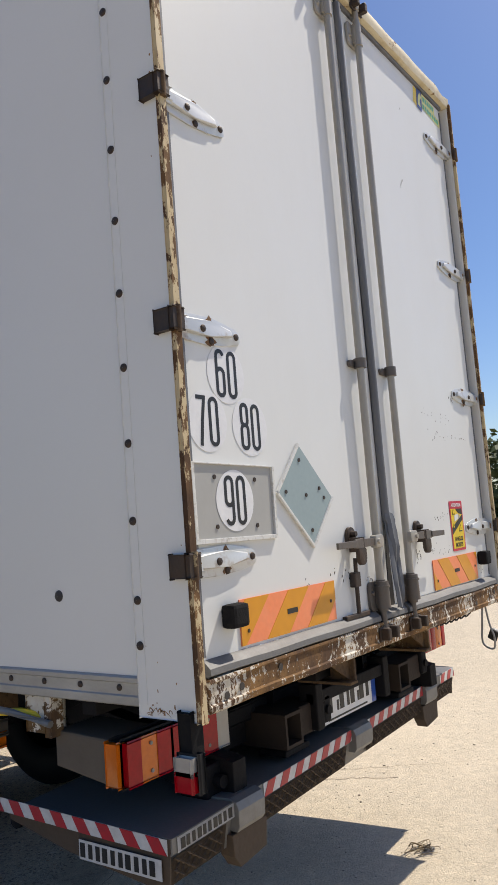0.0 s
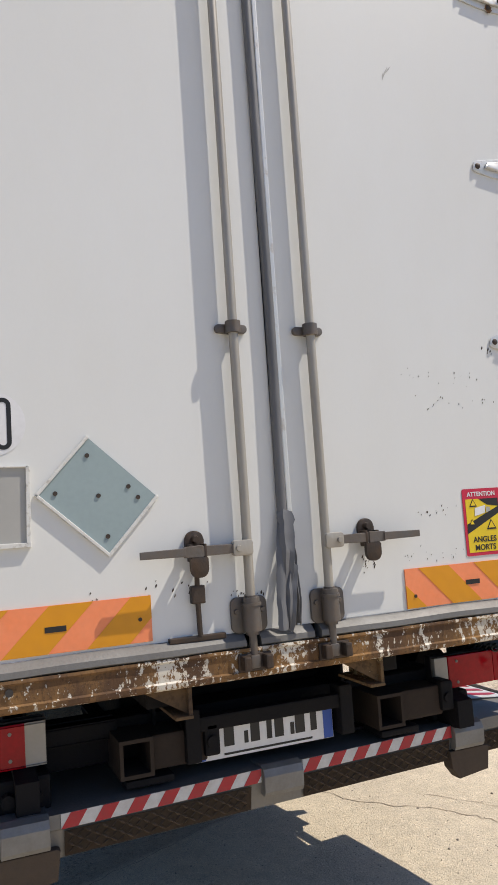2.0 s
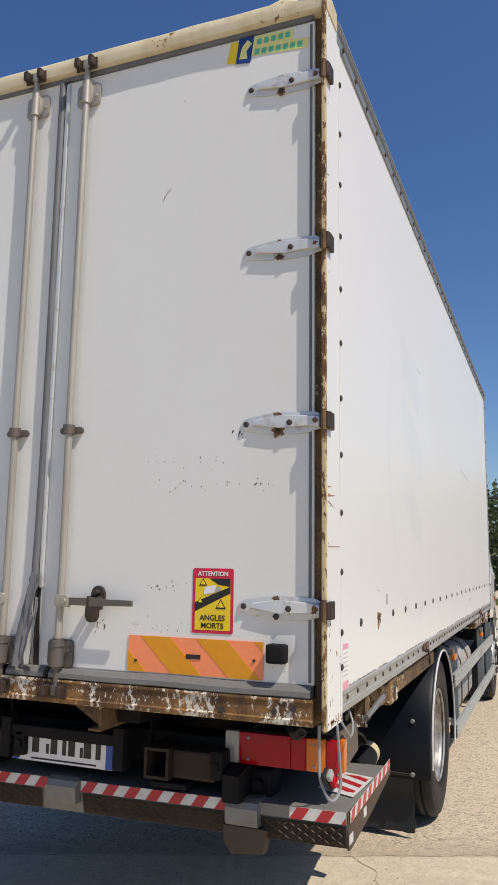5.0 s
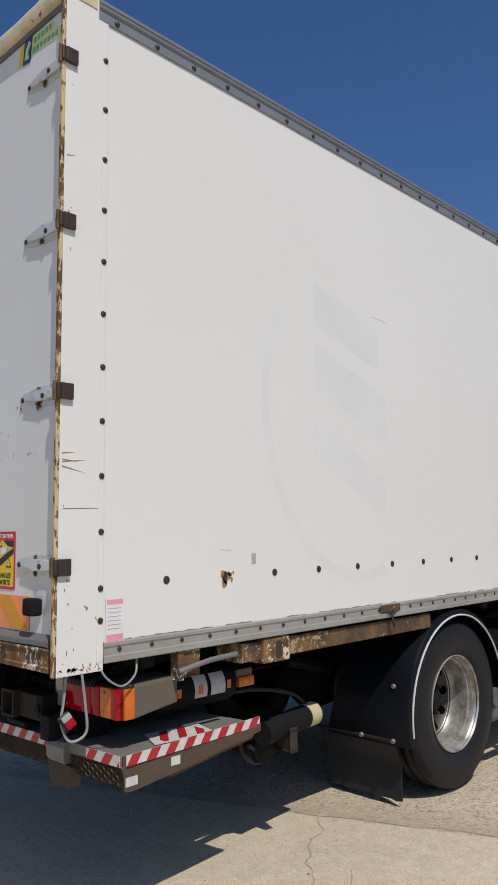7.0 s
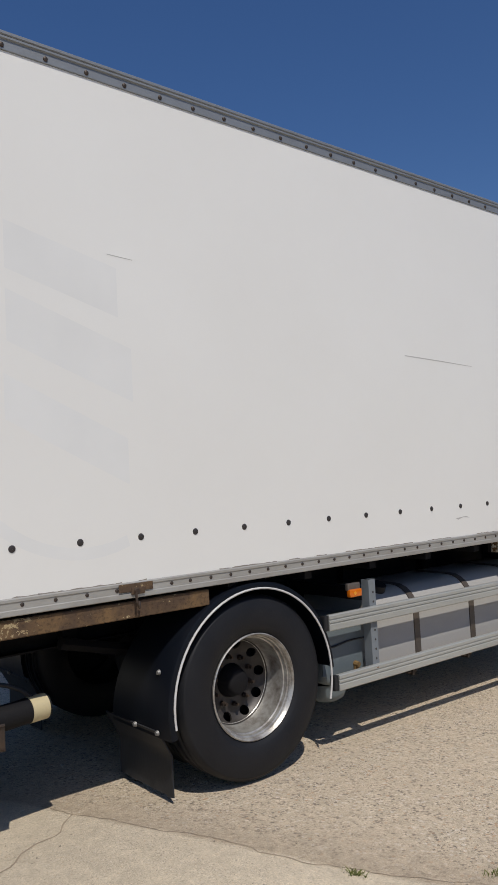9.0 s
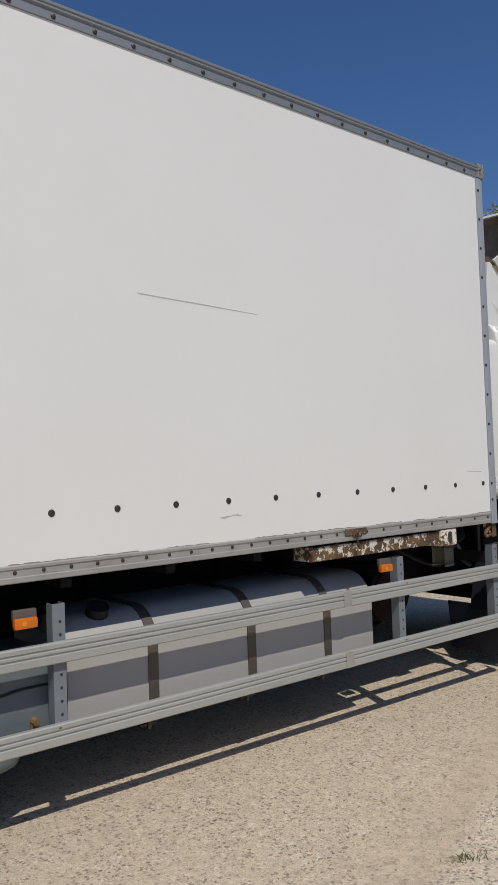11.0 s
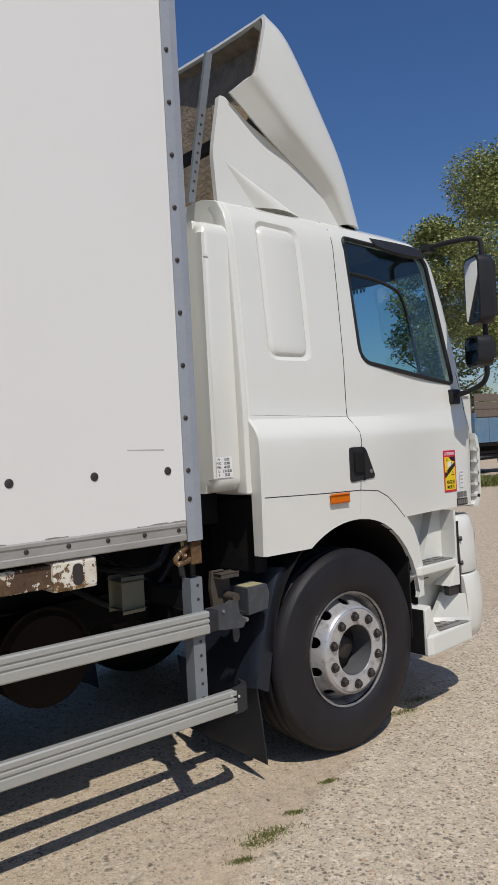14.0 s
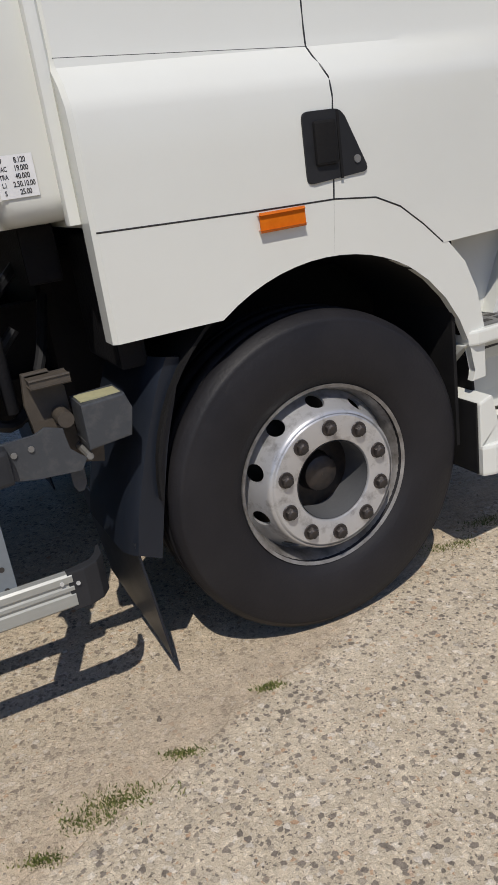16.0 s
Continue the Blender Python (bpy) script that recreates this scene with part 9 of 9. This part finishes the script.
def tipper():
    """White flat-nosed lorry with a blue drop-side body, beacon and mirrors, far across the yard."""
    x, y = -28.15, -12.5
    t = thing("tipper_lorry", "white lorry with blue drop-side body and orange beacon", "lorry", at=(x, y, ground_z(x)))
    t.rotation_euler = (0, 0, radians(4))
    t.scale = (0.92, 0.96, 0.90)
    tint = mat("dark_tinted_glass", (0.01, 0.012, 0.02), 0.08)
    bm = BM()
    prof = [(-0.95, 1.25), (-0.95, 3.25), (-0.8, 3.42), (0.45, 3.45), (0.75, 3.3), (1.0, 2.15), (1.08, 1.3), (0.55, 1.0), (0.35, 0.7), (0.18, 0.75), (0.08, 1.02), (-0.15, 1.18), (-0.4, 1.24)]
    prism(bm, prof, "y", -1.18, 1.18, bev=0.06)
    part("cab", bm, CABW, t, "white cab")
    bm = BM()
    prism(bm, fillet([(0.45, 0.42), (1.16, 0.42), (1.2, 0.7), (1.16, 1.22), (0.55, 1.22)], 0.06, 3), "y", -1.22, 1.22, bev=0.04)
    bumper = part("bumper", bm, CABW, t, "white bumper")
    for k in range(3):
        bm = BM()
        bx(bm, 1.15, 1.205, 0.55, 1.10, 0.58 + 0.18 * k, 0.70 + 0.18 * k, 0.02)
        part("bumper_slot", bm, GREYI, bumper, "dark bumper slot")
    bm = BM()
    for s in (1, -1):
        prism(bm, fillet([(0.02, 3.08), (0.60, 3.08), (0.83, 2.22), (0.02, 2.2)], 0.06, 3), "y", s * 1.18, s * 1.19)
    part("side_window", bm, tint, t, "dark side windows")
    bm = BM()
    prism(bm, [(0.795, 3.16), (1.012, 2.22), (0.95, 2.2), (0.74, 3.14)], "y", -1.06, 1.06, bev=0.015)
    part("windscreen", bm, tint, t, "dark tinted windscreen")
    for s in (1, -1):
        bm = BM()
        for x0, x1, z0, z1 in ((-0.06, -0.045, 1.35, 3.15), (0.88, 0.895, 1.35, 2.2), (-0.06, 0.895, 1.34, 1.355), (-0.05, 0.75, 2.1, 2.13)):
            bx(bm, x0, x1, s * 1.18, s * 1.186, z0, z1)
        part("door_seam", bm, GREYI, t, "dark door seams")
        bm = BM()
        bx(bm, -0.02, 0.2, s * 1.18, s * 1.20, 1.95, 2.03, 0.006)
        part("door_handle", bm, BLACKP, t, "black door handle")
        bm = BM()
        bx(bm, 0.42, 0.56, s * 1.27, s * 1.52, 2.38, 2.92, 0.04)
        m = part("mirror", bm, SCUFF, t, "grey mirror on a bracket")
        bm = BM()
        tube(bm, [(0.72, s * 1.18, 3.02), (0.5, s * 1.40, 3.04), (0.5, s * 1.40, 2.3), (0.8, s * 1.18, 2.15)], 0.02, 6)
        part("mirror_arm", bm, BLACKP, m, "black mirror arm")
        bm = BM()
        bx(bm, -0.75, 0.7, s * 1.18, s * 1.25, 3.16, 3.20, 0.01)
        part("gutter", bm, CABW, t, "white roof gutter")
        bm = BM()
        bx(bm, 0.98, 1.09, s * 0.55, s * 1.0, 1.5, 1.62, 0.02)
        part("wiper_panel", bm, GREYI, t, "dark vent panel")
    bm = BM()
    bx(bm, 1.0, 1.10, -0.85, 0.85, 1.4, 1.95, 0.02)
    part("grille", bm, BLACKP, t, "black grille")
    bm = BM()
    prism(bm, [(0.62, 3.44), (0.90, 3.3), (0.92, 3.1), (0.78, 3.2)], "y", -1.14, 1.14, bev=0.02)
    part("sun_visor", bm, mat("dark_mauve_visor", (0.05, 0.03, 0.065), 0.5), t, "dark mauve sun visor")
    bm = BM()
    cyl(bm, (0.35, 0.45, 3.42), (0.35, 0.45, 3.72), 0.13, 0.10, 14)
    part("beacon", bm, LENSA, t, "orange beacon", True)
    for xx in (-0.42, -3.9):
        for s in (1, -1):
            bm = BM()
            lathe(bm, tyre_profile(0.53, 0.28, 0.28), 32)
            lathe(bm, [(0.28, 0.09), (0.2, 0.03), (0.12, 0.08), (0.001, 0.08)], 24, mi=1)
            part("wheel", bm, [TYRE, RIMD], t, "dusty wheel", at=pose(xx, s * 1.02, 0.53, 0, 0, 0 if s > 0 else 180))
    for s in (1, -1):
        bm = BM()
        prism(bm, [(-0.98, 1.2), (-1.08, 0.9), (-1.1, 0.5), (-0.98, 0.5), (-0.96, 0.9), (-0.88, 1.1)], "y", s * 0.75, s * 1.2)
        part("rear_mudguard", bm, GREYI, t, "dark mudguard behind the front wheel")
    TIMBER = mat("weathered_boards", (0.13, 0.10, 0.08), 0.9, col2=(0.20, 0.16, 0.13), scale=6, amount=0.45, bump=0.3)
    blue = mat("faded_blue_paint", (0.06, 0.20, 0.36), 0.6, col2=(0.25, 0.28, 0.29), scale=3, amount=0.42, bump=0.1)
    bm = BM()
    bx(bm, -5.4, -1.15, -1.2, 1.2, 1.15, 1.3, 0.02)
    part("bed", bm, CHASSIS, t, "dark bed frame")
    for s in (1, -1):
        for i in range(4):
            bm = BM()
            x0 = -1.2 - 1.05 * i
            bx(bm, x0 - 1.0, x0, s * 1.17, s * 1.22, 1.3, 2.3, 0.01)
            part("drop_side", bm, blue, t, "faded blue drop-side panel")
    bm = BM()
    bx(bm, -1.25, -1.15, -1.2, 1.2, 1.3, 2.5, 0.01)
    part("headboard", bm, blue, t, "faded blue headboard")
    for s in (1, -1):
        for k in range(3):
            bm = BM()
            bx(bm, -5.35, -1.2, s * 1.16, s * 1.20, 2.34 + 0.32 * k, 2.63 + 0.32 * k, 0.01)
            part("side_board", bm, TIMBER, t, "weathered brown raised side board")
    bm = BM()
    bx(bm, -5.3, -0.9, -0.45, -0.35, 0.75, 1.1)
    bx(bm, -5.3, -0.9, 0.35, 0.45, 0.75, 1.1)
    for s in (1, -1):
        bx(bm, -3.0, -1.0, s * 1.05, s * 1.1, 0.6, 0.7)
        bx(bm, -3.0, -1.0, s * 1.05, s * 1.1, 0.85, 0.95)
    part("chassis", bm, CHASSIS, t, "dark chassis")


def wall_far():
    w = mat("brown_render", (0.16, 0.115, 0.085), 0.9, col2=(0.11, 0.08, 0.06), scale=0.6, amount=0.4, bump=0.3, bscale=20)
    bm = BM()
    bx(bm, -46.0, -45.7, -46.0, -3.0, -1.0, 2.6)
    for i in range(11):
        bx(bm, -45.69, -45.6, -45.5 + 4 * i, -45.3 + 4 * i, -1.0, 2.7)
    bx(bm, -46.1, -45.55, -46.0, -3.0, 2.6, 2.75)
    part("boundary_wall", bm, w, None, "brown rendered boundary wall beyond the lorry")
    tagged(bpy.data.objects["boundary_wall"], category="wall", kind="structure")


def grass(name, rng, spots, count, hmin, hmax, label, leaf):
    vs, fs = [], []
    for cx, cy, r0, r1, ang in spots:
        ca, sa = math.cos(ang), math.sin(ang)
        for _ in range(count):
            a, b = rng.gauss(0, 0.5) * r0, rng.gauss(0, 0.5) * r1
            x, y = cx + a * ca - b * sa, cy + a * sa + b * ca
            z = ground_z(x)
            h = rng.uniform(hmin, hmax)
            dx, dy = rng.gauss(0, 0.5) * h, rng.gauss(0, 0.5) * h
            t = rng.uniform(0.0015, 0.004) * (1 + h * 3)
            u = rng.random() * 6.28
            i = len(vs)
            vs += [(x - t * math.cos(u), y - t * math.sin(u), z - 0.002), (x + t * math.cos(u), y + t * math.sin(u), z - 0.002), (x + dx * 0.5, y + dy * 0.5, z + h * 0.7), (x + dx, y + dy, z + h)]
            fs += [(i, i + 1, i + 2), (i, i + 2, i + 3)]
    me = bpy.data.meshes.new(name)
    me.from_pydata(vs, [], fs)
    o = new(name, me)
    me.materials.append(leaf)
    tagged(o, label, "grass", kind="stuff")


GRASSM = leaf_material("grass_blades", (0.07, 0.10, 0.02), (0.22, 0.22, 0.08))
DRYM = leaf_material("dry_weeds", (0.12, 0.12, 0.04), (0.30, 0.26, 0.13))
rng = random.Random(11)
far_wood()
fence()
parked_van(-30.5, 10.5, 165, "lorry")
parked_van(-32.5, 13.0, 165, "lorry")
tipper()
wall_far()
tree(1, -47.0, -18.6, 18.5, 12.0, LEAF, 150000, 0.08, "tall leafy poplar with sunlit yellow-green leaves", 0.20)
tree(2, -53, -29.0, 17, 9.0, LEAF, 26000, 0.13, "tall leafy poplar in the row", 0.2)
tree(3, -52, -6.0, 13, 8.0, LEAFD, 16000, 0.15, "dark leafy tree behind the boundary wall", 0.15)
tree(7, -66, 24.7, 11.8, 2.2, LEAFD, 16000, 0.13, "slender dark poplar above the wood", 0.2)
tree(8, -66, 27.1, 12.4, 2.4, LEAFD, 16000, 0.13, "slender dark poplar above the wood", 0.2)
tree(9, -27.8, 12.9, 4.5, 2.6, LEAFY, 12000, 0.05, "yellow-green young tree by the fence", 0.15)
# unseen trees added past the fence, for the cab windows to mirror
tree(21, -42, 30, 9, 8, LEAF, 16000, 0.16, "unseen leafy tree added for the cab windows to mirror", 0.12)
tree(22, -50, 35, 10, 9, LEAF, 16000, 0.16, "unseen leafy tree added for the cab windows to mirror", 0.12)
tree(23, -58, 40, 11, 9, LEAFD, 14000, 0.17, "unseen dark leafy tree added for the cab windows to mirror", 0.12)
grass("joint_grass", rng, [(-7.74, 1.50, 0.13, 0.04, 2.77), (-7.62, 1.53, 0.10, 0.035, 2.77), (-7.70, 1.515, 0.09, 0.03, 2.77), (-8.25, 1.34, 0.05, 0.02, 2.77), (-7.5, 1.59, 0.06, 0.02, 2.77), (-7.92, 1.45, 0.06, 0.02, 2.77), (-9.5, 0.93, 0.10, 0.04, 2.9), (-9.25, 1.0, 0.12, 0.04, 2.9)], 260, 0.004, 0.016, "short green grass growing in a concrete joint", GRASSM)
grass("joint_grass", rng, [(-2.60, 2.30, 0.05, 0.02, 2.0), (-4.0, 3.05, 0.05, 0.02, 1.0), (-3.05, 2.72, 0.08, 0.03, 2.6), (-4.4, 2.75, 0.2, 0.03, 2.6), (-5.15, 2.62, 0.10, 0.03, 2.6)], 70, 0.006, 0.03, "small weeds in a concrete joint", GRASSM)
grass("verge_grass", rng, [(-27.5 + 1.3 * i, -6.9 - 1.1 * i, 1.6, 0.7, -0.7) for i in range(-5, 10)], 1800, 0.10, 0.34, "rough green verge in front of the lorry", GRASSM)
grass("verge_grass", rng, [(-34 + 1.6 * i, 1.1 + 0.9 * i, 1.2, 0.25, 0.5) for i in range(0, 15)], 500, 0.06, 0.4, "dry weeds along the foot of the fence", DRYM)
